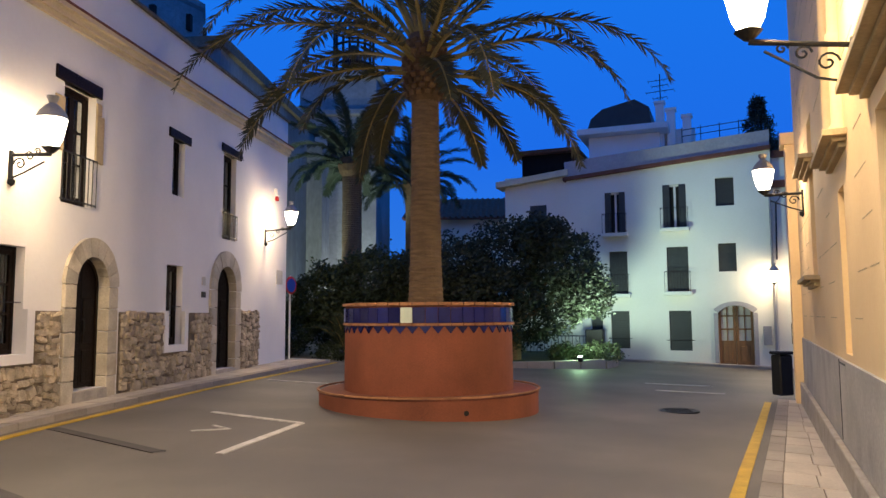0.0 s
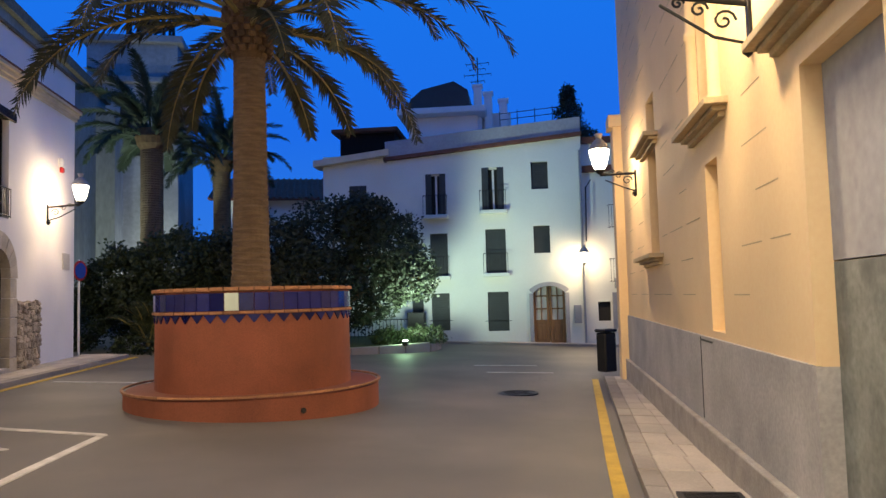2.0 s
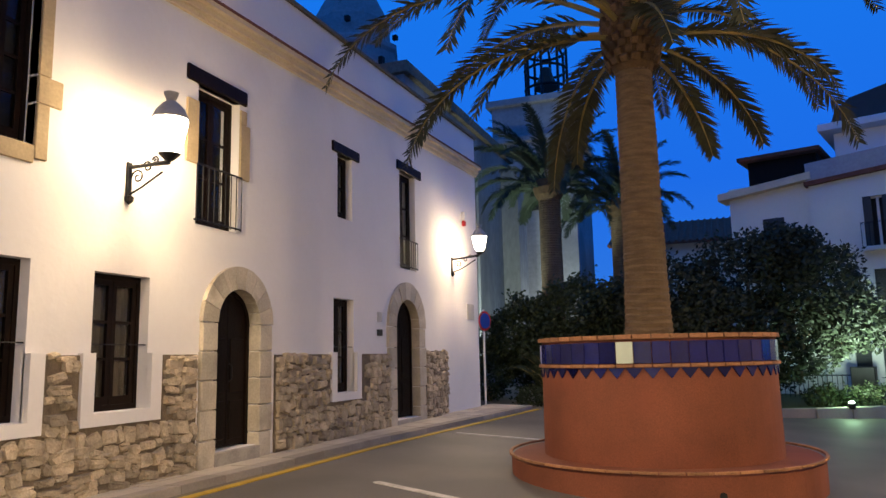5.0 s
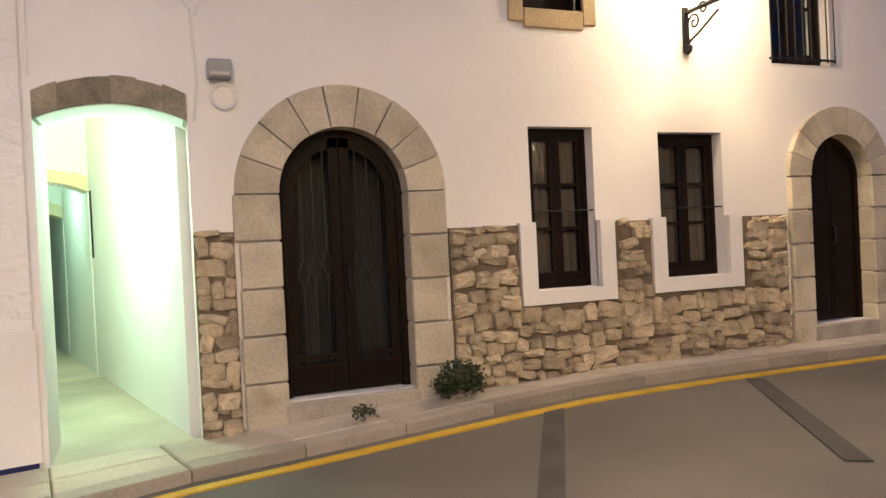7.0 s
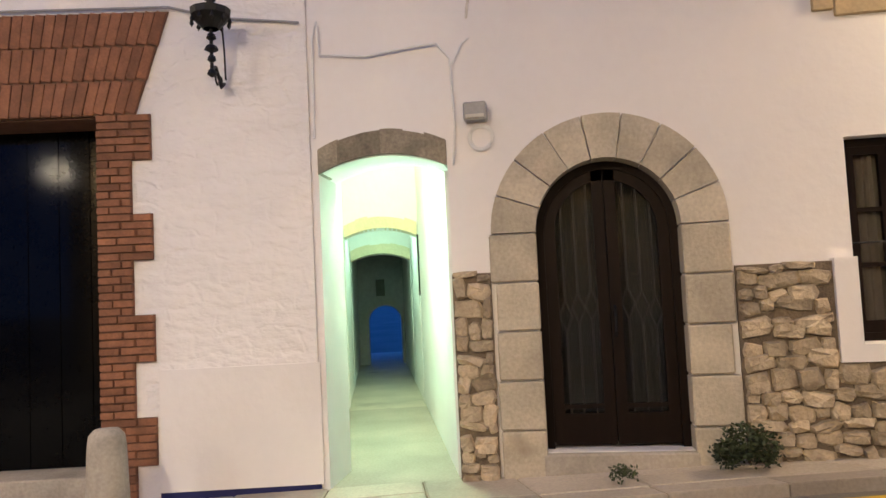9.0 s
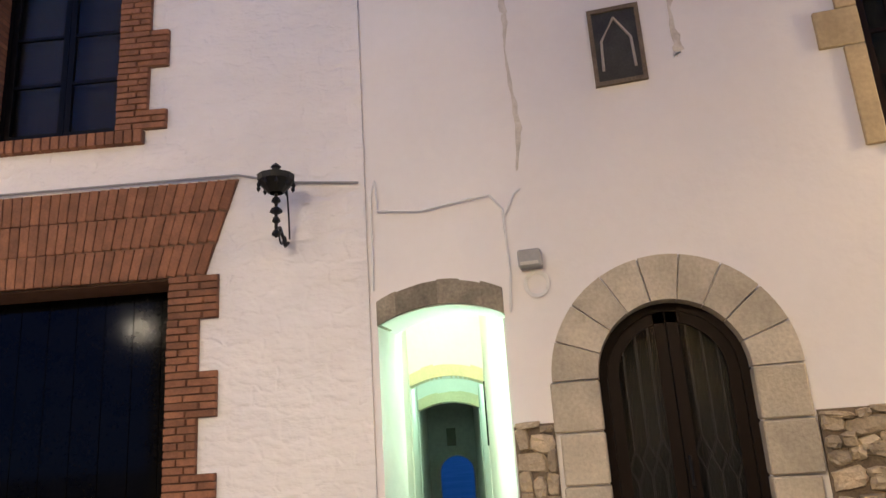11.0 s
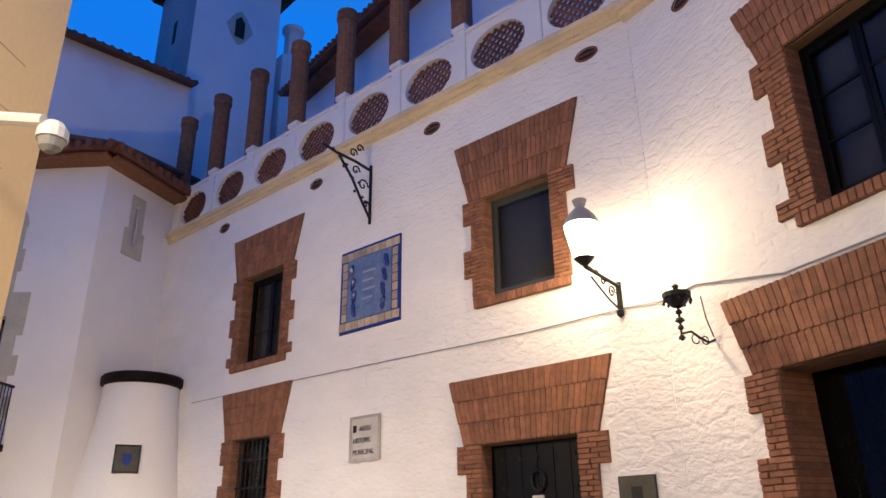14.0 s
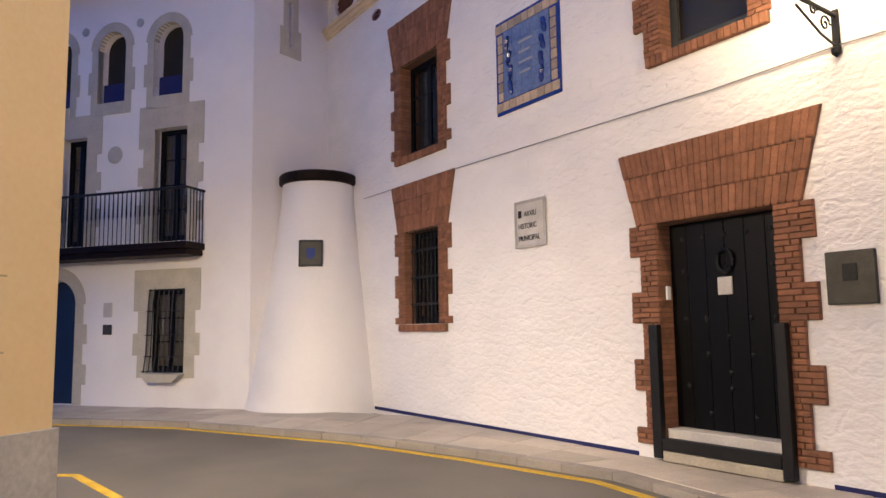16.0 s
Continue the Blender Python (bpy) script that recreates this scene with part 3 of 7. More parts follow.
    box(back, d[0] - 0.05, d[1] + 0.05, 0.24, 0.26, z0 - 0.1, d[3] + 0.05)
    part("shade_sheet", back, SHADEBLACK, root)
    return root


arched_door("door_1", D1, 2, True, "closed dark brown arched double door with iron grilles")
arched_door("door_2", D2, 2, False, "closed dark brown panelled arched door")
arched_door("door_3", D3, 2, False, "closed dark brown panelled arched door")


def casement(name, m, w, label, deep=0.13, rows=3, leaves=2, curtain=True, rail=True, material=None):
    """A wooden casement window: frame, leaves with glazing bars, panes, and an iron tie bar across."""
    wood = material or WOODDARK
    root = thing(name, at(m, 0, deep, 0), label, "window", kind="structure")
    x0, x1, z0, z1 = w
    fr = boxes((x0, x0 + 0.05, 0, 0.07, z0, z1), (x1 - 0.05, x1, 0, 0.07, z0, z1), (x0 + 0.05, x1 - 0.05, 0, 0.07, z1 - 0.06, z1), (x0 + 0.05, x1 - 0.05, 0, 0.07, z0, z0 + 0.06))
    part("window_frame", fr, wood, root)
    a0, a1 = x0 + 0.05, x1 - 0.05
    for k in range(leaves):
        a, b = a0 + (a1 - a0) * k / leaves + 0.003, a0 + (a1 - a0) * (k + 1) / leaves - 0.003
        st = min(0.055, (b - a) * 0.22)
        lb = boxes((a, a + st, 0.01, 0.05, z0 + 0.06, z1 - 0.06), (b - st, b, 0.01, 0.05, z0 + 0.06, z1 - 0.06), (a + st, b - st, 0.01, 0.05, z1 - 0.12, z1 - 0.06), (a + st, b - st, 0.01, 0.05, z0 + 0.06, z0 + 0.15))
        for r in range(1, rows):
            z = z0 + 0.15 + (z1 - z0 - 0.27) * r / rows
            box(lb, a + st, b - st, 0.015, 0.045, z - 0.016, z + 0.016)
        leaf = part("casement_leaf", lb, wood, root)
        for r in range(rows):
            z = [z0 + 0.15 + (z1 - z0 - 0.27) * q / rows for q in (r, r + 1)]
            pane = part("pane", boxes((a + st, b - st, 0.028, 0.034, z[0], z[1])), GLASS, leaf)
            pane.visible_shadow = False
    if curtain:
        bm = bmesh.new()
        n = 24
        prev = None
        for k in range(n + 1):
            x = a0 + (a1 - a0) * k / n
            y = 0.10 + 0.012 * math.sin(k * 1.9)
            cur = [bm.verts.new((x, y, z0 + 0.05)), bm.verts.new((x, y, z1 - 0.05))]
            if prev:
                bm.faces.new((prev[0], cur[0], cur[1], prev[1]))
            prev = cur
        part("curtain", bm, CURTAIN, root, "dim beige curtain behind the glass")
    # near-black sheet in place of the dark room behind the window
    part("shade_sheet", boxes((x0 - 0.03, x1 + 0.03, 0.18, 0.2, z0 - 0.03, z1 + 0.03)), SHADEBLACK, root)
    if rail:
        bm = bmesh.new()
        tube(bm, [(x0 - 0.03, -deep + 0.03, (z0 + z1) / 2 - 0.03), (x1 + 0.03, -deep + 0.03, (z0 + z1) / 2 - 0.03)], 0.008, 6)
        part("tie_bar", bm, IRON, root, "thin iron bar across the window")
    return root


casement("window_1", LF, W1, "dark brown casement window with glazing bars and curtains")
casement("window_2", LF, W2, "dark brown casement window with glazing bars and curtains")
casement("window_3", LF, W3, "narrow dark brown casement window")
casement("window_4", LF, U1, "dark brown upper window in a tan stone surround", rows=4, curtain=False, rail=False)
casement("window_5", LF, U2, "tall dark brown french window with a low iron railing", rows=3, curtain=False, rail=False)
casement("window_6", LF, U3, "small dark upper window under a timber lintel", rows=2, curtain=False, rail=False)
casement("window_7", LF, U4, "tall narrow dark window with an iron railing", rows=3, curtain=False, rail=False)


def plaster_frame(w, side=0.16, low=0.13):
    x0, x1, z0, z1 = w
    root = tagged(link("window_trim", boxes((x0 - side, x0, -0.075, 0.02, z0 - low, 1.72), (x1, x1 + side, -0.075, 0.02, z0 - low, 1.72), (x0, x1, -0.075, 0.02, z0 - low, z0 - 0.003)), STUCCO, LF), "white plaster frame that steps down round a window", "window trim", "white window frames", "structure")
    return root


for w in (W1, W2, W3):
    plaster_frame(w)


def lintel(x0, x1, z0, z1):
    bm = boxes((x0, x1, -0.035, 0.1, z0, z1), bevel=0.012)
    tagged(link("timber_lintel", bm, WOODDARK, LF), "dark timber lintel over an upper window", "lintel", "timber lintels", "structure")


lintel(12.15, 13.36, 5.10, 5.30)
lintel(15.75, 16.72, 5.12, 5.30)
lintel(18.38, 19.62, 5.42, 5.62)


def tan_surround(name, rows, label):
    root = thing(name, LF, label, "window surround", kind="structure")
    for r in rows:
        part("stone_block", boxes((r[0], r[1], -0.03, 0.12, r[2], r[3]), bevel=0.008), SURROUND, root)


tan_surround("stone_surround", [(9.30, 9.45, 3.55, 4.36), (9.13, 9.45, 4.365, 4.68), (9.30, 9.45, 4.685, 5.4), (10.08, 10.22, 3.55, 4.10), (10.08, 10.36, 4.105, 4.38), (10.08, 10.22, 4.385, 5.4), (9.455, 10.075, 3.50, 3.675)], "tan stone surround with projecting blocks at a window")
tan_surround("stone_surround", [(12.16, 12.375, 4.05, 4.86), (13.225, 13.44, 4.05, 4.82), (13.225, 13.36, 4.825, 5.02)], "tan stone blocks beside a french window")


def railing(name, m, x0, x1, z0, z1, out, label, step=0.11, returns=True):
    root = thing(name, m, label, "railing", "iron window railings")
    for z in (z0 + 0.03, z1):
        rail = bmesh.new()
        tube(rail, [(x0, 0, z), (x0, -out, z), (x1, -out, z), (x1, 0, z)] if returns else [(x0, -out, z), (x1, -out, z)], 0.013, 6)
        part("rail", rail, IRON, root)
    n = max(2, round((x1 - x0) / step))
    for k in range(n + 1):
        x = x0 + (x1 - x0) * k / n
        b = bmesh.new()
        tube(b, [(x, -out, z0), (x, -out, z1)], 0.008, 5)
        part("baluster", b, IRON, root)
    return root


railing("window_railing", LF, 12.36, 13.26, 3.32, 4.06, 0.03, "low black iron railing across a french window")
railing("window_railing", LF, 18.50, 19.36, 3.42, 4.0, 0.03, "low black iron railing across a narrow window")

# small plates, box and cable on the white house
tagged(link("number_plate", boxes((17.45, 17.62, -0.02, 0.01, 2.28, 2.46), bevel=0.004), MARBLE, LF), "small pale house number plate on white stucco", "plate", "door plates")
tagged(link("number_plate", boxes((17.44, 17.64, -0.02, 0.01, 2.02, 2.14), bevel=0.004), BRONZE, LF), "small dull metal plate on white stucco", "plate", "door plates")
tagged(link("wall_notice", boxes((22.55, 23.05, -0.02, 0.01, 2.52, 2.92), bevel=0.004), MARBLE, LF), "pale square street plate near the house corner", "plate")
al = thing("alarm_siren", LF, "small red and white alarm siren box on a white wall", "alarm")
part("siren_body", boxes((22.25, 22.45, -0.10, 0.0, 5.0, 5.22), bevel=0.02), WHITEMETAL, al)
part("siren_lens", boxes((22.28, 22.42, -0.09, -0.01, 4.86, 4.995), bevel=0.02), SIGNRED, al, "red lens")


def coil(root):
    bm = bmesh.new()
    for k in range(3):
        tube(bm, [(6.80 + (0.08 + 0.01 * k) * math.cos(a), -0.02 - 0.008 * k, 2.80 + (0.085 + 0.01 * k) * math.sin(a)) for a in [2 * math.pi * i / 16 for i in range(17)]], 0.006, 5)
    part("cable_coil", bm, WHITEMETAL, root, "coiled white cable")


jb = thing("floodlight", LF, "small grey wall floodlight box with a coiled white cable", "floodlight")
part("housing", boxes((6.68, 6.86, -0.14, 0.0, 2.92, 3.06), bevel=0.012), GREYPLASTIC, jb)
part("lens", boxes((6.70, 6.84, -0.148, -0.141, 2.935, 2.96)), MARBLE, jb)
coil(jb)


def cable(name, m, pts, r, material, label):
    bm = bmesh.new()
    tube(bm, pts, r, 5)
    return tagged(link(name, bm, material, m), label, "cable")


cable("wall_cable", LF, [(5.45, -0.02, 2.9), (5.46, -0.02, 3.72), (5.50, -0.02, 3.86), (5.52, -0.02, 3.58), (5.9, -0.02, 3.53), (6.3, -0.03, 3.57), (6.48, -0.02, 3.58), (6.58, -0.02, 3.45), (6.60, -0.02, 2.9), (6.57, -0.02, 2.6)], 0.011, WHITEMETAL, "white cable stapled along a white wall")
cable("wall_cable", LF, [(6.60, -0.02, 3.4), (6.68, -0.02, 3.56), (6.74, -0.02, 3.6)], 0.008, WHITEMETAL, "short white cable loop on the wall")
tp = thing("tile_picture", at(LF, 0.17, 0, 0.02), "small framed religious tile picture on white stucco", "tile picture")
part("tile", boxes((7.30, 7.66, -0.02, 0.0, 4.38, 5.02)), BRONZE, tp)
part("frame", boxes((7.27, 7.305, -0.035, 0.0, 4.35, 5.05), (7.655, 7.69, -0.035, 0.0, 4.35, 5.05), (7.305, 7.655, -0.035, 0.0, 4.35, 4.385), (7.305, 7.655, -0.035, 0.0, 5.015, 5.05)), MORTAR, tp)
bm = bmesh.new()
for s in (-1, 1):
    tube(bm, [(7.48 + s * 0.13, -0.024, 4.48), (7.48 + s * 0.12, -0.024, 4.75), (7.48, -0.024, 4.95)], 0.012, 5)
part("relief", bm, CONCRETE, tp, "raised pointed arch shape")
vl = thing("wall_lantern", at(LF, 0.16, 0, 0.04), "small unlit black wall lantern above the tile picture", "lantern")
bm = bmesh.new()
lathe(bm, [(0.0, 0.0), (0.05, 0.02), (0.08, 0.2), (0.10, 0.22), (0.02, 0.30), (0.0, 0.36)], 6, 7.60, -0.16, 5.18)
part("lantern_body", bm, IRON, vl)
bm = bmesh.new()
tube(bm, [(7.58, 0.0, 5.66), (7.58, -0.12, 5.68), (7.60, -0.16, 5.54)], 0.012, 5)
part("bracket", bm, IRON, vl)
mb = thing("meter_box", at(LF, 0.19, 0, -0.04), "grey meter box with black cables high on a white wall", "meter box")
part("housing", boxes((6.86, 7.04, -0.16, 0.0, 6.15, 6.75), bevel=0.015), GREYPLASTIC, mb)
bm = bmesh.new()
tube(bm, [(5.5, -0.25, 6.62), (6.0, -0.2, 6.68), (6.5, -0.1, 6.85), (6.62, -0.05, 6.8), (6.66, -0.04, 6.2), (6.75, -0.04, 5.98), (6.9, -0.04, 6.02), (6.94, -0.06, 6.15)], 0.022, 6)
part("cable_loop", bm, IRON, mb)



def flaked_strip(pts, widths, label):
    """A ragged run of bare, flaking plaster along points (x, z) of the white wall."""
    rng = random.Random(int(pts[0][1] * 100))
    bm = bmesh.new()
    fine = []
    for (a, wa), (b, wb) in zip(zip(pts, widths), zip(pts[1:], widths[1:])):
        for k in range(6):
            t = k / 6
            fine.append((a[0] + (b[0] - a[0]) * t, a[1] + (b[1] - a[1]) * t, wa + (wb - wa) * t))
    rows = []
    for x, z, w in fine:
        l_, r_ = w * rng.uniform(0.4, 1.1), w * rng.uniform(0.4, 1.1)
        rows.append([bm.verts.new((x + dx, y, z + rng.uniform(-0.02, 0.02))) for dx, y in ((-l_, 0.004), (-l_ * 0.8, -0.007), (r_ * 0.8, -0.007), (r_, 0.004))])
    for a, b in zip(rows, rows[1:]):
        for k in range(3):
            bm.faces.new((a[k], a[k + 1], b[k + 1], b[k]))
    tagged(link("flaked_plaster", bm, BAREPLASTER, LF), label, "plaster patch", "flaked plaster patches", "structure")


flaked_strip([(7.74, 6.06), (7.86, 5.88), (8.10, 5.74), (8.19, 5.50), (8.17, 5.25), (8.10, 4.95), (8.12, 4.60), (8.09, 4.52)], [0.015, 0.03, 0.02, 0.06, 0.07, 0.012, 0.06, 0.02], "beige flaking plaster crack in a white wall")
flaked_strip([(6.70, 5.95), (6.74, 5.30), (6.75, 5.15), (6.72, 4.9), (6.74, 4.55), (6.78, 4.15), (6.72, 3.7)], [0.006, 0.04, 0.03, 0.008, 0.02, 0.035, 0.008], "beige flaking plaster seam between two white walls")

# ---- arched passage between the houses ----
PX0, PX1 = 5.47, 6.52
# the passage runs a little askew to the street front
PF = facade(-8.003, 0.168, -0.233, 0.972)
for nm, (a, b) in (("wall_passage_a", (PX0 - 0.4, PX0)), ("wall_passage_b", (PX1, PX1 + 0.4))):
    tagged(link(nm, boxes((a, b, 0.30, 14, -1.3, 4.6), (a, b, 0.30, 3.9, 4.6, 7.1)), STUCCO, PF), "white plastered side wall of a narrow passage", "wall", kind="structure")
tagged(link("floor_passage", boxes((PX0, PX1, -0.02, 4.2, -0.25, 0.10)), PAVING, PF), "pale stone floor of a narrow passage", "floor", kind="structure")
bm = bmesh.new()
for k in range(6):
    box(bm, PX0, PX1, 4.2 + k * 0.35, 14.5, -1.3, 0.10 - k * 0.16)
tagged(link("steps_passage", bm, PAVING, PF), "stone steps that go down towards the sea", "steps", kind="structure")
# the wall over the passage, with the arched head
wall_with_holes("wall_over_passage", LF, PX0 - 0.05, PX1, 0.0, 5.9, 0.5, STUCCO, [(PX0, PX1, 0.0, 2.72, 0.12)], "white wall over the arched mouth of a passage", front=0.004)
tagged(link("wall_passage_a_front", boxes((PX0 - 0.4, PX0, 0.02, 0.62, -0.2, 5.9), (PX0 - 0.1, PX0 + 0.17, 0.006, 0.45, 5.9, 7.36)), STUCCO, LF), "white jamb wall at the passage mouth", "wall", kind="structure")


def passage_arch(name, y, z, rise, ring, material, label, x0=PX0, x1=PX1, n=6):
    root = thing(name, at(PF if y > 1 else LF, 0, y, 0), label, "stone arch", kind="structure")
    hw, cx = (x1 - x0) / 2, (x0 + x1) / 2
    low, high = arc(hw, rise, n * 3), arc(hw, rise, n * 3)
    rng = random.Random(int(y * 10))
    for k in range(n):
        seg = low[k * 3:k * 3 + 4]
        up = ring * rng.uniform(0.9, 1.1)
        pts = [(cx + x * 0.995, z - rise + h) for x, h in seg] + [(cx + x * 0.995, z - rise + h + up) for x, h in seg[::-1]]
        b2 = bmesh.new()
        prism(b2, pts, -0.03 + rng.uniform(-0.008, 0.008), 0.3)
        part("voussoir", b2, material, root)


passage_arch("passage_arch", 0.0, 2.73, 0.13, 0.19, OLDSTONE, "segmental arch of grey stones over a passage mouth")
for y, z, name in ((4.5, 2.57, "wall_inner_arch_a"), (6.9, 2.36, "wall_inner_arch_b")):
    wall_with_holes(name, PF, PX0, PX1, -1.2, 4.5, 0.4, STUCCO, [(PX0 + 0.012, PX1 - 0.012, -1.2, z, 0.12)], "white cross wall with a low arch inside the passage", front=y)
    passage_arch("passage_arch", y - 0.02, z, 0.12, 0.17, CREAM, "arch of pale stones inside the passage", PX0 + 0.012, PX1 - 0.012)
# a white wall: the dimness of the far end is put into its grey
wall_with_holes("wall_sea_end", PF, PX0, PX1, -1.2, 4.5, 0.4, GREYTONE, [(PX0 + 0.24, PX1 - 0.07, -1.2, 1.42, 0.30)], "white end wall with an arched opening to the sea, coloured grey for shade", front=11.0)
tagged(link("ceiling_passage_rear", boxes((PX0, PX1, 4.91, 14, 3.0, 3.15)), STUCCO, PF), "white plastered passage ceiling", "ceiling", kind="structure")
# added lamp, hidden below the sill, brightens the jambs of the slot
ul = thing("slot_fill", at(PF, PX0 + 0.05, 1.9, 5.3), "unseen lamp added in the narrow slot to light its jambs", "wall lamp")
part("fitting", boxes((-0.05, -0.02, -0.2, 0.2, -0.05, 0.05)), WHITEMETAL, ul)
bm = bmesh.new()
tube(bm, [(0.0, -0.18, 0), (0.0, 0.18, 0)], 0.018, 8)
part("tube", bm, TUBE, ul)
point_lamp("slot_fill_glow", PF @ Vector(((PX0 + PX1) / 2, 1.9, 5.3)), 230, (0.95, 1.0, 0.50), 0.1)
tagged(link("passage_plaque", boxes((PX0 + 0.42, PX0 + 0.62, 10.97, 10.997, 1.64, 2.02), bevel=0.004), BRONZE, PF), "small framed plaque over the sea arch", "plaque")
tagged(link("sea_wall", boxes((3.5, 8.5, 16, 16.4, -2.6, -0.75)), WHITEMETAL, PF), "low white sea wall beyond the passage", "low wall", kind="structure")
tagged(link("sea", boxes((-60, 60, 17, 320, -3.0, -2.6)), SEA, PF), "blue evening sea beyond the passage", "sea", kind="structure")
cable("passage_cable", PF, [(PX1 - 0.02, 4.3, 2.45), (PX1 - 0.02, 4.3, 1.6)], 0.012, IRON, "black cable end on the passage wall")
for s, x in (("l", PX0 + 0.03), ("r", PX1 - 0.03)):
    f = thing("tube_light", at(PF, x, 1.5, 2.62), "bright fluorescent tube light on the passage wall", "tube light", "passage tube lights")
    bm = bmesh.new()
    tube(bm, [(0, -0.45, 0), (0, 0.45, 0)], 0.018, 8)
    part("tube", bm, TUBE, f)
    part("fitting", boxes((-0.028, -0.02, -0.5, 0.5, -0.03, 0.03)) if s == "l" else boxes((0.02, 0.028, -0.5, 0.5, -0.03, 0.03)), WHITEMETAL, f)
for y, wt in ((1.5, 125), (5.6, 26)):
    p = PF @ Vector(((PX0 + PX1) / 2, y, 2.45))
    point_lamp("passage_light", p, wt, (0.52, 1.0, 0.68), 0.15)

# ---- whitewashed house with brick surrounds ----
GDOOR = (1.50, 4.12, 0.12, 3.15)
GB1 = (2.32, 3.58, 4.54, 6.34)
wall_with_holes("wall_brick_house_side", BG, 0.0, 5.80, -0.2, 8.6, 0.5, ROUGHWHITE, [(*GDOOR, 0), (*GB1, 0)], "whitewashed rough masonry wall of an old house", zt=(8.43, 7.40))
BDOOR = (7.17, 8.70, 0.25, 2.86)
B2W, B3W, B4W = (7.36, 8.56, 4.92, 6.52), (1.06, 2.42, 4.92, 6.72), (1.18, 2.38, 1.74, 3.46)
wall_with_holes("wall_brick_house_front", BF, -2.6, 10.0, -0.2, 8.48, 0.5, ROUGHWHITE, [(*BDOOR, 0), (*B2W, 0), (*B3W, 0), (*B4W, 0)], "whitewashed rough masonry front with brick-framed openings")
bm = bmesh.new()
flat(bm, [(-9.9, 4.8), (-8.9, -0.6), (-3.2, -8.7), (-5.4, -10.6), (-11.5, -1.5), (-12.5, 5.0)], 7.0, 7.3)
tagged(link("terrace_floor", bm, GREYTONE), "roof terrace floor behind the balustrade", "terrace", kind="structure")
# solid near-black block paints the darkness inside the house
bm = bmesh.new()
flat(bm, [(-10.0, 3.4), (-9.3, -0.9), (-3.9, -9.2), (-5.4, -10.6), (-11.5, -1.5), (-12.5, 3.0)], -0.2, 6.9)
tagged(link("house_core", bm, SHADEBLACK), "near-black block standing for the unlit inside of the old house", "house", kind="structure")


def cast_brick():
    bm = bmesh.new()
    box(bm, -0.5, 0.5, -0.5, 0.5, -0.5, 0.5, bevel=0.05)
    me = bpy.data.meshes.new("brick")
    bm.to_mesh(me)
    bm.free()
    me.materials.append(BRICK)
    return me


BRICKMESH = cast_brick()


def brick_surround(name, m, w, head, flare, jamb, label, sill=True, low=None):
    """A flared lintel of three courses of upright bricks, toothed brick jambs and a brick sill."""
    root = thing(name, m, label, "brick surround", "brick surrounds", "structure")
    x0, x1, z0, z1 = w
    rng = random.Random(int(x0 * 31 + z1 * 7))
    top = z1 + head
    bed = bmesh.new()
    prism(bed, [(x0 - jamb * 0.7, z1), (x1 + jamb * 0.7, z1), (x1 + flare, top), (x0 - flare, top)], -0.022, 0.12)
    courses = 3
    hh = head / courses
    for c in range(courses):
        t0, t1 = c / courses, (c + 1) / courses
        tm = (t0 + t1) / 2
        half = (x1 - x0) / 2 + jamb * 0.7 + (flare - jamb * 0.7) * tm
        cx = (x0 + x1) / 2
        n = round(2 * half / 0.085)
        for k in range(n):
            f = (k + 0.5) / n * 2 - 1
            lean = math.atan2(f * (flare - jamb * 0.7), head) * 0.9
            piece("brick", BRICKMESH, root, Matrix.LocRotScale((cx + f * half, -0.01 + rng.uniform(-0.004, 0.003), z1 + head * tm), Euler((0, lean, 0)), (2 * half / n * 0.92, 0.07, hh * 0.975)))
    zl = z0 if low is None else low
    box(bed, x0, x1, 0.02, 0.47, z1 - 0.012, z1 + 0.02)
    box(bed, x0, x1, 0.32, 0.47, z0 - 0.02, z0 + 0.006)
    course = 0.062
    n = round((z1 - zl) / course)
    for side in (-1, 1):
        edge = x0 if side < 0 else x1
        for k in range(n):
            z = zl + (z1 - zl) * (k + 0.5) / n
            block = int((z1 - z) / 0.40) % 2 == 0
            w_ = jamb * (1.0 if block else 0.62) + (0.0 if sill else 0)
            cut = 0.5 + (0.18 if k % 2 else -0.12) + rng.uniform(-0.05, 0.05)
            for a, b in ((0, cut), (cut, 1)):
                xa, xb = edge + side * (w_ * a if a else -0.016), edge + side * w_ * b
                deep = 0.16 if a else 0.50
                piece("brick", BRICKMESH, root, Matrix.LocRotScale(((xa + xb) / 2, deep / 2 - 0.05 + rng.uniform(-0.006, 0.004), z), None, (abs(xb - xa) - 0.006, deep, (z1 - zl) / n * 0.86)))
            box(bed, min(edge, edge + side * w_) + 0.004, max(edge, edge + side * w_) - 0.004, -0.028, 0.12, z - (z1 - zl) / n / 2, z + (z1 - zl) / n / 2)
        part("reveal", boxes((edge - 0.03 if side < 0 else edge - 0.009, edge + 0.009 if side < 0 else edge + 0.03, -0.02, 0.445, zl, z1)), BRICKJOINT, root)
    if sill:
        n = round((x1 - x0 + 1.1 * jamb) / 0.085)
        for k in range(n):
            x = x0 - jamb * 0.55 + (x1 - x0 + 1.1 * jamb) * (k + 0.5) / n
            piece("brick", BRICKMESH, root, Matrix.LocRotScale((x, 0.05, z0 - 0.07), None, ((x1 - x0 + 1.1 * jamb) / n * 0.9, 0.24, 0.13)))
        box(bed, x0 - jamb * 0.55, x1 + jamb * 0.55, -0.04, 0.3, z0 - 0.13, z0 - 0.012)
    part("mortar", bed, BRICKJOINT, root)
    return root


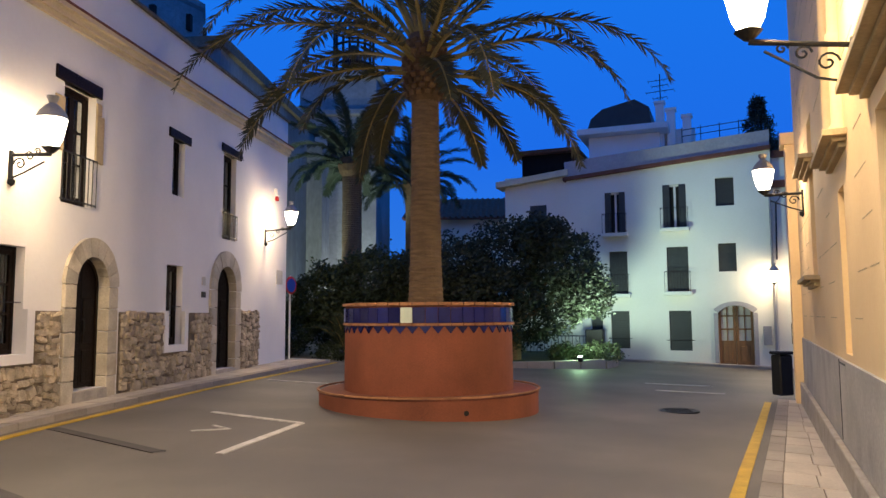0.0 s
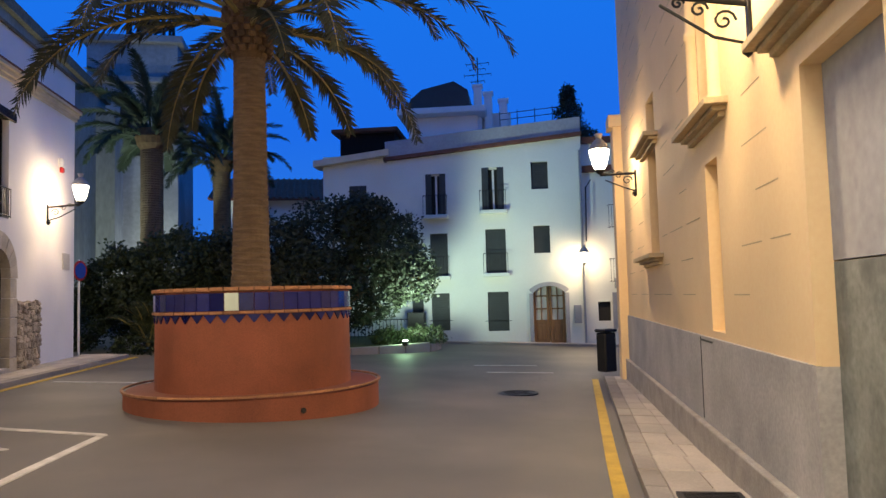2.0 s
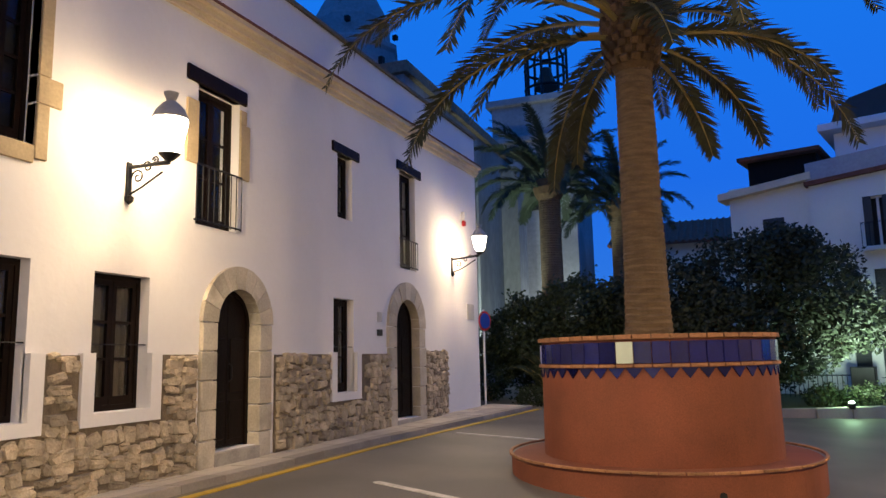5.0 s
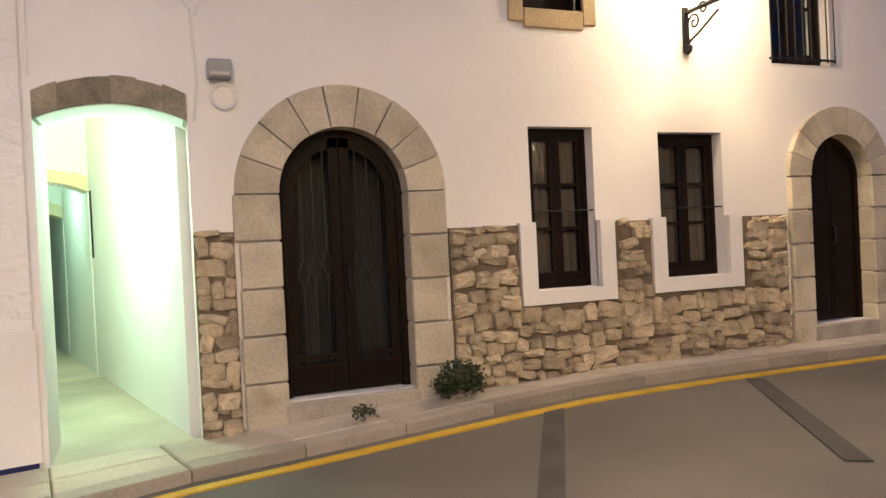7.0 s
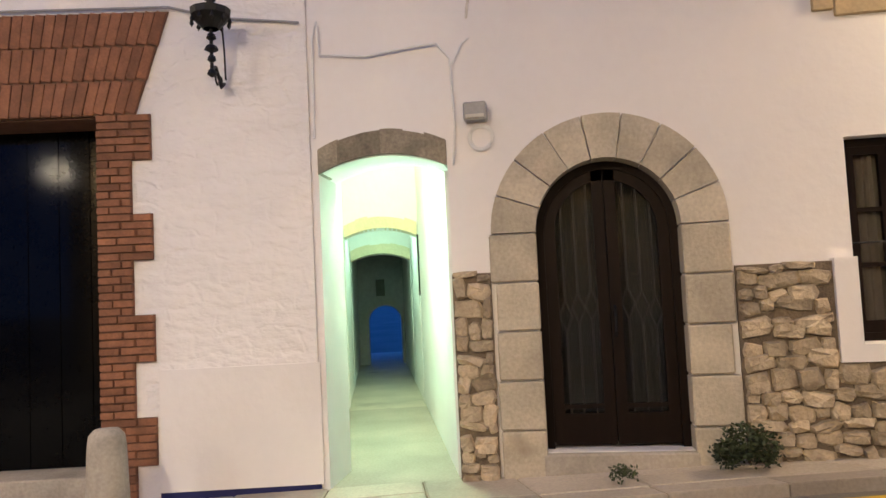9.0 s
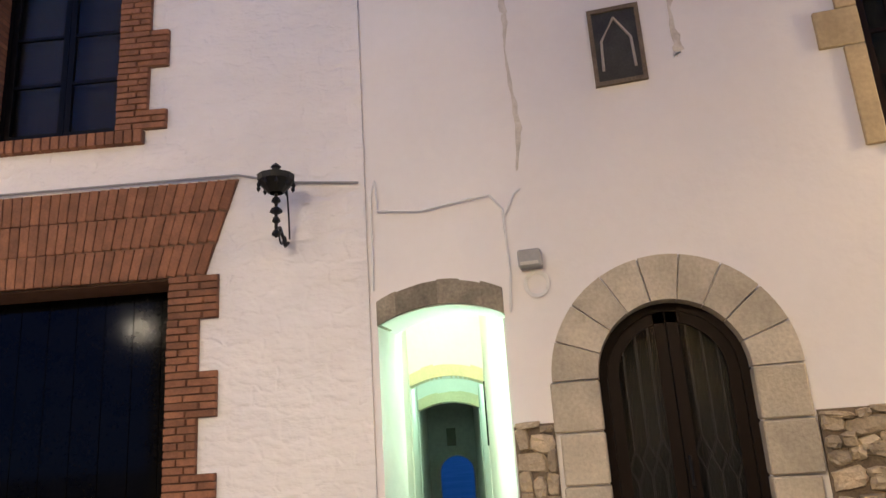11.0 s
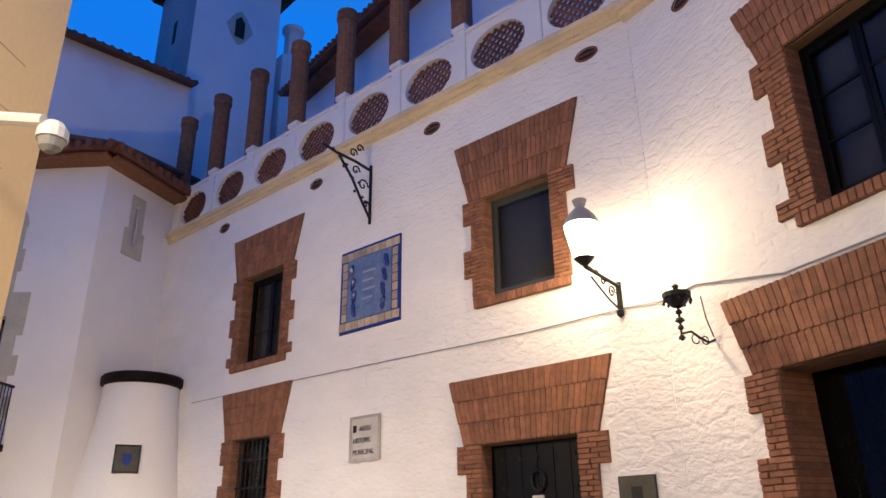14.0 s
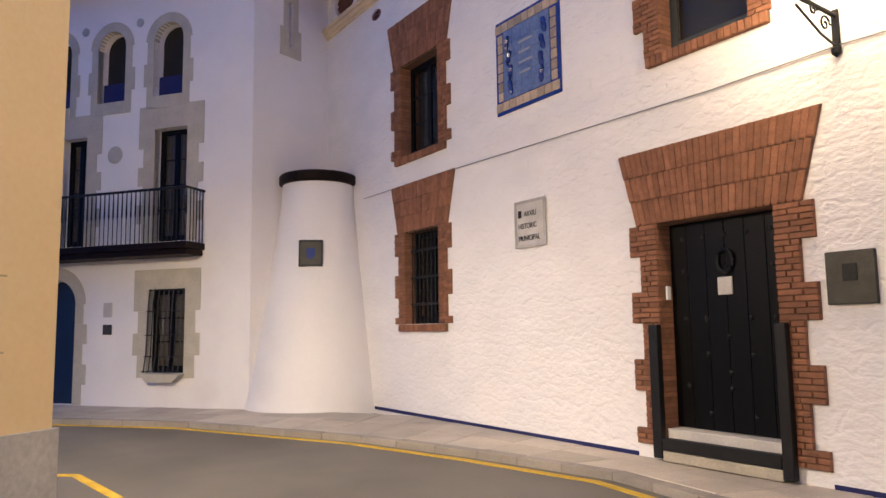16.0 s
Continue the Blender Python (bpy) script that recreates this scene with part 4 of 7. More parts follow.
brick_surround("brick_surround", BF, BDOOR, 0.92, 0.56, 0.42, "red brick surround with flared lintel round a studded door", sill=False)
brick_surround("brick_surround", BG, GDOOR, 0.84, 0.58, 0.42, "red brick surround with flared lintel round a wide dark gate", sill=False)
brick_surround("brick_surround", BF, B2W, 1.04, 0.56, 0.40, "red brick window surround with flared lintel, lit by a lantern")
brick_surround("brick_surround", BF, B3W, 0.95, 0.50, 0.36, "red brick window surround with flared lintel")
brick_surround("brick_surround", BF, B4W, 0.92, 0.50, 0.36, "red brick surround of a barred ground-floor window")
brick_surround("brick_surround", BG, GB1, 0.80, 0.58, 0.46, "red brick window surround with flared lintel")
casement("window_8", BF, B2W, "closed dark shuttered window in a brick surround", deep=0.16, rows=1, leaves=1, curtain=False, rail=False, material=DARKBLIND)
casement("window_9", BF, B3W, "deep-set dark window in a brick surround", deep=0.20, rows=3, curtain=False, rail=False, material=BLACKWOOD)
casement("window_10", BF, B4W, "dark ground-floor window behind iron bars", deep=0.22, rows=3, curtain=False, rail=False, material=BLACKWOOD)
casement("window_11", BG, GB1, "dark window with two leaves in a brick surround", deep=0.17, rows=3, curtain=False, rail=False, material=BLACKWOOD)
gr = thing("window_grille", BF, "black iron grille of upright bars at a window", "grille")
for k in range(9):
    bm = bmesh.new()
    x = B4W[0] + 0.06 + (B4W[1] - B4W[0] - 0.12) * k / 8
    tube(bm, [(x, 0.10, B4W[2]), (x, 0.10, B4W[3])], 0.014, 6)
    part("bar", bm, IRON, gr)
for z in (2.1, 2.6, 3.1):
    part("crossbar", boxes((B4W[0], B4W[1], 0.09, 0.11, z - 0.02, z + 0.02)), IRON, gr)

# studded door and its barrier
sd = thing("door_4", at(BF, 0, 0.19, 0), "closed black studded wooden door with a knocker", "door", kind="structure")
bm = bmesh.new()
n = 6
for k in range(n):
    a = BDOOR[0] + (BDOOR[1] - BDOOR[0]) * k / n
    box(bm, a + 0.003, a + (BDOOR[1] - BDOOR[0]) / n - 0.003, 0, 0.06, BDOOR[2] + 0.22, BDOOR[3] - 0.01, bevel=0.004)
part("door_leaf", bm, BLACKWOOD, sd)
stud = bmesh.new()
lathe(stud, [(0.030, 0.0), (0.022, 0.014), (0.0, 0.022)], 8)
for v in stud.verts:
    v.co = Vector((v.co.x, -v.co.z, v.co.y))
sme = bpy.data.meshes.new("stud")
stud.to_mesh(sme)
stud.free()
sme.materials.append(IRON)
for z, cols in ((0.66, (1, 3)), (0.95, (0, 2, 4)), (1.12, (2,)), (1.32, (1, 3)), (1.52, (2,)), (1.72, (0, 1, 3, 4)), (2.28, (0, 2, 4)), (2.66, (0, 1, 2, 3, 4))):
    for c in cols:
        piece("stud", sme, sd, Matrix.Translation((BDOOR[0] + 0.2 + c * 0.285, -0.002, z)))
bm = bmesh.new()
tube(bm, [(7.95 + 0.10 * math.cos(a), -0.03, 2.36 + 0.13 * math.sin(a)) for a in [2 * math.pi * k / 14 for k in range(15)]], 0.022, 6)
part("knocker", bm, IRON, sd, "black iron ring knocker")
part("letter_plate", boxes((7.84, 8.02, -0.03, 0.0, 1.98, 2.18), bevel=0.006), MARBLE, sd, "small pale plate")
part("threshold", boxes((BDOOR[0] + 0.02, BDOOR[1] - 0.02, -0.21, 0.06, BDOOR[2] - 0.05, BDOOR[2] + 0.21), bevel=0.01), MARBLE, sd, "pale marble doorstep")
part("side_lining", boxes((BDOOR[0] - 0.05, BDOOR[0] - 0.002, 0.0, 0.15, BDOOR[2], BDOOR[3]), (BDOOR[1] + 0.002, BDOOR[1] + 0.05, 0.0, 0.15, BDOOR[2], BDOOR[3])), BRICK, sd)
fb = thing("flood_barrier", BF, "black steel flood barrier frame at a doorway", "barrier")
part("post", boxes((7.06, 7.19, -0.13, -0.04, 0.12, 1.66), bevel=0.008), IRON, fb)
part("post", boxes((8.68, 8.80, -0.13, -0.04, 0.12, 1.66), bevel=0.008), IRON, fb)
part("sill_rail", boxes((7.195, 8.675, -0.13, -0.04, 0.22, 0.36), bevel=0.008), IRON, fb)
part("step_stone", boxes((7.195, 8.675, -0.12, 0.0, 0.10, 0.215), bevel=0.008), STONE, fb, "rough tan stone step")
tagged(link("bell_push", boxes((7.20, 7.23, 0.05, 0.11, 1.95, 2.11), bevel=0.004), WHITEMETAL, BF), "small pale bell push in the door jamb", "bell push")

gd = thing("door_5", at(BG, 0, 0.42, 0), "closed wide dark panelled gate in a brick surround", "door", kind="structure")
bm = bmesh.new()
n = 10
for k in range(n):
    a = GDOOR[0] + (GDOOR[1] - GDOOR[0]) * k / n
    box(bm, a + 0.002, a + (GDOOR[1] - GDOOR[0]) / n - 0.002, 0, 0.06, 0.3, GDOOR[3], bevel=0.003)
part("gate_leaf", bm, GATE, gd)
part("threshold", boxes((GDOOR[0], GDOOR[1], -0.4, 0.05, -0.1, 0.295), bevel=0.01), CONCRETE, gd, "worn stone threshold")
part("side_lining", boxes((GDOOR[0] - 0.05, GDOOR[0] - 0.002, -0.12, 0.1, 0.0, GDOOR[3]), (GDOOR[1] + 0.002, GDOOR[1] + 0.05, -0.12, 0.1, 0.0, GDOOR[3])), BRICKJOINT, gd)

# plates, tile panel
pq = thing("bronze_plaque", at(BF, 0, 0, -0.08), "square dull bronze plaque on whitewashed masonry", "plaque")
part("plate", boxes((9.20, 9.66, -0.05, 0.0, 1.90, 2.40), bevel=0.006), BRONZE, pq)
part("emblem", boxes((9.36, 9.50, -0.058, -0.051, 2.12, 2.28), bevel=0.003), IRON, pq)
mp_ = thing("name_plaque", BF, "grey marble plaque with carved capital letters", "plaque")
part("slab", boxes((4.52, 5.18, -0.035, 0.0, 2.84, 3.50), bevel=0.006), MARBLE, mp_)
part("border", boxes((4.50, 4.55, -0.045, -0.036, 2.82, 3.52), (5.15, 5.20, -0.045, -0.036, 2.82, 3.52), (4.55, 5.15, -0.045, -0.036, 2.82, 2.86), (4.55, 5.15, -0.045, -0.036, 3.48, 3.52)), GREYDADO, mp_)
for txt, x, z in (("ARXIU", 4.72, 3.28), ("HISTORIC", 4.585, 3.10), ("MUNICIPAL", 4.585, 2.92)):
    cu = bpy.data.curves.new("lettering", "FONT")
    cu.body, cu.size, cu.extrude = txt, 0.115, 0.002
    tmp = bpy.data.objects.new("tmp", cu)
    scene.collection.objects.link(tmp)
    me = bpy.data.meshes.new_from_object(tmp.evaluated_get(bpy.context.evaluated_depsgraph_get()))
    bpy.data.objects.remove(tmp)
    me.materials.append(IRON)
    lt = new("lettering", me)
    lt.parent = mp_
    lt.matrix_basis = Matrix.Translation((x, -0.040, z)) @ Euler((radians(90), 0, 0)).to_matrix().to_4x4() @ Matrix.Diagonal((0.82, 1, 1, 1))
part("crest", boxes((4.58, 4.66, -0.041, -0.036, 3.27, 3.38), bevel=0.002), IRON, mp_)
az = thing("tile_mural", at(BF, -0.16, 0, 0), "blue and white painted tile panel with a cream tile border", "tile panel")
part("backing", boxes((4.28, 5.76, -0.03, 0.0, 4.95, 6.46), bevel=0.006), AZULDARK, az, "dark blue edge tiles")
nx = 5
ax0, ax1, az0, az1 = 4.48, 5.56, 5.15, 6.26
for i in range(nx):
    for j in range(nx):
        a, b = ax0 + (ax1 - ax0) * i / nx, ax0 + (ax1 - ax0) * (i + 1) / nx
        c, d = az0 + (az1 - az0) * j / nx, az0 + (az1 - az0) * (j + 1) / nx
        part("tile", boxes((a + 0.002, b - 0.002, -0.042, -0.031, c + 0.002, d - 0.002)), AZUL, az)
cells = [(x, z) for x in [4.36 + 0.163 * k for k in range(9)] for z in (5.07, 6.34)] + [(x, z) for z in [5.235 + 0.1555 * k for k in range(7)] for x in (4.40, 5.64)]
for x, z in cells:
    hw_ = 0.076 if z in (5.07, 6.34) else 0.06
    part("border_tile", boxes((x - hw_ + 0.0, x + hw_, -0.040, -0.031, z - 0.068, z + 0.068)), TILEBORDER, az)
for s in (-1, 1):
    bm = bmesh.new()
    for k in range(4):
        zc = 5.32 + 0.24 * k
        tube(bm, [(5.02 + s * (0.40 - 0.05 * math.sin(k + t * 2)), -0.046, zc + 0.11 * math.cos(t * 3.1)) for t in [q / 6 for q in range(7)]], [0.03, 0.045, 0.05, 0.04, 0.05, 0.035, 0.02], 6)
    part("scroll", bm, AZULDARK, az, "dark blue painted scroll")
for k in range(4):
    part("text_bar", boxes((4.86, 5.18 - 0.05 * (k % 2), -0.047, -0.043, 5.95 - 0.16 * k, 5.985 - 0.16 * k)), GREYPLASTIC, az)
cable("wall_cable", BF, [(-0.5, -0.02, 4.38), (2.9, -0.02, 4.36), (6, -0.02, 4.31), (8, -0.02, 4.27), (9.5, -0.02, 4.30), (10.0, -0.02, 4.28)], 0.009, GREYPLASTIC, "thin grey cable along a whitewashed wall")
cable("wall_cable", BG, [(0.0, -0.02, 4.28), (0.6, -0.02, 4.30), (0.95, -0.03, 4.22), (1.8, -0.03, 4.03), (4.7, -0.03, 4.02), (5.1, -0.02, 3.92), (5.75, -0.02, 3.86)], 0.012, GREYPLASTIC, "thin grey cable above the gate lintel")
tagged(link("trim_base_line", boxes((-0.1, 6.73, -0.006, 0.0, 0.08, 0.14), (9.12, 10.0, -0.006, 0.0, 0.08, 0.14)), BLUELINE, BF), "indigo paint line along the foot of a white wall", "painted line", kind="structure")
tagged(link("trim_base_line_side", boxes((0.0, 1.08, -0.006, 0.0, 0.08, 0.14), (4.55, 5.8, -0.006, 0.0, 0.06, 0.15)), BLUELINE, BG), "indigo paint line along the foot of a white wall", "painted line", kind="structure")
tagged(link("trim_plinth", boxes((4.56, 5.82, -0.02, 0.0, 0.151, 1.10)), STUCCO, BG), "slightly raised white plaster plinth", "plinth", kind="structure")

# cornice, balustrade with oval openings, brick columns
def cornice_run(name, m, x0, x1, za, zb):
    bm = bmesh.new()
    for z0, z1, out in ((0.0, 0.06, 0.05), (0.06, 0.14, 0.10), (0.14, 0.23, 0.17)):
        prism(bm, [(x0, za + z0), (x1, zb + z0), (x1, zb + z1), (x0, za + z1)], -out, 0.5)
    return tagged(link(name, bm, CREAM, m), "cream stepped cornice under a balustrade", "cornice", kind="structure")


cornice_run("trim_cornice_front", BF, -2.4, 10.05, 8.47, 8.47)
cornice_run("trim_cornice_side", BG, -0.05, 6.0, 8.42, 7.36)


def oval_panel(bm, cx, cz, hw, hh, rx, rz, y0, y1):
    n = 28
    outer, inner = [], []
    for k in range(n):
        a = 2 * math.pi * k / n
        c, s = math.cos(a), math.sin(a)
        q = 1 / max(abs(c) / hw, abs(s) / hh)
        outer.append((cx + c * q, cz + s * q))
        inner.append((cx + c * rx, cz + s * rz))
    lay = {}
    for nm, ring in (("o", outer), ("i", inner)):
        for y in (y0, y1):
            lay[nm, y] = [bm.verts.new((x, y, z)) for x, z in ring]
    for k in range(n):
        j = (k + 1) % n
        bm.faces.new((lay["o", y0][k], lay["o", y0][j], lay["i", y0][j], lay["i", y0][k]))
        bm.faces.new((lay["o", y1][j], lay["o", y1][k], lay["i", y1][k], lay["i", y1][j]))
        bm.faces.new((lay["i", y0][k], lay["i", y0][j], lay["i", y1][j], lay["i", y1][k]))
        bm.faces.new((lay["o", y0][j], lay["o", y0][k], lay["o", y1][k], lay["o", y1][j]))


def balustrade(name, m, centres, pitch, zf, label, rx=0.56, grilled=True):
    root = thing(name, m, label, "balustrade", kind="structure")
    for cx in centres:
        z = zf(cx)
        bm = bmesh.new()
        oval_panel(bm, cx, z + 0.55, pitch / 2 - 0.12, 0.57, rx, 0.41, 0.06, 0.22)
        part("oval_panel", bm, STUCCO, root)
        g = bmesh.new()
        for k in range(-8, 9):
            for sl in (-1, 1):
                o = k * 0.15
                pts = []
                for t in range(-20, 21):
                    u, w = t * 0.022, t * 0.022 * sl
                    x_, z_ = o + u, w
                    if (x_ / rx) ** 2 + (z_ / 0.41) ** 2 <= 1.02:
                        pts.append((cx + x_, 0.15, z + 0.55 + z_))
                if len(pts) > 1:
                    tube(g, [pts[0], pts[-1]], 0.026, 5)
        part("lattice", g, ROOFTILE, root, "brown clay lattice in the oval")
        for s in (-1, 1):
            if s == -1 or cx == centres[-1]:
                px = cx + s * pitch / 2
                pz = zf(px)
                part("pier", boxes((px - 0.12, px + 0.12, 0.02, 0.26, pz - 0.05, pz + 1.20), (px - 0.15, px + 0.15, -0.01, 0.29, pz + 1.20, pz + 1.30), bevel=0.008), STUCCO, root)
        za, zb = zf(cx - pitch / 2), zf(cx + pitch / 2)
        bm = bmesh.new()
        prism(bm, [(cx - pitch / 2 + 0.12, za + 1.10), (cx + pitch / 2 - 0.12, zb + 1.10), (cx + pitch / 2 - 0.12, zb + 1.17), (cx - pitch / 2 + 0.12, za + 1.17)], 0.03, 0.25)
        part("coping", bm, STUCCO, root)
    return root


balustrade("balustrade", BF, [-1.60 + 1.55 * k for k in range(8)], 1.55, lambda x: 8.70, "white roof balustrade with oval lattice openings")
balustrade("balustrade", BG, [1.07 + 1.94 * k for k in range(3)], 1.94, lambda x: 8.64 - 0.178 * x, "white roof balustrade with wide oval lattice openings", rx=0.76)


def vent(m, x, z):
    v = thing("clay_vent", m, "small oval clay vent with a cross grille", "vent", "clay vents")
    bm = bmesh.new()
    n = 16
    ro = [bm.verts.new((x + 0.19 * math.cos(2 * math.pi * k / n), -0.012, z + 0.11 * math.sin(2 * math.pi * k / n))) for k in range(n)]
    ri = [bm.verts.new((x + 0.15 * math.cos(2 * math.pi * k / n), -0.012, z + 0.08 * math.sin(2 * math.pi * k / n))) for k in range(n)]
    rb = [bm.verts.new((x + 0.19 * math.cos(2 * math.pi * k / n), 0.0, z + 0.11 * math.sin(2 * math.pi * k / n))) for k in range(n)]
    for k in range(n):
        j = (k + 1) % n
        bm.faces.new((ro[k], ro[j], ri[j], ri[k])), bm.faces.new((ro[j], ro[k], rb[k], rb[j]))
    part("rim", bm, ROOFTILE, v)
    bm = bmesh.new()
    prism(bm, [(x + 0.15 * math.cos(2 * math.pi * k / n), z + 0.08 * math.sin(2 * math.pi * k / n)) for k in range(n)], -0.006, -0.002)
    part("hole", bm, SHADEBLACK, v)
    part("cross", boxes((x - 0.14, x + 0.14, -0.011, -0.007, z - 0.012, z + 0.012)), ROOFTILE, v)


for x in (0.05, 3.23, 6.30, 9.33):
    vent(BF, x, 8.19)
vent(BG, 1.06, 7.94)
vent(BG, 4.92, 7.37)


def brick_column(m, x, y, z0, z1):
    c = thing("brick_column", at(m, x, y, 0), "round weathered brick column on the roof terrace", "column", "terrace brick columns")
    bm = bmesh.new()
    prof, z = [], z0
    k = 0
    while z < z1 - 0.3:
        prof += [(0.20, z + 0.006), (0.205, z + 0.02), (0.205, z + 0.062), (0.197, z + 0.07)]
        z += 0.07
    lathe(bm, [(0.0, z0)] + prof + [(0.0, z)], 14)
    part("shaft", bm, BRICK, c)
    bm = bmesh.new()
    lathe(bm, [(0.0, z), (0.22, z), (0.24, z + 0.05), (0.24, z + 0.12), (0.21, z + 0.14), (0.21, z + 0.2), (0.235, z + 0.22), (0.235, z1), (0.0, z1 + 0.01)], 14)
    part("capital", bm, BRICK, c)
    part("plinth", boxes((-0.26, 0.26, -0.26, 0.26, 7.3, z0)), BRICK, c)


for k in range(9):
    brick_column(BF, -3.27 + 1.64 * k, 0.55, 9.0, 12.62)

# long white building with a tiled roof behind the terrace
lb_ = thing("terrace_house", facade(-4.93, -12.22, -0.44, 0.9), "white house with a dark tiled roof behind the terrace", "house")
part("wall", boxes((-1.4, 8.3, 0, 5, 8.0, 15.2)), STUCCO, lb_)
for x, w_ in ((0.3, 1.1), (3.0, 1.2), (5.6, 1.2)):
    part("doorway", boxes((x, x + w_, -0.02, 0.02, 8.5, 11.2)), GREYTONE, lb_, "grey shutter")
def tiled_roof(name, parent, x0, x1, y0, y1, z0, z1, step=0.24):
    """A pitched roof with a row of round tiles that show at the eave."""
    bm = bmesh.new()
    vs = [bm.verts.new(p) for p in ((x0, y0, z0), (x1, y0, z0), (x1, y1, z1), (x0, y1, z1), (x0, y0, z0 - 0.12), (x1, y0, z0 - 0.12), (x1, y1, z1 - 0.12), (x0, y1, z1 - 0.12))]
    for f in ((0, 1, 2, 3), (7, 6, 5, 4), (0, 4, 5, 1), (1, 5, 6, 2), (2, 6, 7, 3), (3, 7, 4, 0)):
        bm.faces.new([vs[i] for i in f])
    n = int((x1 - x0) / step)
    d = Vector((0, y1 - y0, z1 - z0))
    for k in range(n + 1):
        x = x0 + (x1 - x0) * k / n
        tube(bm, [(x, y0 - 0.06, z0 + 0.0), (x, y0 + d.y, z0 + d.z)], 0.085, 7)
    return part(name, bm, ROOFTILE, parent)


tiled_roof("roof", lb_, -1.9, 8.9, -0.75, 4, 15.25, 17.2)
part("eave_board", boxes((-1.8, 8.8, -0.5, 0.0, 15.0, 15.15)), ROOFTILE, lb_)
er_ = tiled_roof("roof", lb_, -0.75, 4.6, -0.6, 3.0, 15.25, 16.6)
er_.matrix_basis = pose(8.3, 0, 0, 0, 0, 90)
bm = boxes((8.3, 8.36, 0, 5, 8, 15))
part("end_panel", bm, STUCCO, lb_)

# square tower with a pyramid roof
tw = thing("white_tower", pose(-1.13, -15.0, 1.2, 0, 0, 30), "white square tower with a dark tiled pyramid roof", "tower")
part("wall", boxes((-1.5, 1.5, -1.5, 1.5, -1.3, 18.6)), STUCCO, tw)
# this side face is greyer than the other tower walls
part("grey_side", boxes((1.5, 1.52, -1.5, 1.5, 6, 18.6)), GREYTONE, tw, "greyer side face")
bm = bmesh.new()
apex = bm.verts.new((0, 0, 20.9))
base = [bm.verts.new((x, y, 18.9)) for x, y in ((-2.1, -2.1), (2.1, -2.1), (2.1, 2.1), (-2.1, 2.1))]
for k in range(4):
    bm.faces.new((base[k], base[(k + 1) % 4], apex))
bm.faces.new(base[::-1])
for s in range(4):
    a, b = base[s].co, base[(s + 1) % 4].co
    for k in range(1, 17):
        p = a.lerp(b, k / 17)
        t = 1 - abs(2 * k / 17 - 1)
        mid = a.lerp(b, 0.5)
        inward = (Vector((0, 0, 20.9)) - mid)
        tube(bm, [p + Vector((0, 0, 0.02)), p + inward * t * 0.98 + Vector((0, 0, 0.03))], 0.085, 6)
part("roof", bm, ROOFTILE, tw)
part("eave", boxes((-1.85, 1.85, -1.85, 1.85, 18.6, 18.88), bevel=0.06), ROOFTILE, tw)
bm = bmesh.new()
prism(bm, [(-0.05 + 0.42 * math.cos(2 * math.pi * k / 12) * (1.15 if k % 3 == 0 else 0.9), 16.5 + 0.62 * math.sin(2 * math.pi * k / 12) * (1.1 if k % 3 == 0 else 0.95)) for k in range(12)], 1.5, 1.53)
part("window_surround", bm, GREYSURR, tw)
bm = bmesh.new()
prism(bm, [(-0.22, 16.1), (0.12, 16.1), (0.12, 16.75), (-0.05, 16.95), (-0.22, 16.75)], 1.5, 1.545)
part("window", bm, SHADEBLACK, tw)
part("slit", boxes((1.52, 1.53, -0.1, 0.15, 15.9, 16.8)), SHADEBLACK, tw)
bm = bmesh.new()
lathe(bm, [(0.3, 0), (0.3, 1.6), (0.42, 1.7), (0.42, 1.85), (0, 1.9)], 10, -2.7, 0.4, 16.6)
part("chimney", bm, STUCCO, tw)
part("chimney_block", boxes((-3.3, -1.9, -1.0, 1.2, 8, 16.6)), STUCCO, tw)
part("low_wing", boxes((1.5, 6, -0.8, 2.0, -1.3, 13.2)), STUCCO, tw)
tiled_roof("low_roof", tw, 1.5, 6.4, 2.4, -1.0, 13.2, 14.0)
po = thing("potted_agave", at(BF, 2.9, 1.2, 8.0), "spiky dark plant on the roof terrace", "plant")
bm = bmesh.new()
for k in range(40):
    a, el, ln = random.uniform(0, 6.28), random.uniform(0.3, 1.4), random.uniform(0.8, 1.3)
    d = Vector((math.cos(a) * math.cos(el), math.sin(a) * math.cos(el), math.sin(el)))
    tube(bm, [(0, 0, 1.0), Vector((0, 0, 1.0)) + d * ln * 0.5, Vector((0, 0, 1.0)) + d * ln], [0.03, 0.04, 0.004], 4)
part("leaves", bm, LEAF, po)
bm = bmesh.new()
lathe(bm, [(0, 0), (0.2, 0), (0.3, 0.9), (0.34, 0.9), (0.34, 1.0), (0, 1.0)], 14)
part("pot", bm, TERRA, po)

# ---- house with the round buttress ----
TW = (-2.52, -1.58, 0.80, 2.58)
TB = (-2.48, -1.62, 3.60, 6.10)
TB2 = (-5.05, -4.35, 3.60, 6.10)
TD = (-5.6, -4.5, 0.1, 2.85)
TA = [(-2.56, -1.78, 6.85, 8.52), (-4.12, -3.34, 6.85, 8.52), (-5.68, -4.90, 6.85, 8.52)]
holes = [(*TW, 0), (*TB, 0), (*TB2, 0), (*TD, 0.55)] + [(*a, 0.39) for a in TA]
wall_with_holes("wall_arcade_house", TH, -12, 0.0, -0.2, 9.55, 0.5, STUCCO, holes, "white plastered front with three small arched openings")
SW = facade(0.06, -8.57, -0.545, -0.838)
wall_with_holes("wall_arcade_side", SW, 0.0, 2.6, -0.2, 9.55, 0.4, STUCCO, [(0.98, 1.08, 7.97, 8.97, 0)], "white plastered side wall with a narrow slit")
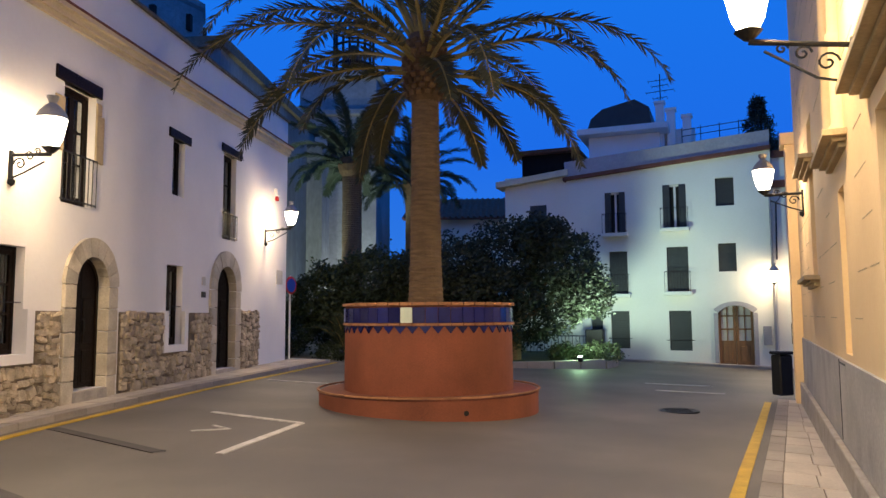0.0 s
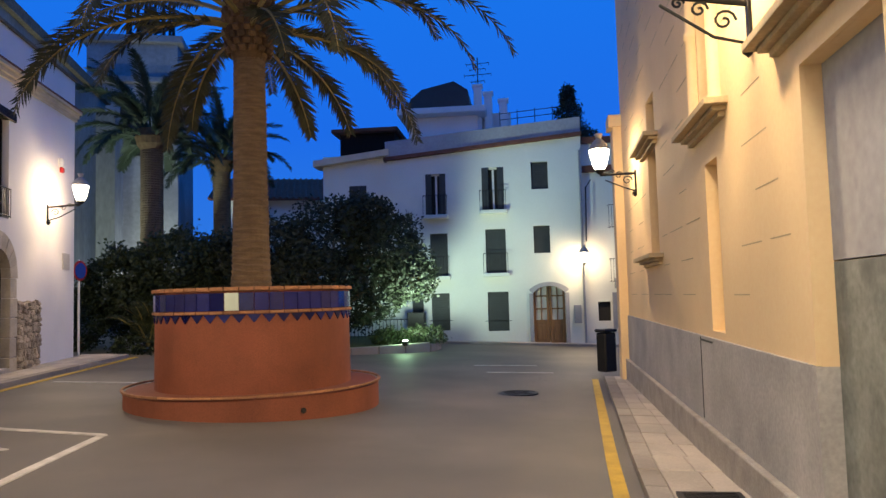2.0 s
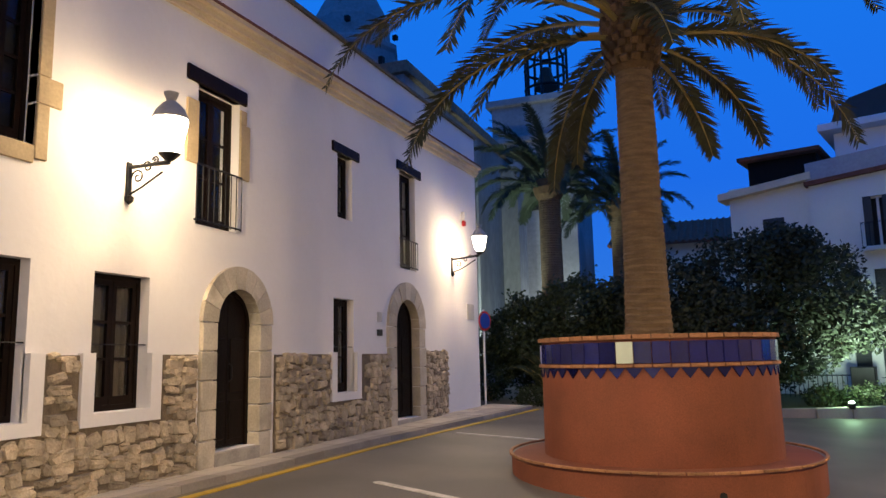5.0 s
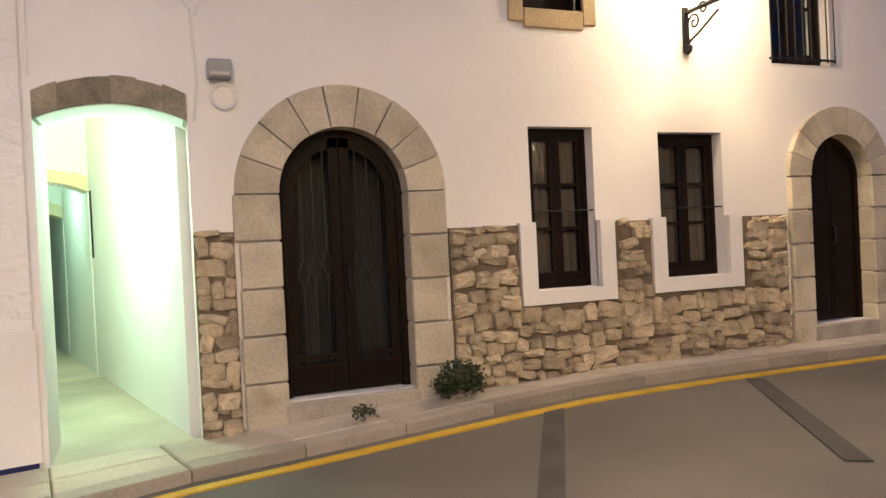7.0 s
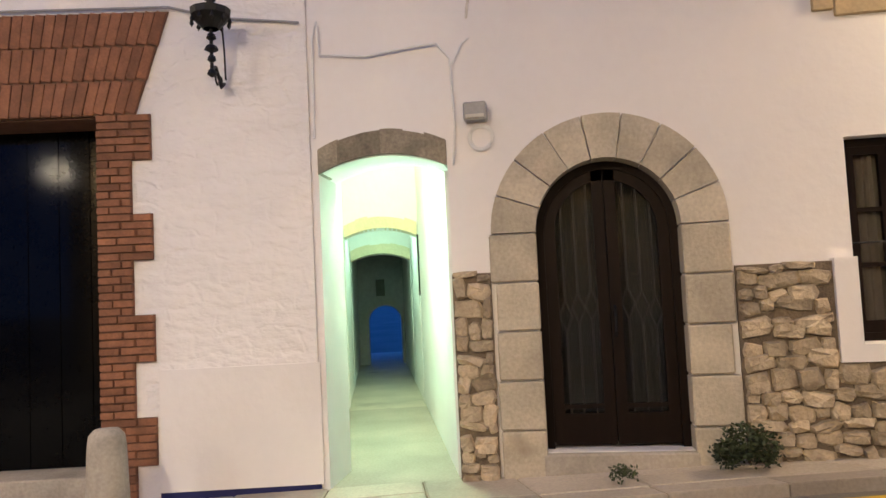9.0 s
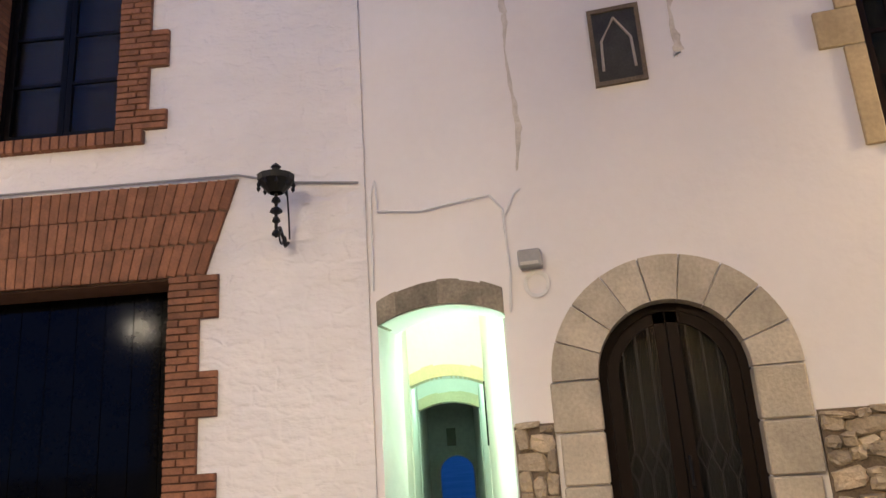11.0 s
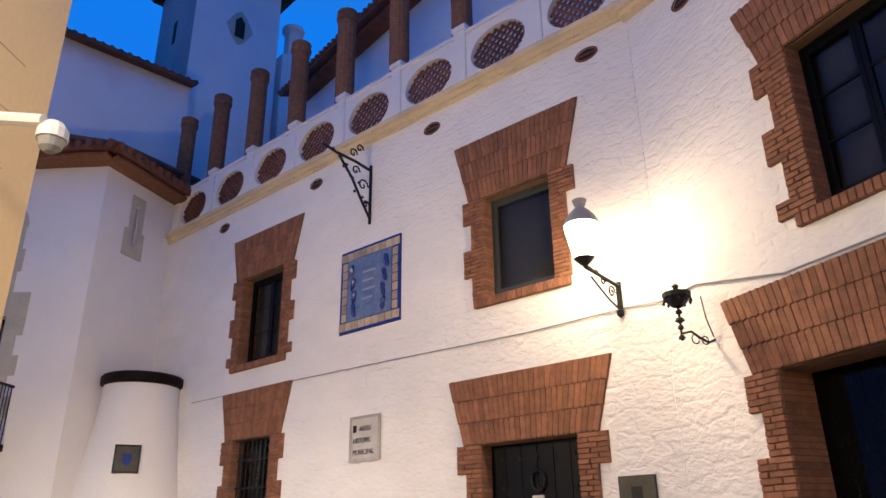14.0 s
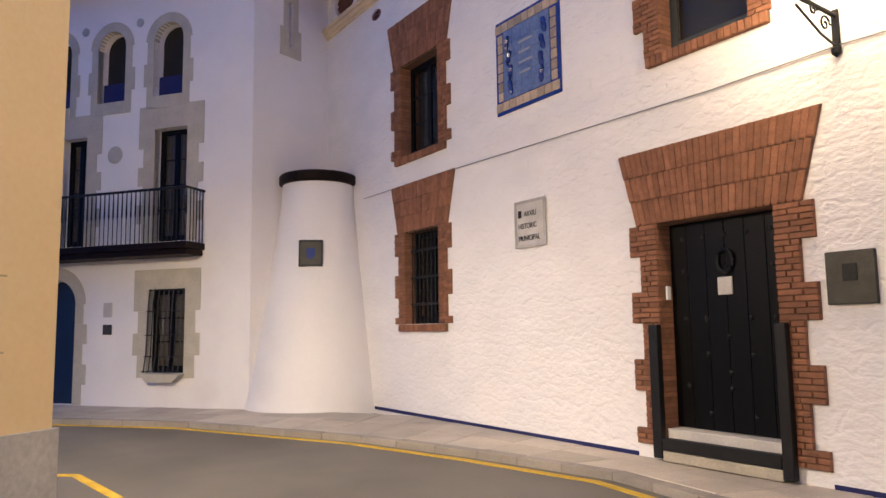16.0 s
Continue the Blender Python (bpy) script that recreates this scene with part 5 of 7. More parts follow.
tagged(link("slit_surround", boxes((0.72, 0.975, -0.025, 0.05, 7.72, 8.37), (1.085, 1.34, -0.025, 0.05, 7.72, 8.37), (0.82, 0.975, -0.025, 0.05, 8.375, 9.22), (1.085, 1.25, -0.025, 0.05, 8.375, 9.22), (0.976, 1.084, -0.025, 0.05, 7.72, 7.96), (0.976, 1.084, -0.025, 0.05, 8.98, 9.22)), GREYSURR, SW), "grey stone surround of a slit window", "window surround", kind="structure")
# another near-black block whose colour supplies the darkness indoors
bm = bmesh.new()
flat(bm, [(1.2, -9.8), (11, -12.7), (11, -18), (0.6, -18), (-0.5, -11.9)], -0.2, 9.4)
tagged(link("arcade_house_core", bm, SHADEBLACK), "near-black block standing for the unlit inside of the white house", "house", kind="structure")
er = thing("tiled_eave", TH, "brown tiled roof eave of the white house", "roof", kind="structure")
tiled_roof("roof_slope", er, -12, 0.35, -0.65, 4, 9.75, 11.2)
part("soffit", boxes((-12, 0.2, -0.5, 0.5, 9.56, 9.64)), BRICK, er)
er2 = thing("tiled_eave", SW, "brown tiled roof eave over the side wall", "roof", kind="structure")
tiled_roof("roof_slope", er2, -0.35, 2.6, -0.6, 3, 9.75, 11.0)
part("soffit", boxes((-0.2, 2.6, -0.45, 0.4, 9.57, 9.64)), BRICK, er2)


def surround(m, w, jamb, head, foot, label, rise=0.0):
    """A flat stone frame of toothed blocks round an opening."""
    root = thing("stone_surround", m, label, "window surround", "grey stone surrounds", "structure")
    x0, x1, z0, z1 = w
    ztop = z1 - rise
    n = max(3, round((ztop - z0 + foot) / 0.45))
    for s in (-1, 1):
        for k in range(n):
            a, b = z0 - foot + (ztop - z0 + foot) * k / n, z0 - foot + (ztop - z0 + foot) * (k + 1) / n
            e_ = jamb * (1.0 if k % 2 else 0.68)
            xa, xb = (x0 - e_, x0) if s < 0 else (x1, x1 + e_)
            part("stone_block", boxes((xa, xb, -0.02, 0.15, a + 0.001, b - 0.001)), GREYSURR, root)
    if rise:
        hw, cx = (x1 - x0) / 2, (x0 + x1) / 2
        bm = bmesh.new()
        for k in range(14):
            a0, a1 = math.pi * k / 14, math.pi * (k + 1) / 14
            prism(bm, [(cx + r * math.cos(q), ztop + r * math.sin(q)) for r, q in ((hw, a0), (hw, a1), (hw + jamb * 0.85, a1), (hw + jamb * 0.85, a0))], -0.02, 0.15)
        part("arch_ring", bm, GREYSURR, root)
    else:
        part("head_stone", boxes((x0 - jamb, x1 + jamb, -0.02, 0.15, z1, z1 + head)), GREYSURR, root)
    if foot > 0.02:
        part("sill_stone", boxes((x0, x1, -0.03, 0.2, z0 - foot, z0 - 0.002)), GREYSURR, root)


surround(TH, TW, 0.38, 0.42, 0.1, "grey stone surround of a barred window")
surround(TH, TB, 0.42, 0.52, 0.0, "grey stone surround of a balcony door")
surround(TH, TB2, 0.42, 0.52, 0.0, "grey stone surround of a balcony door")
surround(TH, (TD[0], TD[1], 0.1, TD[3]), 0.34, 0.3, 0.0, "grey stone arch of a street door", rise=0.55)
for a in TA:
    surround(TH, a, 0.26, 0.3, 0.28, "grey stone surround of a small arched opening", rise=0.39)
    # no shutter here: a black sheet paints the depth of the recess
    tagged(link("arch_shade", boxes((a[0], a[1], 0.30, 0.34, a[2], a[3])), SHADEBLACK, TH), "near-black sheet standing for the shade in an arched opening", "opening", "arched openings", "structure")
    tagged(link("sloped_sill", boxes((a[0], a[1], 0.18, 0.295, a[2], a[2] + 0.5)), BLUELINE, TH), "dark blue board at the foot of the opening", "board", "arch boards", "structure")
casement("window_12", TH, TW, "dark window with white shutters behind an iron grille", deep=0.15, rows=3, rail=False, material=BLACKWOOD)
casement("window_13", TH, TB, "dark glazed balcony door", deep=0.2, rows=4, rail=False, material=BLACKWOOD)
casement("window_14", TH, TB2, "dark glazed balcony door", deep=0.2, rows=4, rail=False, material=BLACKWOOD)
tagged(link("door_6", boxes((TD[0], TD[1], 0.2, 0.28, 0.1, TD[3])), NAVY, TH), "dark blue arched street door", "door", kind="structure")
g2 = thing("window_grille", TH, "black bowed iron grille on a ground-floor window", "grille")
for k in range(8):
    bm = bmesh.new()
    x = TW[0] + 0.04 + (TW[1] - TW[0] - 0.08) * k / 7
    tube(bm, [(x, -0.01, TW[3]), (x, -0.06, TW[3] - 0.3), (x, -0.10, TW[2] + 0.4), (x, -0.16, TW[2] + 0.02)], 0.013, 5)
    part("bar", bm, IRON, g2)
for z, o in ((2.55, 0.01), (2.1, 0.07), (1.6, 0.09), (1.15, 0.11), (0.84, 0.16)):
    bm = bmesh.new()
    tube(bm, [(TW[0], -o, z), (TW[1], -o, z)], 0.012, 5)
    part("crossbar", bm, IRON, g2)
bm = bmesh.new()
prism(bm, [(TW[0] - 0.05, 0.79), (TW[1] + 0.05, 0.79), (TW[1] - 0.15, 0.62), (TW[0] + 0.15, 0.62)], -0.2, -0.025)
part("stone_shelf", bm, GREYSURR, g2, "rounded stone shelf")
bc = thing("balcony", TH, "long balcony with a black iron railing", "balcony")
part("slab", boxes((-6.2, -1.12, -0.62, 0.0, 3.36, 3.50), (-6.15, -1.17, -0.55, 0.0, 3.24, 3.359), bevel=0.01), WOODDARK, bc)
bm = bmesh.new()
tube(bm, [(-6.15, 0, 4.62), (-6.15, -0.58, 4.62), (-1.16, -0.58, 4.62), (-1.16, 0, 4.62)], 0.03, 6)
part("handrail", bm, IRON, bc)
for k in range(44):
    bm = bmesh.new()
    x = -6.15 + 4.99 * k / 43
    tube(bm, [(x, -0.58, 3.5), (x, -0.58, 4.05), (x, -0.58, 4.09), (x, -0.58, 4.62)], [0.011, 0.011, 0.02, 0.011], 5)
    part("baluster", bm, IRON, bc)
for k in range(5):
    bm = bmesh.new()
    tube(bm, [(-1.16, -0.1 * k - 0.05, 3.5), (-1.16, -0.1 * k - 0.05, 4.62)], 0.011, 5)
    part("baluster", bm, IRON, bc)
for k, (z0, z1) in enumerate(((2.0, 2.32), (1.62, 1.84))):
    tagged(link("wall_plate", boxes((-3.72, -3.48, -0.02, 0.0, z0, z1), bevel=0.004), MARBLE if k == 0 else BRONZE, TH), "small grey plate on white plaster", "plate", "wall plates")
bm = bmesh.new()
lathe(bm, [(0, 0), (0.2, 0), (0.2, 0.02), (0.14, 0.035), (0, 0.04)], 16)
md = link("round_medallion", bm, GREYSURR, at(TH, -3.55, 0, 5.62) @ pose(0, 0, 0, 90, 0, 0))
tagged(md, "round grey ceramic medallion on white plaster", "medallion")
for x in (-2.97, -4.52):
    bm = bmesh.new()
    lathe(bm, [(0, 0), (0.1, 0), (0.1, 0.02), (0, 0.02)], 12)
    tagged(link("round_vent", bm, GREYDADO, at(TH, x, 0, 8.62) @ pose(0, 0, 0, 90, 0, 0)), "small round grey vent in white plaster", "vent", "round vents")

cb = thing("round_buttress", pose(-1.17, -9.35, 0), "white conical stair buttress with a dark stone cap", "buttress", kind="structure")
bm = bmesh.new()
lathe(bm, [(1.58, -0.2), (1.53, 0.1), (1.20, 1.8), (0.93, 3.3), (0.79, 4.3), (0.76, 4.78)], 40)
part("cone", bm, STUCCO, cb, smooth=True)
bm = bmesh.new()
lathe(bm, [(0.0, 4.74), (0.80, 4.74), (0.84, 4.78), (0.84, 4.93), (0.80, 4.97), (0.0, 5.12)], 40)
part("cap", bm, WOODDARK, cb)
bp = thing("tile_plate", look((-2.21, -8.28, 2.98), (-2.21 - 1.04, -8.28 + 1.0, 2.98)) @ pose(0, 0, 0), "small framed ceramic crest tile on the buttress", "plaque")
bp.matrix_world = Matrix.Translation((-1.22, -8.40, 3.2)) @ pose(0, 0, 0, 6, 0, 8) @ Matrix.Translation((0, 0, 0))
part("tile", boxes((-0.21, 0.21, -0.02, 0.03, -0.24, 0.24)), BRONZE, bp)
part("frame", boxes((-0.24, -0.205, -0.02, 0.045, -0.27, 0.27), (0.205, 0.24, -0.02, 0.045, -0.27, 0.27), (-0.205, 0.205, -0.02, 0.045, -0.27, -0.235), (-0.205, 0.205, -0.02, 0.045, 0.235, 0.27)), IRON, bp)
bm = bmesh.new()
prism(bm, [(-0.09, 0.1), (0.09, 0.1), (0.08, -0.06), (0, -0.14), (-0.08, -0.06)], 0.031, 0.036)
part("crest", bm, AZULDARK, bp, "dark blue crest")

# iron sign bracket with scrolls
fx = thing("iron_bracket", BF, "ornate black wrought-iron sign bracket", "bracket")
bm = bmesh.new()
tube(bm, [(4.82, -0.03, 6.85), (4.82, -0.03, 8.0)], 0.028, 6)
part("wall_bar", bm, IRON, fx)
bm = bmesh.new()
tube(bm, [(4.82, -0.03, 7.9), (4.80, -0.4, 7.96), (4.78, -0.8, 7.98), (4.75, -1.1, 8.05)], 0.026, 6)
part("arm", bm, IRON, fx)
bm = bmesh.new()
tube(bm, [(4.82, -0.03, 6.95), (4.81, -0.2, 7.2), (4.80, -0.45, 7.6), (4.78, -0.75, 7.95)], 0.024, 6)
for cy, cz, r in ((-0.2, 7.55, 0.13), (-0.38, 7.78, 0.1), (-0.12, 7.2, 0.08), (-0.45, 8.1, 0.1), (-0.3, 8.25, 0.09)):
    tube(bm, [(4.81, cy + r * (1 - q / 14) * math.cos(q * 0.6), cz + r * (1 - q / 14) * math.sin(q * 0.6)) for q in range(13)], 0.016, 5)
for k in range(14):
    lathe(bm, [(0.0, 0), (0.035, 0.03), (0, 0.07)], 5, 4.8 + random.uniform(-0.05, 0.05), -0.1 - 0.06 * k + random.uniform(-0.03, 0.03), 7.15 + 0.06 * k + random.uniform(-0.05, 0.25))
part("scrollwork", bm, IRON, fx)

# two black sconces
def sconce(m, x, z, out):
    s = thing("wall_sconce", m, "unlit black wrought-iron crown sconce on a white wall", "sconce", "iron crown sconces")
    bm = bmesh.new()
    lathe(bm, [(0.06, -0.10), (0.10, -0.06), (0.15, 0.0), (0.155, 0.05), (0.12, 0.06), (0.0, 0.06)], 12, x, -out, z)
    for k in range(10):
        a = 2 * math.pi * k / 10
        lathe(bm, [(0.0, -0.08), (0.018, -0.05), (0.0, 0.0)], 5, x + 0.145 * math.cos(a), -out + 0.145 * math.sin(a), z)
    part("crown", bm, IRON, s)
    bm = bmesh.new()
    lathe(bm, [(0.03, 0.06), (0.03, 0.12), (0.045, 0.13), (0.0, 0.17)], 8, x, -out, z)
    part("finial", bm, IRON, s)
    bm = bmesh.new()
    tube(bm, [(x, -out, z - 0.1), (x, -out, z - 0.42)], 0.014, 6)
    for dz, rr in ((-0.16, 0.04), (-0.25, 0.055), (-0.33, 0.035), (-0.44, 0.04)):
        lathe(bm, [(0.0, -0.04), (rr, -0.01), (rr * 0.7, 0.02), (0.0, 0.04)], 8, x, -out, z + dz)
    tube(bm, [(x, -out, z - 0.40), (x, -out * 0.7, z - 0.36), (x, -out * 0.45, z - 0.42), (x, -out * 0.2, z - 0.46), (x, 0.0, z - 0.42)], 0.014, 6)
    for cy, rr in ((-out * 0.6, 0.05), (-out * 0.3, 0.045)):
        tube(bm, [(x, cy + rr * math.cos(q * 0.6), z - 0.44 + rr * math.sin(q * 0.6)) for q in range(11)], 0.008, 5)
    part("arm", bm, IRON, s)
    bm = bmesh.new()
    tube(bm, [(x + 0.02, -out * 0.3, z + 0.05), (x + 0.03, -out * 0.25, z - 0.2), (x + 0.02, -0.03, z - 0.4)], 0.008, 5)
    part("chain", bm, IRON, s)


sconce(BG, 5.13, 3.80, 0.36)
sconce(BG, 0.74, 4.05, 0.45)


def bollard(x, y):
    b = thing("bollard", pose(x, y, gz(x, y) + 0.11), "short round worn concrete bollard", "bollard", "concrete bollards")
    bm = bmesh.new()
    lathe(bm, [(0.15, 0.0), (0.145, 0.1), (0.125, 0.56), (0.115, 0.64), (0.08, 0.68), (0.0, 0.69)], 18)
    part("post", bm, CONCRETE, b, smooth=True)


bollard(-8.36, 4.25)
bollard(-7.75, 0.75)

# ---- ochre building ----
YREC = (3.0, 4.12, 0.0, 2.95)
YW2 = (0.10, 0.62, 1.20, 2.84)
YW3 = (-3.9, -3.1, 2.1, 4.5)
wall_with_holes("wall_ochre", YF, -7.7, 8.42, 1.13, 7.2, 0.5, YELLOW, [(3.0, 4.12, 1.13, 2.95, 0), (*YW2, 0), (*YW3, 0), (0.0, 0.7, 3.3, 5.2, 0), (2.9, 4.2, 3.3, 5.4, 0)], "ochre plastered wall of a civic building")
tagged(link("wall_ochre_upper", boxes((-7.7, 8.42, 0.0, 0.5, 7.2, 11)), YELLOW, YF), "ochre plastered upper wall", "wall", kind="structure")
wall_with_holes("wall_ochre_dado", YF, -7.7, 8.44, -0.5, 1.13, 0.5, GREYDADO, [(3.0, 4.12, -0.5, 1.13, 0)], "grey stone dado at the foot of an ochre wall", front=-0.03)
tagged(link("ochre_volume", boxes((-7.7, 8.42, 1.2, 12, -0.5, 11)), YELLOW, YF), "ochre side walls of the civic building", "house", kind="structure")
tagged(link("wall_ochre_end", boxes((8.12, 8.42, 0.5, 1.2, -0.5, 11), (-7.7, -7.4, 0.5, 1.2, -0.5, 11)), YELLOW, YF), "ochre end wall", "wall", kind="structure")
tagged(link("trim_foot_course", boxes((-7.7, 2.98, -0.10, -0.03, -0.4, 0.26), (4.14, 8.44, -0.10, -0.03, -0.4, 0.26), bevel=0.01), CONCRETE, YF), "pale stone foot course along a grey dado", "trim", kind="structure")
tagged(link("recess_panel", boxes((3.0, 4.12, 0.10, 0.14, -0.2, 1.75), bevel=0.003), SLATE, YF), "mottled dark grey panel closing a doorway", "panel", kind="structure")
tagged(link("recess_panel_upper", boxes((3.0, 4.12, 0.10, 0.14, 1.76, 2.96)), GREYTONE, YF), "plain grey upper panel closing a doorway", "panel", kind="structure")
tagged(link("trim_recess", boxes((2.86, 2.998, -0.03, 0.06, 1.135, 3.08), (4.122, 4.2, -0.03, 0.06, 1.135, 3.08), (2.998, 4.122, -0.03, 0.06, 2.952, 3.08)), YELLOW, YF), "ochre plaster frame round a blocked doorway", "trim", kind="structure")
for k, (a, b, z) in enumerate(((-0.35, 0.95, 3.12), (2.6, 4.4, 3.15), (-4.45, -2.95, 1.98), (-4.4, -3.0, 3.7))):
    bm = bmesh.new()
    for z0, z1, o in ((0, 0.05, 0.06), (0.05, 0.09, 0.12), (0.09, 0.15, 0.2)):
        box(bm, a - o, b + o, -o, 0.02, z + z0, z + z1, bevel=0.004)
    tagged(link("moulded_sill", bm, SURROUND, YF), "moulded brown stone window sill on an ochre wall", "sill", "moulded sills", "structure")
casement("window_15", YF, (0.0, 0.7, 3.3, 5.2), "upper window of the ochre building", deep=0.25, rows=3, curtain=False, rail=False)
casement("window_16", YF, (2.9, 4.2, 3.3, 5.4), "upper window of the ochre building", deep=0.25, rows=3, curtain=False, rail=False)
casement("window_17", YF, YW3, "shuttered window of the ochre building", deep=0.2, rows=3, curtain=False, rail=False)
tagged(link("niche_panel", boxes((YW2[0], YW2[1], 0.16, 0.2, YW2[2], YW2[3])), YELLOW, YF), "ochre back of a shallow blind niche", "panel", kind="structure")
for x in (-0.12, 0.82):
    c = thing("engaged_column", at(YF, x, -0.02, 3.28), "slim ochre engaged column beside a window", "column", "window columns", "structure")
    bm = bmesh.new()
    lathe(bm, [(0.1, 0), (0.1, 0.06), (0.075, 0.1), (0.07, 0.9), (0.09, 0.92), (0.09, 0.98), (0.07, 1.0), (0.065, 1.9), (0.1, 2.0), (0.1, 2.1), (0, 2.1)], 12)
    part("shaft", bm, YELLOW, c, smooth=True)
jn = bmesh.new()
rng = random.Random(5)
for r in range(14):
    z = 1.55 + r * 0.40
    x = -7.2 + rng.uniform(0, 0.5)
    while x < 8.0:
        w = rng.uniform(0.35, 0.9)
        clear = not any(h[0] - 0.3 < x + w and x < h[1] + 0.3 and h[2] - 0.3 < z < h[3] + 0.3 for h in (YREC, YW2, YW3, (0, 0.7, 3, 5.5), (2.6, 4.4, 3, 5.6)))
        if clear:
            box(jn, x, min(x + w, 8.1), -0.003, 0.0, z, z + 0.010)
        x += w + rng.uniform(0.1, 0.9)
tagged(link("block_joints", jn, SURROUND, YF), "fine scored block joints in ochre plaster", "joints", kind="structure")
tagged(link("dado_hatch", boxes((-0.37, -0.35, -0.036, -0.031, 0.28, 1.12), (-0.36, 0.2, -0.036, -0.031, 1.08, 1.10)), IRON, YF), "dark edge of a hatch in the grey dado", "hatch", kind="structure")
tagged(link("corner_pilaster", boxes((-8.1, -7.6, -0.18, 0.3, -0.5, 5.0), (-8.15, -7.55, -0.26, 0.3, 5.0, 5.25), bevel=0.01), YELLOW, YF), "ochre corner pilaster with a small cap", "pilaster", kind="structure")

# pavements
pavement("pavement_left", KERB_LEFT, WALL_LEFT, "narrow raised pavement of pale slabs along the houses", 0.72, 2)
YKERB = ((-8.2, 0.48), (-4, 0.64), (0, 0.80), (4, 0.93), (8.6, 0.95), (8.9, 0.95))
yk = [tuple((YF @ Vector((x, -w, 0)))[:2]) for x, w in YKERB]
yb = [tuple((YF @ Vector((x, 0.02, 0)))[:2]) for x in (-8.2, -4, 0, 4, 8.6, 8.9)]
pavement("pavement_right", yk, yb, "raised pavement of worn pale flagstones beside the ochre wall", 0.62, 2)
strip("road_line_yellow_left", [(x + 0.20, y) for x, y in KERB_LEFT[:5]] + [(x + 0.2, y + 0.10) for x, y in KERB_LEFT[5:]], 0.10, YPAINT, "yellow painted line along the kerb")
strip("road_line_yellow_right", [tuple((YF @ Vector((x, -w - 0.21, 0)))[:2]) for x, w in YKERB], 0.13, YPAINT, "yellow painted line along the kerb")
strip("road_line_bay_a", [(-7.35, 13.2), (-5.80, 12.55)], 0.10, WPAINT, "white painted parking bay line")
strip("road_line_bay_b", [(-5.80, 12.55), (-6.05, 10.2)], 0.10, WPAINT, "white painted parking bay line")
strip("road_line_bay_d", [(-8.2, 18.3), (-6.2, 18.0)], 0.10, WPAINT, "white painted parking bay line")
strip("road_line_mark", [(-6.95, 11.5), (-6.55, 11.8), (-6.85, 12.0)], 0.05, WPAINT, "faded white painted sign on the asphalt")
strip("road_line_far_a", [(0.6, 21.6), (2.2, 21.5)], 0.10, WPAINT, "white painted parking line")
strip("road_line_far_b", [(0.5, 19.8), (2.0, 19.6)], 0.10, WPAINT, "white painted parking line")
strip("road_line_box", [(-0.9, -1.2), (0.2, -2.4), (1.5, -2.5)], 0.10, YPAINT, "yellow painted box line on asphalt")
strip("asphalt_seam", [(-8.6, 11.2), (-6.7, 10.15)], 0.16, TAR, "dark tar seam across the asphalt", lift=0.003, category="seam")
strip("asphalt_seam_b", [(-8.7, 9.2), (-7.0, 8.2)], 0.16, TAR, "dark tar seam across the asphalt", lift=0.003, category="seam")
mh = thing("manhole_cover", pose(0.15, 16.0, gz(0.15, 16.0) + 0.008), "round dark iron manhole cover in the asphalt", "manhole")
bm = bmesh.new()
lathe(bm, [(0.0, -0.02), (0.36, -0.02), (0.36, 0.008), (0.31, 0.012), (0.30, 0.004), (0.0, 0.004)], 28)
part("cover", bm, IRON, mh)
part("pattern", boxes(*[(-0.22, 0.22, -0.2 + 0.1 * k, -0.16 + 0.1 * k, 0.004, 0.010) for k in range(5)]), IRON, mh)
dr = thing("drain_grate", at(YF, 1.85, -0.42, 0.13), "rectangular iron drain grate in the pavement", "drain")
zz = gz(0.2, 8.6)
part("frame", boxes((-0.22, 0.22, -0.24, -0.20, zz - 0.02, zz + 0.012), (-0.22, 0.22, 0.20, 0.24, zz - 0.02, zz + 0.012), (-0.22, -0.18, -0.2, 0.2, zz - 0.02, zz + 0.012), (0.18, 0.22, -0.2, 0.2, zz - 0.02, zz + 0.012)), IRON, dr)
for k in range(9):
    part("bar", boxes((-0.165 + 0.038 * k, -0.145 + 0.038 * k, -0.2, 0.2, zz - 0.02, zz + 0.010)), IRON, dr)
bn = thing("litter_bin", pose(2.95, 18.7, gz(2.95, 18.7) + 0.12, 0, 0, 20), "dark slim litter bin on the pavement", "bin")
part("body", boxes((-0.17, 0.17, -0.15, 0.15, 0.0, 0.85), bevel=0.03), IRON, bn)
part("lid", boxes((-0.19, 0.19, -0.17, 0.17, 0.86, 0.93), bevel=0.02), IRON, bn)

# ---- round planter ----
PCX, PCY = -4.28, 15.2
pz = -0.08
pl = thing("round_planter", pose(PCX, PCY, pz), "large round terracotta planter with cobalt tile band", "planter")
bm = bmesh.new()
lathe(bm, [(1.90, -0.1), (1.90, 0.40), (1.86, 0.43), (1.46, 0.43)], 64)
part("base_ring", bm, TERRA, pl, smooth=False)
bm = bmesh.new()
lathe(bm, [(1.47, 0.40), (1.46, 1.52), (1.455, 1.84), (1.22, 1.84), (1.22, 1.70), (0.0, 1.72)], 64)
part("drum", bm, TERRA, pl)


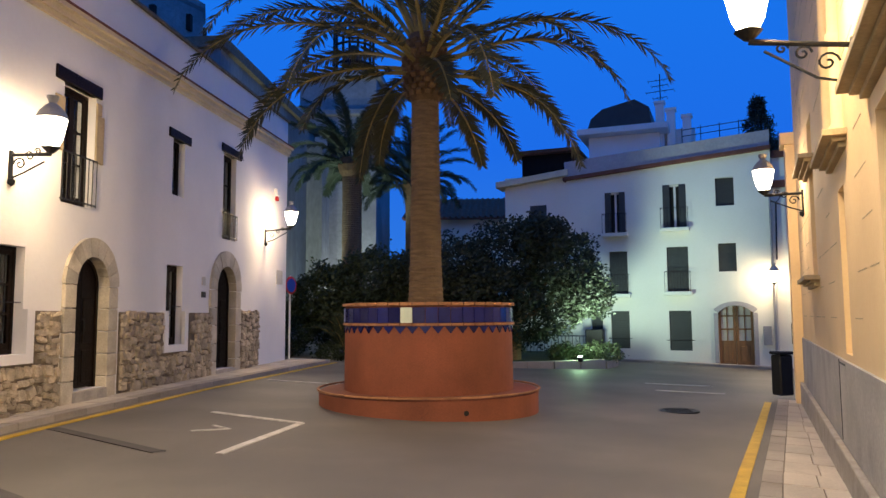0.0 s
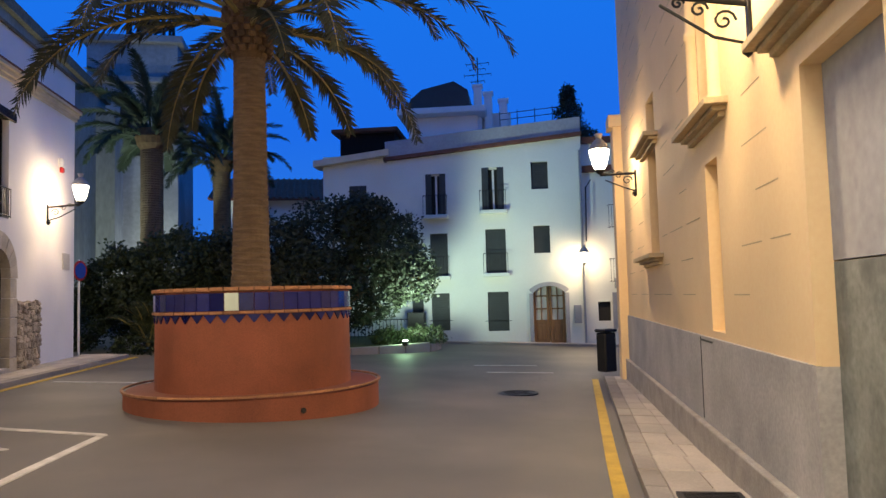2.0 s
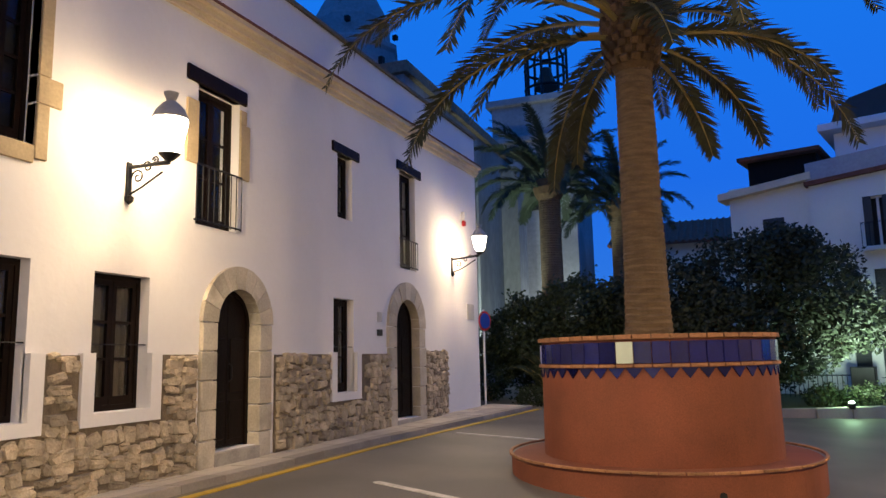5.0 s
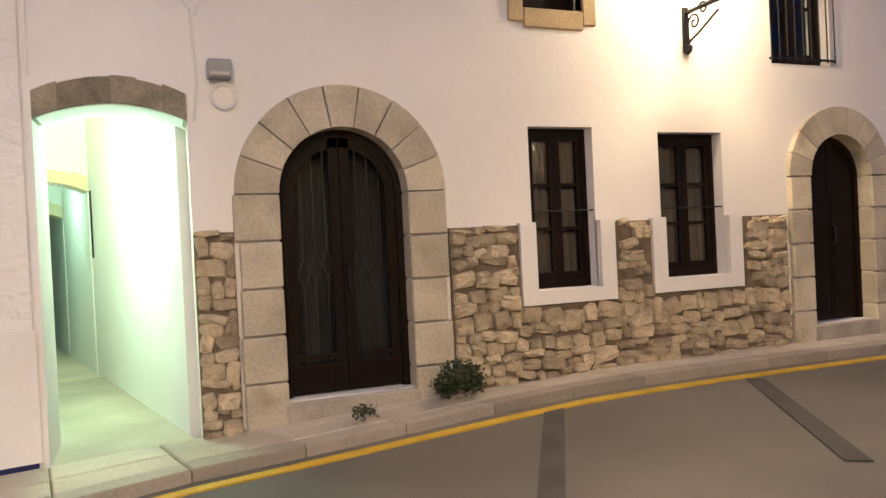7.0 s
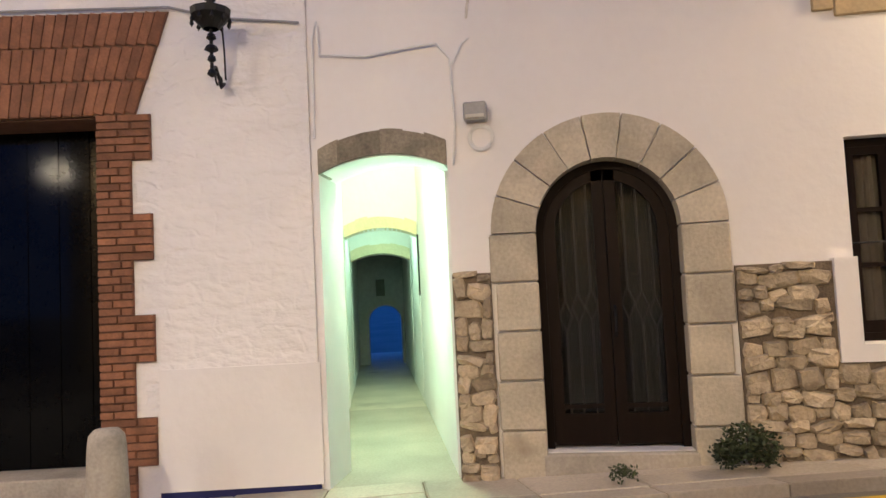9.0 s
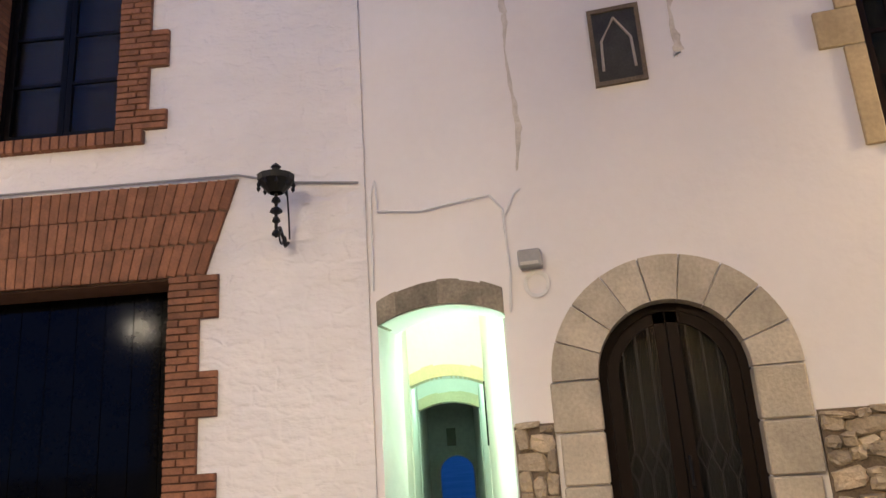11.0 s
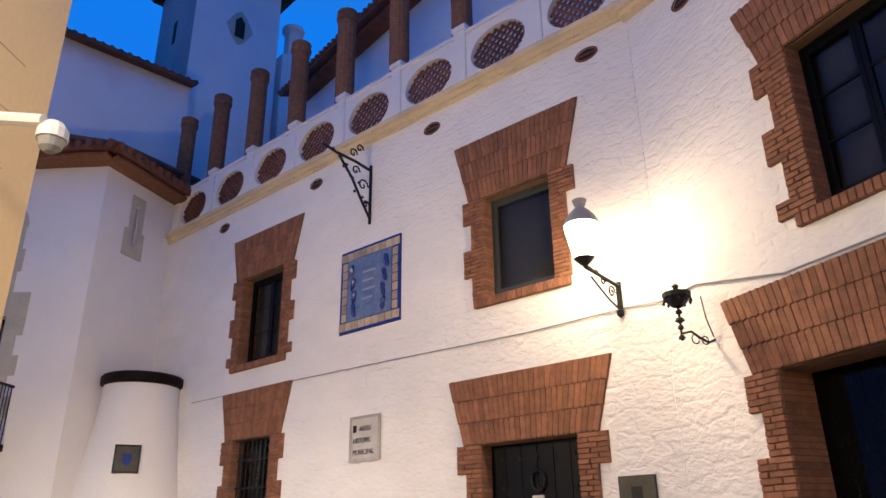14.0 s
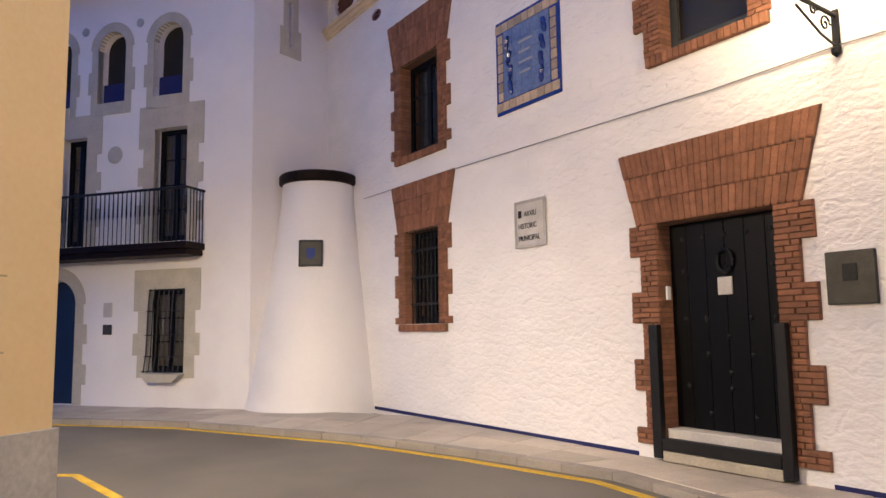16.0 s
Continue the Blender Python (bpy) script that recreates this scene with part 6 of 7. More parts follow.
def ring_tiles(name, r, n, z0, z1, depth, material, parent, pick=None):
    w = 2 * math.pi * r / n
    me_by = {}
    for k in range(n):
        m2 = pick(k) if pick else material
        if m2.name not in me_by:
            b2 = bmesh.new()
            box(b2, -w / 2 + 0.004, w / 2 - 0.004, -depth, 0.01, z0, z1, bevel=0.004)
            me = bpy.data.meshes.new(name)
            b2.to_mesh(me)
            b2.free()
            me.materials.append(m2)
            me_by[m2.name] = me
        a = 2 * math.pi * k / n
        piece(name, me_by[m2.name], parent, pose(r * math.sin(a), -r * math.cos(a), 0, 0, 0, math.degrees(a)))


ring_tiles("blue_tile", 1.462, 46, 1.57, 1.815, 0.018, COBALT, pl, lambda k: WHITETILE if k in (45, 12) else COBALT)
ring_tiles("rim_tile", 1.455, 46, 1.845, 1.895, 0.05, TERRACAP, pl)
ring_tiles("ledge_tile", 1.455, 46, 1.525, 1.562, 0.045, TERRACAP, pl)
ring_tiles("base_cap_tile", 1.90, 44, 0.432, 0.462, 0.03, TERRACAP, pl)
b2 = bmesh.new()
prism(b2, [(-0.098, 1.52), (0.098, 1.52), (0.0, 1.40)], -0.012, 0.01)
tri = bpy.data.meshes.new("triangle_tile")
b2.to_mesh(tri)
b2.free()
tri.materials.append(COBALT)
for k in range(46):
    a = 2 * math.pi * (k + 0.5) / 46
    piece("triangle_tile", tri, pl, pose(1.464 * math.sin(a), -1.464 * math.cos(a), 0, 0, 0, math.degrees(a)))
bm = bmesh.new()
lathe(bm, [(0, 0), (0.04, 0), (0.04, 0.01), (0, 0.01)], 12)
dp = part("drain_hole", bm, SHADEBLACK, pl)
dp.matrix_basis = pose(0.75, -1.765, 0.22, 90, 0, 23)


def frond_mesh(length, droop, lift, seed, dense=84, leaf=0.46, wide=0.055):
    """One feathered palm leaf: a tapered arching stem and two rows of leaflets."""
    rng = random.Random(seed)
    stem, blades = bmesh.new(), bmesh.new()
    pts = []
    n = 16
    x = z = 0.0
    ang = lift
    for k in range(n + 1):
        pts.append(Vector((x, 0, z)))
        x += length / n * math.cos(ang)
        z += length / n * math.sin(ang)
        ang -= droop / n * (0.5 + k / n)
    tube(stem, pts, [0.045 * (1 - 0.9 * k / n) for k in range(n + 1)], 5)
    for k in range(dense):
        t = 0.14 + 0.86 * k / dense
        f = t * n
        i = min(n - 1, int(f))
        p = pts[i].lerp(pts[i + 1], f - i)
        d = (pts[i + 1] - pts[i]).normalized()
        up = Vector((-d.z, 0, d.x))
        ln = leaf * math.sin(math.pi * (0.12 + 0.83 * t)) ** 0.6 * rng.uniform(0.85, 1.1)
        for s in (-1, 1):
            out = (d * 0.75 + Vector((0, s, 0)) * 0.75 + up * rng.uniform(-0.25, 0.35)).normalized()
            tip = p + out * ln + Vector((0, 0, -0.10 * ln))
            mid = p + out * ln * 0.5
            w = d * wide * 0.5
            a, b, c, e2, g = blades.verts.new(p - w * 0.5), blades.verts.new(p + w * 0.5), blades.verts.new(mid + w), blades.verts.new(tip), blades.verts.new(mid - w)
            blades.faces.new((a, b, c, e2, g))
    sm, bl = bpy.data.meshes.new("stem"), bpy.data.meshes.new("leaflets")
    stem.to_mesh(sm), blades.to_mesh(bl)
    stem.free(), blades.free()
    return sm, bl


def palm(name, x, y, z0, h, r0, r1, n_fr, length, label, mats, boots=True, leaf=0.42, seed=1):
    root = thing(name, pose(x, y, z0), label, "palm tree", "palm trees")
    rng = random.Random(seed)
    bm = bmesh.new()
    prof = []
    z = 0.0
    while z < h:
        t = z / h
        r = r0 + (r1 - r0) * min(1, t * 1.15) + 0.05 * math.exp(-z * 2.5)
        prof += [(r, z), (r * 1.035, z + 0.055), (r * 0.985, z + 0.085)]
        z += 0.09
    lathe(bm, prof + [(0.0, z)], 22)
    for v in bm.verts:
        q = noise.noise(Vector((v.co.x * 5, v.co.y * 5, v.co.z * 3))) * 0.03
        v.co.x *= 1 + q
        v.co.y *= 1 + q
        v.co.z += 0.03 * noise.noise(Vector((v.co.x * 3, v.co.y * 3, v.co.z)))
    part("trunk", bm, mats[0], root)
    bh = 1.15 if boots else 0.7
    bm = bmesh.new()
    lathe(bm, [(r1, h - 0.1), (r1 * 1.35, h + 0.12), (r1 * 1.55, h + bh * 0.55), (r1 * 1.25, h + bh), (0.0, h + bh + 0.1)], 18)
    part("crown_base", bm, BOOT, root)
    if boots:
        b2 = bmesh.new()
        box(b2, -0.055, 0.055, -0.05, 0.12, -0.05, 0.05, bevel=0.012)
        me = bpy.data.meshes.new("cut_boot")
        b2.to_mesh(me)
        b2.free()
        me.materials.append(BOOT)
        for row in range(10):
            for k in range(14):
                a = 2 * math.pi * (k + 0.5 * (row % 2)) / 14
                rr = r1 * (1.3 + 0.22 * math.sin(math.pi * row / 10))
                piece("cut_boot", me, root, pose(rr * math.cos(a), rr * math.sin(a), h + 0.05 + row * 0.105, rng.uniform(20, 40), 0, math.degrees(a) + 90))
    kinds = []
    for q, (dr_, lf_) in enumerate(((0.9, 1.25), (1.25, 1.0), (1.6, 0.8), (1.8, 0.55), (1.7, 0.25), (1.3, -0.1))):
        sm, bl = frond_mesh(length * (1.0 if q < 4 else 0.85 if q < 5 else 0.55), dr_, lf_, seed * 10 + q, leaf=leaf)
        sm.materials.append(mats[2])
        bl.materials.append(mats[1])
        kinds.append((sm, bl))
    for k in range(n_fr):
        q = min(5, int(6 * (k + 0.5) / n_fr * (0.98 if boots else 0.85)))
        a = k * 137.5 + rng.uniform(-12, 12)
        rr = 0.14 + 0.035 * q
        m2 = pose(rr * math.cos(radians(a)), rr * math.sin(radians(a)), h + bh * (1.0 - 0.13 * q), rng.uniform(-10, 10), rng.uniform(-6, 6), a)
        fo = piece("frond", kinds[q][1], root, m2)
        piece("frond_stem", kinds[q][0], fo, Matrix())
    return root


palm("palm_tree", -4.33, 15.2, 1.58, 3.95, 0.285, 0.245, 38, 4.7, "tall date palm growing from the round planter", (BARK, FROND, FRONDSTEM), seed=3)
palm("palm_tree", -9.3, 32.2, -0.1, 7.6, 0.42, 0.40, 36, 3.3, "dark date palm in the garden before the church", (BARK, FRONDFAR, FRONDFAR), boots=False, leaf=0.5, seed=5)
palm("palm_tree", -7.2, 36.0, -0.1, 7.4, 0.36, 0.36, 32, 3.1, "slimmer dark date palm in the garden", (BARK, FRONDFAR, FRONDFAR), boots=False, leaf=0.5, seed=7)


def leafy(name, x, y, z0, blobs, count, size, label, category, material, trunk=None, seed=1):
    """A trunk with limbs and a crown of many small leaf clumps set in uneven lobes."""
    root = thing(name, pose(x, y, z0), label, category)
    rng = random.Random(seed)
    if trunk:
        bm = bmesh.new()
        h, r = trunk
        tube(bm, [(0, 0, -0.1), (0.08, 0, h * 0.5), (0, 0.05, h)], [r * 1.3, r, r * 0.8], 9)
        for cx, cy, cz, rx, rz in blobs:
            tube(bm, [(0, 0.05, h * 0.8), (cx * 0.5, cy * 0.5, (h + cz) / 2), (cx, cy, cz)], [r * 0.6, r * 0.35, r * 0.12], 6)
        part("trunk", bm, BARK, root)
    verts, faces = [], []
    for i in range(count):
        cx, cy, cz, rx, rz = blobs[i % len(blobs)]
        v = Vector((rng.gauss(0, 1), rng.gauss(0, 1), rng.gauss(0, 1))).normalized() * rng.uniform(0.62, 1.0) ** 0.5
        nn = 0.82 + 0.42 * noise.noise(v * 2.3 + Vector((i % len(blobs), 0, 0)))
        p = Vector((cx + v.x * rx * nn, cy + v.y * rx * nn, cz + v.z * rz * nn))
        if z0 + p.z < z0 + 0.02:
            continue
        for _ in range(3):
            d = Vector((rng.gauss(0, 1), rng.gauss(0, 1), rng.gauss(0, 0.7))).normalized()
            s = d.cross(Vector((rng.gauss(0, 1), rng.gauss(0, 1), rng.gauss(0, 1)))).normalized()
            ln, w = size * rng.uniform(0.7, 1.4), size * 0.32
            o = p + Vector((rng.uniform(-1, 1), rng.uniform(-1, 1), rng.uniform(-1, 1))) * size
            b = len(verts)
            verts += [o, o + d * ln * 0.5 + s * w, o + d * ln, o + d * ln * 0.5 - s * w]
            faces.append((b, b + 1, b + 2, b + 3))
    me = bpy.data.meshes.new("crown")
    me.from_pydata([tuple(v) for v in verts], [], faces)
    me.materials.append(material)
    ob = new("crown", me)
    ob.parent = root
    return root


# ---- garden behind the square ----
bm = bmesh.new()
GARDEN = [(-9.3, 25.2), (-7, 25.0), (-4, 24.9), (-1.5, 25.6), (0.2, 26.6), (0.8, 28.2), (0.2, 31.5), (-8, 44), (-14, 44), (-14, 25.4)]
flat(bm, GARDEN, -0.6, 0.12)
tagged(link("garden_bed", bm, GRASS), "dark planted garden bed behind the square", "garden", kind="structure")
ks = thing("garden_kerb", Matrix(), "low pale stone kerb round the garden", "kerb", kind="structure")
for (ax, ay), (bx, by) in zip(GARDEN[:6], GARDEN[1:7]):
    n = max(1, round(math.hypot(bx - ax, by - ay) / 0.8))
    for k in range(n):
        p, q = Vector((ax, ay)).lerp(Vector((bx, by)), k / n), Vector((ax, ay)).lerp(Vector((bx, by)), (k + 1) / n)
        b2 = bmesh.new()
        box(b2, 0.006, (q - p).length - 0.006, -0.12, 0.12, -0.3, 0.17 if ax < 0 else 0.1, bevel=0.015)
        ob = part("kerb_stone", b2, KERB, ks)
        ob.matrix_basis = pose(p.x, p.y, 0, 0, 0, math.degrees(math.atan2(q.y - p.y, q.x - p.x)))
leafy("carob_tree", -2.7, 27.2, -0.1, [(-1.9, 0, 3.2, 1.7, 1.3), (0, 0, 3.7, 1.9, 1.5), (1.7, 0, 3.3, 1.5, 1.4), (2.3, 0.3, 2.4, 1.2, 1.0), (-0.6, -0.4, 2.5, 1.9, 1.1), (-2.6, 0.2, 2.3, 1.3, 1.2), (1.0, 0, 4.3, 1.2, 0.9), (-3.3, 0.5, 3.0, 1.3, 1.2), (0.3, 0.3, 1.5, 1.9, 1.0), (-2.4, 0.6, 1.2, 1.4, 1.1)], 17000, 0.13, "broad dark evergreen tree with a spreading crown", "tree", LEAF, (1.7, 0.2), 11)
leafy("shrub", -8.3, 27.4, 0.1, [(-0.9, 0, 2.2, 1.3, 1.3), (0.8, 0, 2.6, 1.4, 1.5), (0.0, 0.3, 1.4, 1.8, 1.3), (1.6, 0.5, 1.6, 1.2, 1.4)], 9000, 0.13, "tall dark garden shrub", "shrub", HEDGE, (1.0, 0.14), 12)
leafy("shrub", -5.2, 28.4, 0.1, [(-0.9, 0, 1.7, 1.3, 1.4), (0.8, 0, 1.9, 1.4, 1.4), (0.0, 0.3, 1.1, 1.8, 1.0)], 7000, 0.13, "dark rounded garden shrub", "shrub", LEAF, (0.8, 0.12), 13)
leafy("shrub", -10.2, 26.6, 0.1, [(0, 0, 0.9, 0.9, 0.9), (-0.6, 0.3, 1.6, 0.9, 0.8)], 1900, 0.10, "green hedge shrub beside the white house", "shrub", HEDGE, (0.6, 0.08), 14)
leafy("shrub", -0.2, 27.3, -0.1, [(0, 0, 0.35, 0.8, 0.4), (-0.8, -0.2, 0.4, 0.6, 0.45), (0.6, 0.6, 0.4, 0.7, 0.4)], 1500, 0.09, "low clipped shrub lit by a garden spotlight", "shrub", HEDGE, None, 15)
leafy("shrub", -6.6, 26.0, 0.1, [(0, 0, 0.3, 1.4, 0.35), (1.6, -0.2, 0.3, 1.2, 0.35), (-1.6, 0, 0.35, 1.2, 0.35)], 2000, 0.09, "low ground-cover shrub at the garden edge", "shrub", HEDGE, None, 16)
leafy("wall_weed", -9.15, 8.55, 0.30, [(0, 0, 0.16, 0.17, 0.17), (0.0, 0.12, 0.12, 0.12, 0.14), (0.05, -0.12, 0.1, 0.1, 0.1)], 420, 0.035, "small green weed growing at the foot of a wall", "plant", HEDGE, None, 17)
leafy("wall_weed", -9.0, 7.7, 0.26, [(0, 0, 0.03, 0.09, 0.05)], 90, 0.03, "tiny green weed on the pavement", "plant", HEDGE, None, 18)
fp = thing("fan_palm", pose(-8.1, 25.8, 0.1), "small bushy fan palm in the garden", "palm")
fm = frond_mesh(1.5, 1.2, 1.1, 91, dense=24, leaf=0.4)
fm[0].materials.append(FRONDSTEM), fm[1].materials.append(HEDGE)
for k in range(16):
    fo = piece("frond", fm[1], fp, pose(0, 0, 0.3, random.uniform(-15, 15), random.uniform(-35, 10), k * 137.5))
    piece("frond_stem", fm[0], fo, Matrix())
ns = thing("no_parking_sign", pose(-9.50, 24.2, 0.1), "round blue and red no-parking sign on a pole", "road sign")
bm = bmesh.new()
tube(bm, [(0, 0, 0), (0, 0, 2.75)], 0.03, 8)
part("pole", bm, WHITEMETAL, ns)
for r, m_, o in ((0.27, SIGNRED, 0.03), (0.21, SIGNBLUE, 0.045)):
    bm = bmesh.new()
    lathe(bm, [(0, 0), (r, 0), (r, 0.012), (0, 0.014)], 28)
    ob = part("disc", bm, m_, ns)
    ob.matrix_basis = pose(o * 0.94, -o * 0.34, 2.45, 90, 0, 70)
fe = thing("iron_fence", at(FF, 0, -1.6, -0.35), "low black iron garden fence", "fence")
bm = bmesh.new()
for z in (0.25, 1.15):
    tube(bm, [(-12.6, 0, z), (-8.6, 0, z)], 0.02, 6)
part("rail", bm, IRON, fe)
for k in range(30):
    bm = bmesh.new()
    tube(bm, [(-12.6 + 4.0 * k / 29, 0, 0), (-12.6 + 4.0 * k / 29, 0, 1.3 if k % 5 == 0 else 1.18)], 0.012, 5)
    part("picket", bm, IRON, fe)
tagged(link("service_cabinet", boxes((-8.6, -7.95, -1.9, -1.4, -0.5, 1.05), bevel=0.02), IRON, FF), "dark green service cabinet beside the fence", "cabinet")

# ---- four-storey house across the square ----
Fw = [(-8.04, -7.24, 4.86, 6.51), (-5.79, -4.92, 4.97, 6.67), (-3.84, -3.18, 5.73, 6.82), (-7.92, -7.21, 2.43, 4.12), (-5.71, -4.91, 2.49, 4.22), (-3.82, -3.18, 3.21, 4.29), (-7.91, -7.19, 0.27, 1.74), (-5.69, -4.87, 0.21, 1.74), (-8.69, -8.23, -0.3, 1.71)]
FD = (-3.92, -2.68, -0.3, 1.92)
wall_with_holes("wall_far_house", FF, -9.6, -1.87, -1.0, 7.8, 0.5, FACADE, [(*w, 0) for w in Fw] + [(*FD, 0.28)], "pale plastered front of a four-storey house", zt=(7.12, 7.78))
tagged(link("far_house_body", boxes((-9.6, -1.87, 0.9, 9, -1, 7.2)), FACADE, FF), "pale body of the four-storey house", "house", kind="structure")
tagged(link("wall_far_house_sides", boxes((-9.6, -9.3, 0.5, 0.9, -1, 7.1), (-2.17, -1.87, 0.5, 0.9, -1, 7.6)), FACADE, FF), "pale side edges of the four-storey house", "wall", kind="structure")
bm = bmesh.new()
prism(bm, [(-9.7, 7.10), (-1.85, 7.76), (-1.85, 7.90), (-9.7, 7.24)], -0.22, 0.4)
tagged(link("trim_far_cornice", bm, ROOFTILE, FF), "thin terracotta cornice on a pale house", "cornice", kind="structure")
bm = bmesh.new()
prism(bm, [(-9.65, 7.25), (-1.87, 7.91), (-1.87, 8.52), (-9.65, 7.90)], -0.05, 0.25)
tagged(link("parapet_far", bm, GREYTONE, FF), "stained grey parapet of a pale house", "parapet", kind="structure")
for k, w in enumerate(Fw):
    r = thing("far_window", at(FF, 0, 0.14, 0), "dark window with closed roller blind" if k not in (0, 1) else "dark window with opened shutters", "window", "far house windows", "structure")
    x0, x1, z0, z1 = w
    if k in (0, 1):
        q = (x1 - x0) * 0.30
        part("shutter", boxes((x0, x0 + q, -0.16, -0.10, z0, z1), bevel=0.006), DARKBLIND, r)
        part("shutter", boxes((x1 - q, x1, -0.16, -0.10, z0, z1), bevel=0.006), DARKBLIND, r)
        part("window_frame", boxes(((x0 + x1) / 2 - 0.03, (x0 + x1) / 2 + 0.05, 0.0, 0.05, z0, z1), (x0, x1, 0.0, 0.05, z1 - 0.06, z1)), WHITEMETAL, r)
        # no glass: a near-black sheet gives the dark of the room
        part("pane", boxes((x0, x1, 0.06, 0.07, z0, z1)), SHADEBLACK, r)
    else:
        n = max(8, int((z1 - z0) / 0.09))
        part("blind", boxes(*[(x0, x1, 0.0, 0.035, z0 + (z1 - z0) * q / n, z0 + (z1 - z0) * (q + 0.9) / n) for q in range(n)]), DARKBLIND, r)
        # near-black sheet darkens the gaps between the slats
        part("blind_back", boxes((x0, x1, 0.036, 0.05, z0, z1)), SHADEBLACK, r)
    if k in (0, 1, 3, 4):
        part("balcony_slab", boxes((x0 - 0.12, x1 + 0.1, -0.5, -0.14, z0 - 0.16, z0 - 0.02), bevel=0.015), FACADE, r)
        bm = bmesh.new()
        tube(bm, [(x0 - 0.08, -0.14, z0 + 0.75), (x0 - 0.08, -0.46, z0 + 0.75), (x1 + 0.06, -0.46, z0 + 0.75), (x1 + 0.06, -0.14, z0 + 0.75)], 0.014, 5)
        nb = 9
        for q in range(nb):
            x = x0 - 0.08 + (x1 - x0 + 0.14) * q / (nb - 1)
            tube(bm, [(x, -0.46, z0 - 0.02), (x, -0.46, z0 + 0.75)], 0.009, 4)
        part("balcony_rail", bm, IRON, r)
    elif k in (6, 7):
        bm = bmesh.new()
        tube(bm, [(x0 - 0.1, -0.2, z0 + 0.4), (x1 + 0.1, -0.2, z0 + 0.4)], 0.012, 4)
        part("bar", bm, IRON, r)
fd = thing("door_7", at(FF, 0, 0.2, 0), "arched varnished double door with glazed upper panes", "door", kind="structure")
for k in range(2):
    a, b = FD[0] + 0.62 * k + 0.01, FD[0] + 0.62 * (k + 1) - 0.01
    lf = part("door_leaf", boxes((a, a + 0.09, 0, 0.06, -0.3, 1.9), (b - 0.09, b, 0, 0.06, -0.3, 1.9), (a + 0.09, b - 0.09, 0.01, 0.05, -0.3, 0.5), (a + 0.09, b - 0.09, 0, 0.06, 0.5, 0.6), (a + 0.09, b - 0.09, 0, 0.06, 1.0, 1.06), (a + 0.09, b - 0.09, 0, 0.06, 1.5, 1.56), ((a + b) / 2 - 0.02, (a + b) / 2 + 0.02, 0, 0.06, 0.6, 1.9)), OAK, fd)
    part("panel", boxes((a + 0.13, b - 0.13, -0.02, 0.01, -0.18, 0.4), bevel=0.015), OAK, lf)
    part("pane", boxes((a + 0.09, b - 0.09, 0.07, 0.075, 0.6, 1.9)), MARBLE, lf, "pale curtained pane")
bm = bmesh.new()
hw_, cx_ = 0.62, -3.30
for k, ((xa, za), (xb, zb)) in enumerate(zip(arc(hw_, 0.28), arc(hw_, 0.28)[1:])):
    prism(bm, [(cx_ + xa, 1.64 + za), (cx_ + xb, 1.64 + zb), (cx_ + xb * 1.25, 1.64 + zb * 1.05 + 0.14), (cx_ + xa * 1.25, 1.64 + za * 1.05 + 0.14)], -0.03, 0.1)
box(bm, -4.07, -3.922, -0.03, 0.1, -0.5, 1.64)
box(bm, -2.678, -2.53, -0.03, 0.1, -0.5, 1.64)
tagged(link("trim_door", bm, GREYTONE, FF), "grey stone frame round an arched door", "trim", kind="structure")
tagged(link("letter_boxes", boxes((-2.36, -2.08, -0.1, 0.0, 0.45, 1.15), bevel=0.01), GREYPLASTIC, FF), "grey letter boxes beside the door", "letter box")
cable("drain_pipe", FF, [(-1.95, -0.06, 7.2), (-1.95, -0.06, -0.5)], 0.045, GREYPLASTIC, "grey drain pipe down a house corner")
cable("drain_pipe", FF, [(-1.55, -0.06, 6.0), (-1.75, -0.08, 5.7), (-1.8, -0.08, 3.6)], 0.03, IRON, "dark cable down a house corner")
# left wing and roof terrace
tagged(link("wing_body", boxes((-12.3, -9.62, 0.25, 8, -1, 7.45)), FACADE, FF), "pale lower wing of the far house", "house", kind="structure")
bm = bmesh.new()
prism(bm, [(-12.6, 7.0), (-9.5, 7.35), (-9.5, 7.6), (-12.6, 7.25)], -0.15, 0.9)
tagged(link("trim_wing_cornice", bm, CREAM, FF), "cream cornice of the lower wing", "cornice", kind="structure")
wg = thing("wing_window", at(FF, 0, 0.2, 0), "small dark window in the lower wing", "window", kind="structure")
part("window_frame", boxes((-11.2, -10.5, 0.0, 0.045, 5.3, 6.2)), DARKBLIND, wg)
part("sill", boxes((-11.3, -10.4, -0.2, 0.045, 5.1, 5.28)), WHITEMETAL, wg)
ph = thing("penthouse", at(FF, 0, 2.0, 0), "roof terrace rooms with a dark awning and chimneys", "penthouse", kind="structure")
part("red_room", boxes((-12.0, -9.6, 0, 4, 7.4, 8.75)), WOODDARK, ph)
part("red_roof", boxes((-12.3, -9.4, -0.4, 4.2, 8.76, 8.92), bevel=0.02), ROOFTILE, ph, "rust-red roof edge")
part("white_room", boxes((-9.0, -6.0, 0.2, 5, 7.4, 9.35)), STUCCO, ph)
part("room_slab", boxes((-9.4, -5.6, -0.5, 5, 9.36, 9.62), bevel=0.02), WHITEMETAL, ph, "pale roof slab")
bm = bmesh.new()
prism(bm, [(-9.1, 9.63), (-6.3, 9.63), (-6.4, 10.5), (-7.0, 10.9), (-8.4, 10.6), (-8.9, 10.2)], 0.2, 3)
part("dark_awning", bm, DARKBLIND, ph)
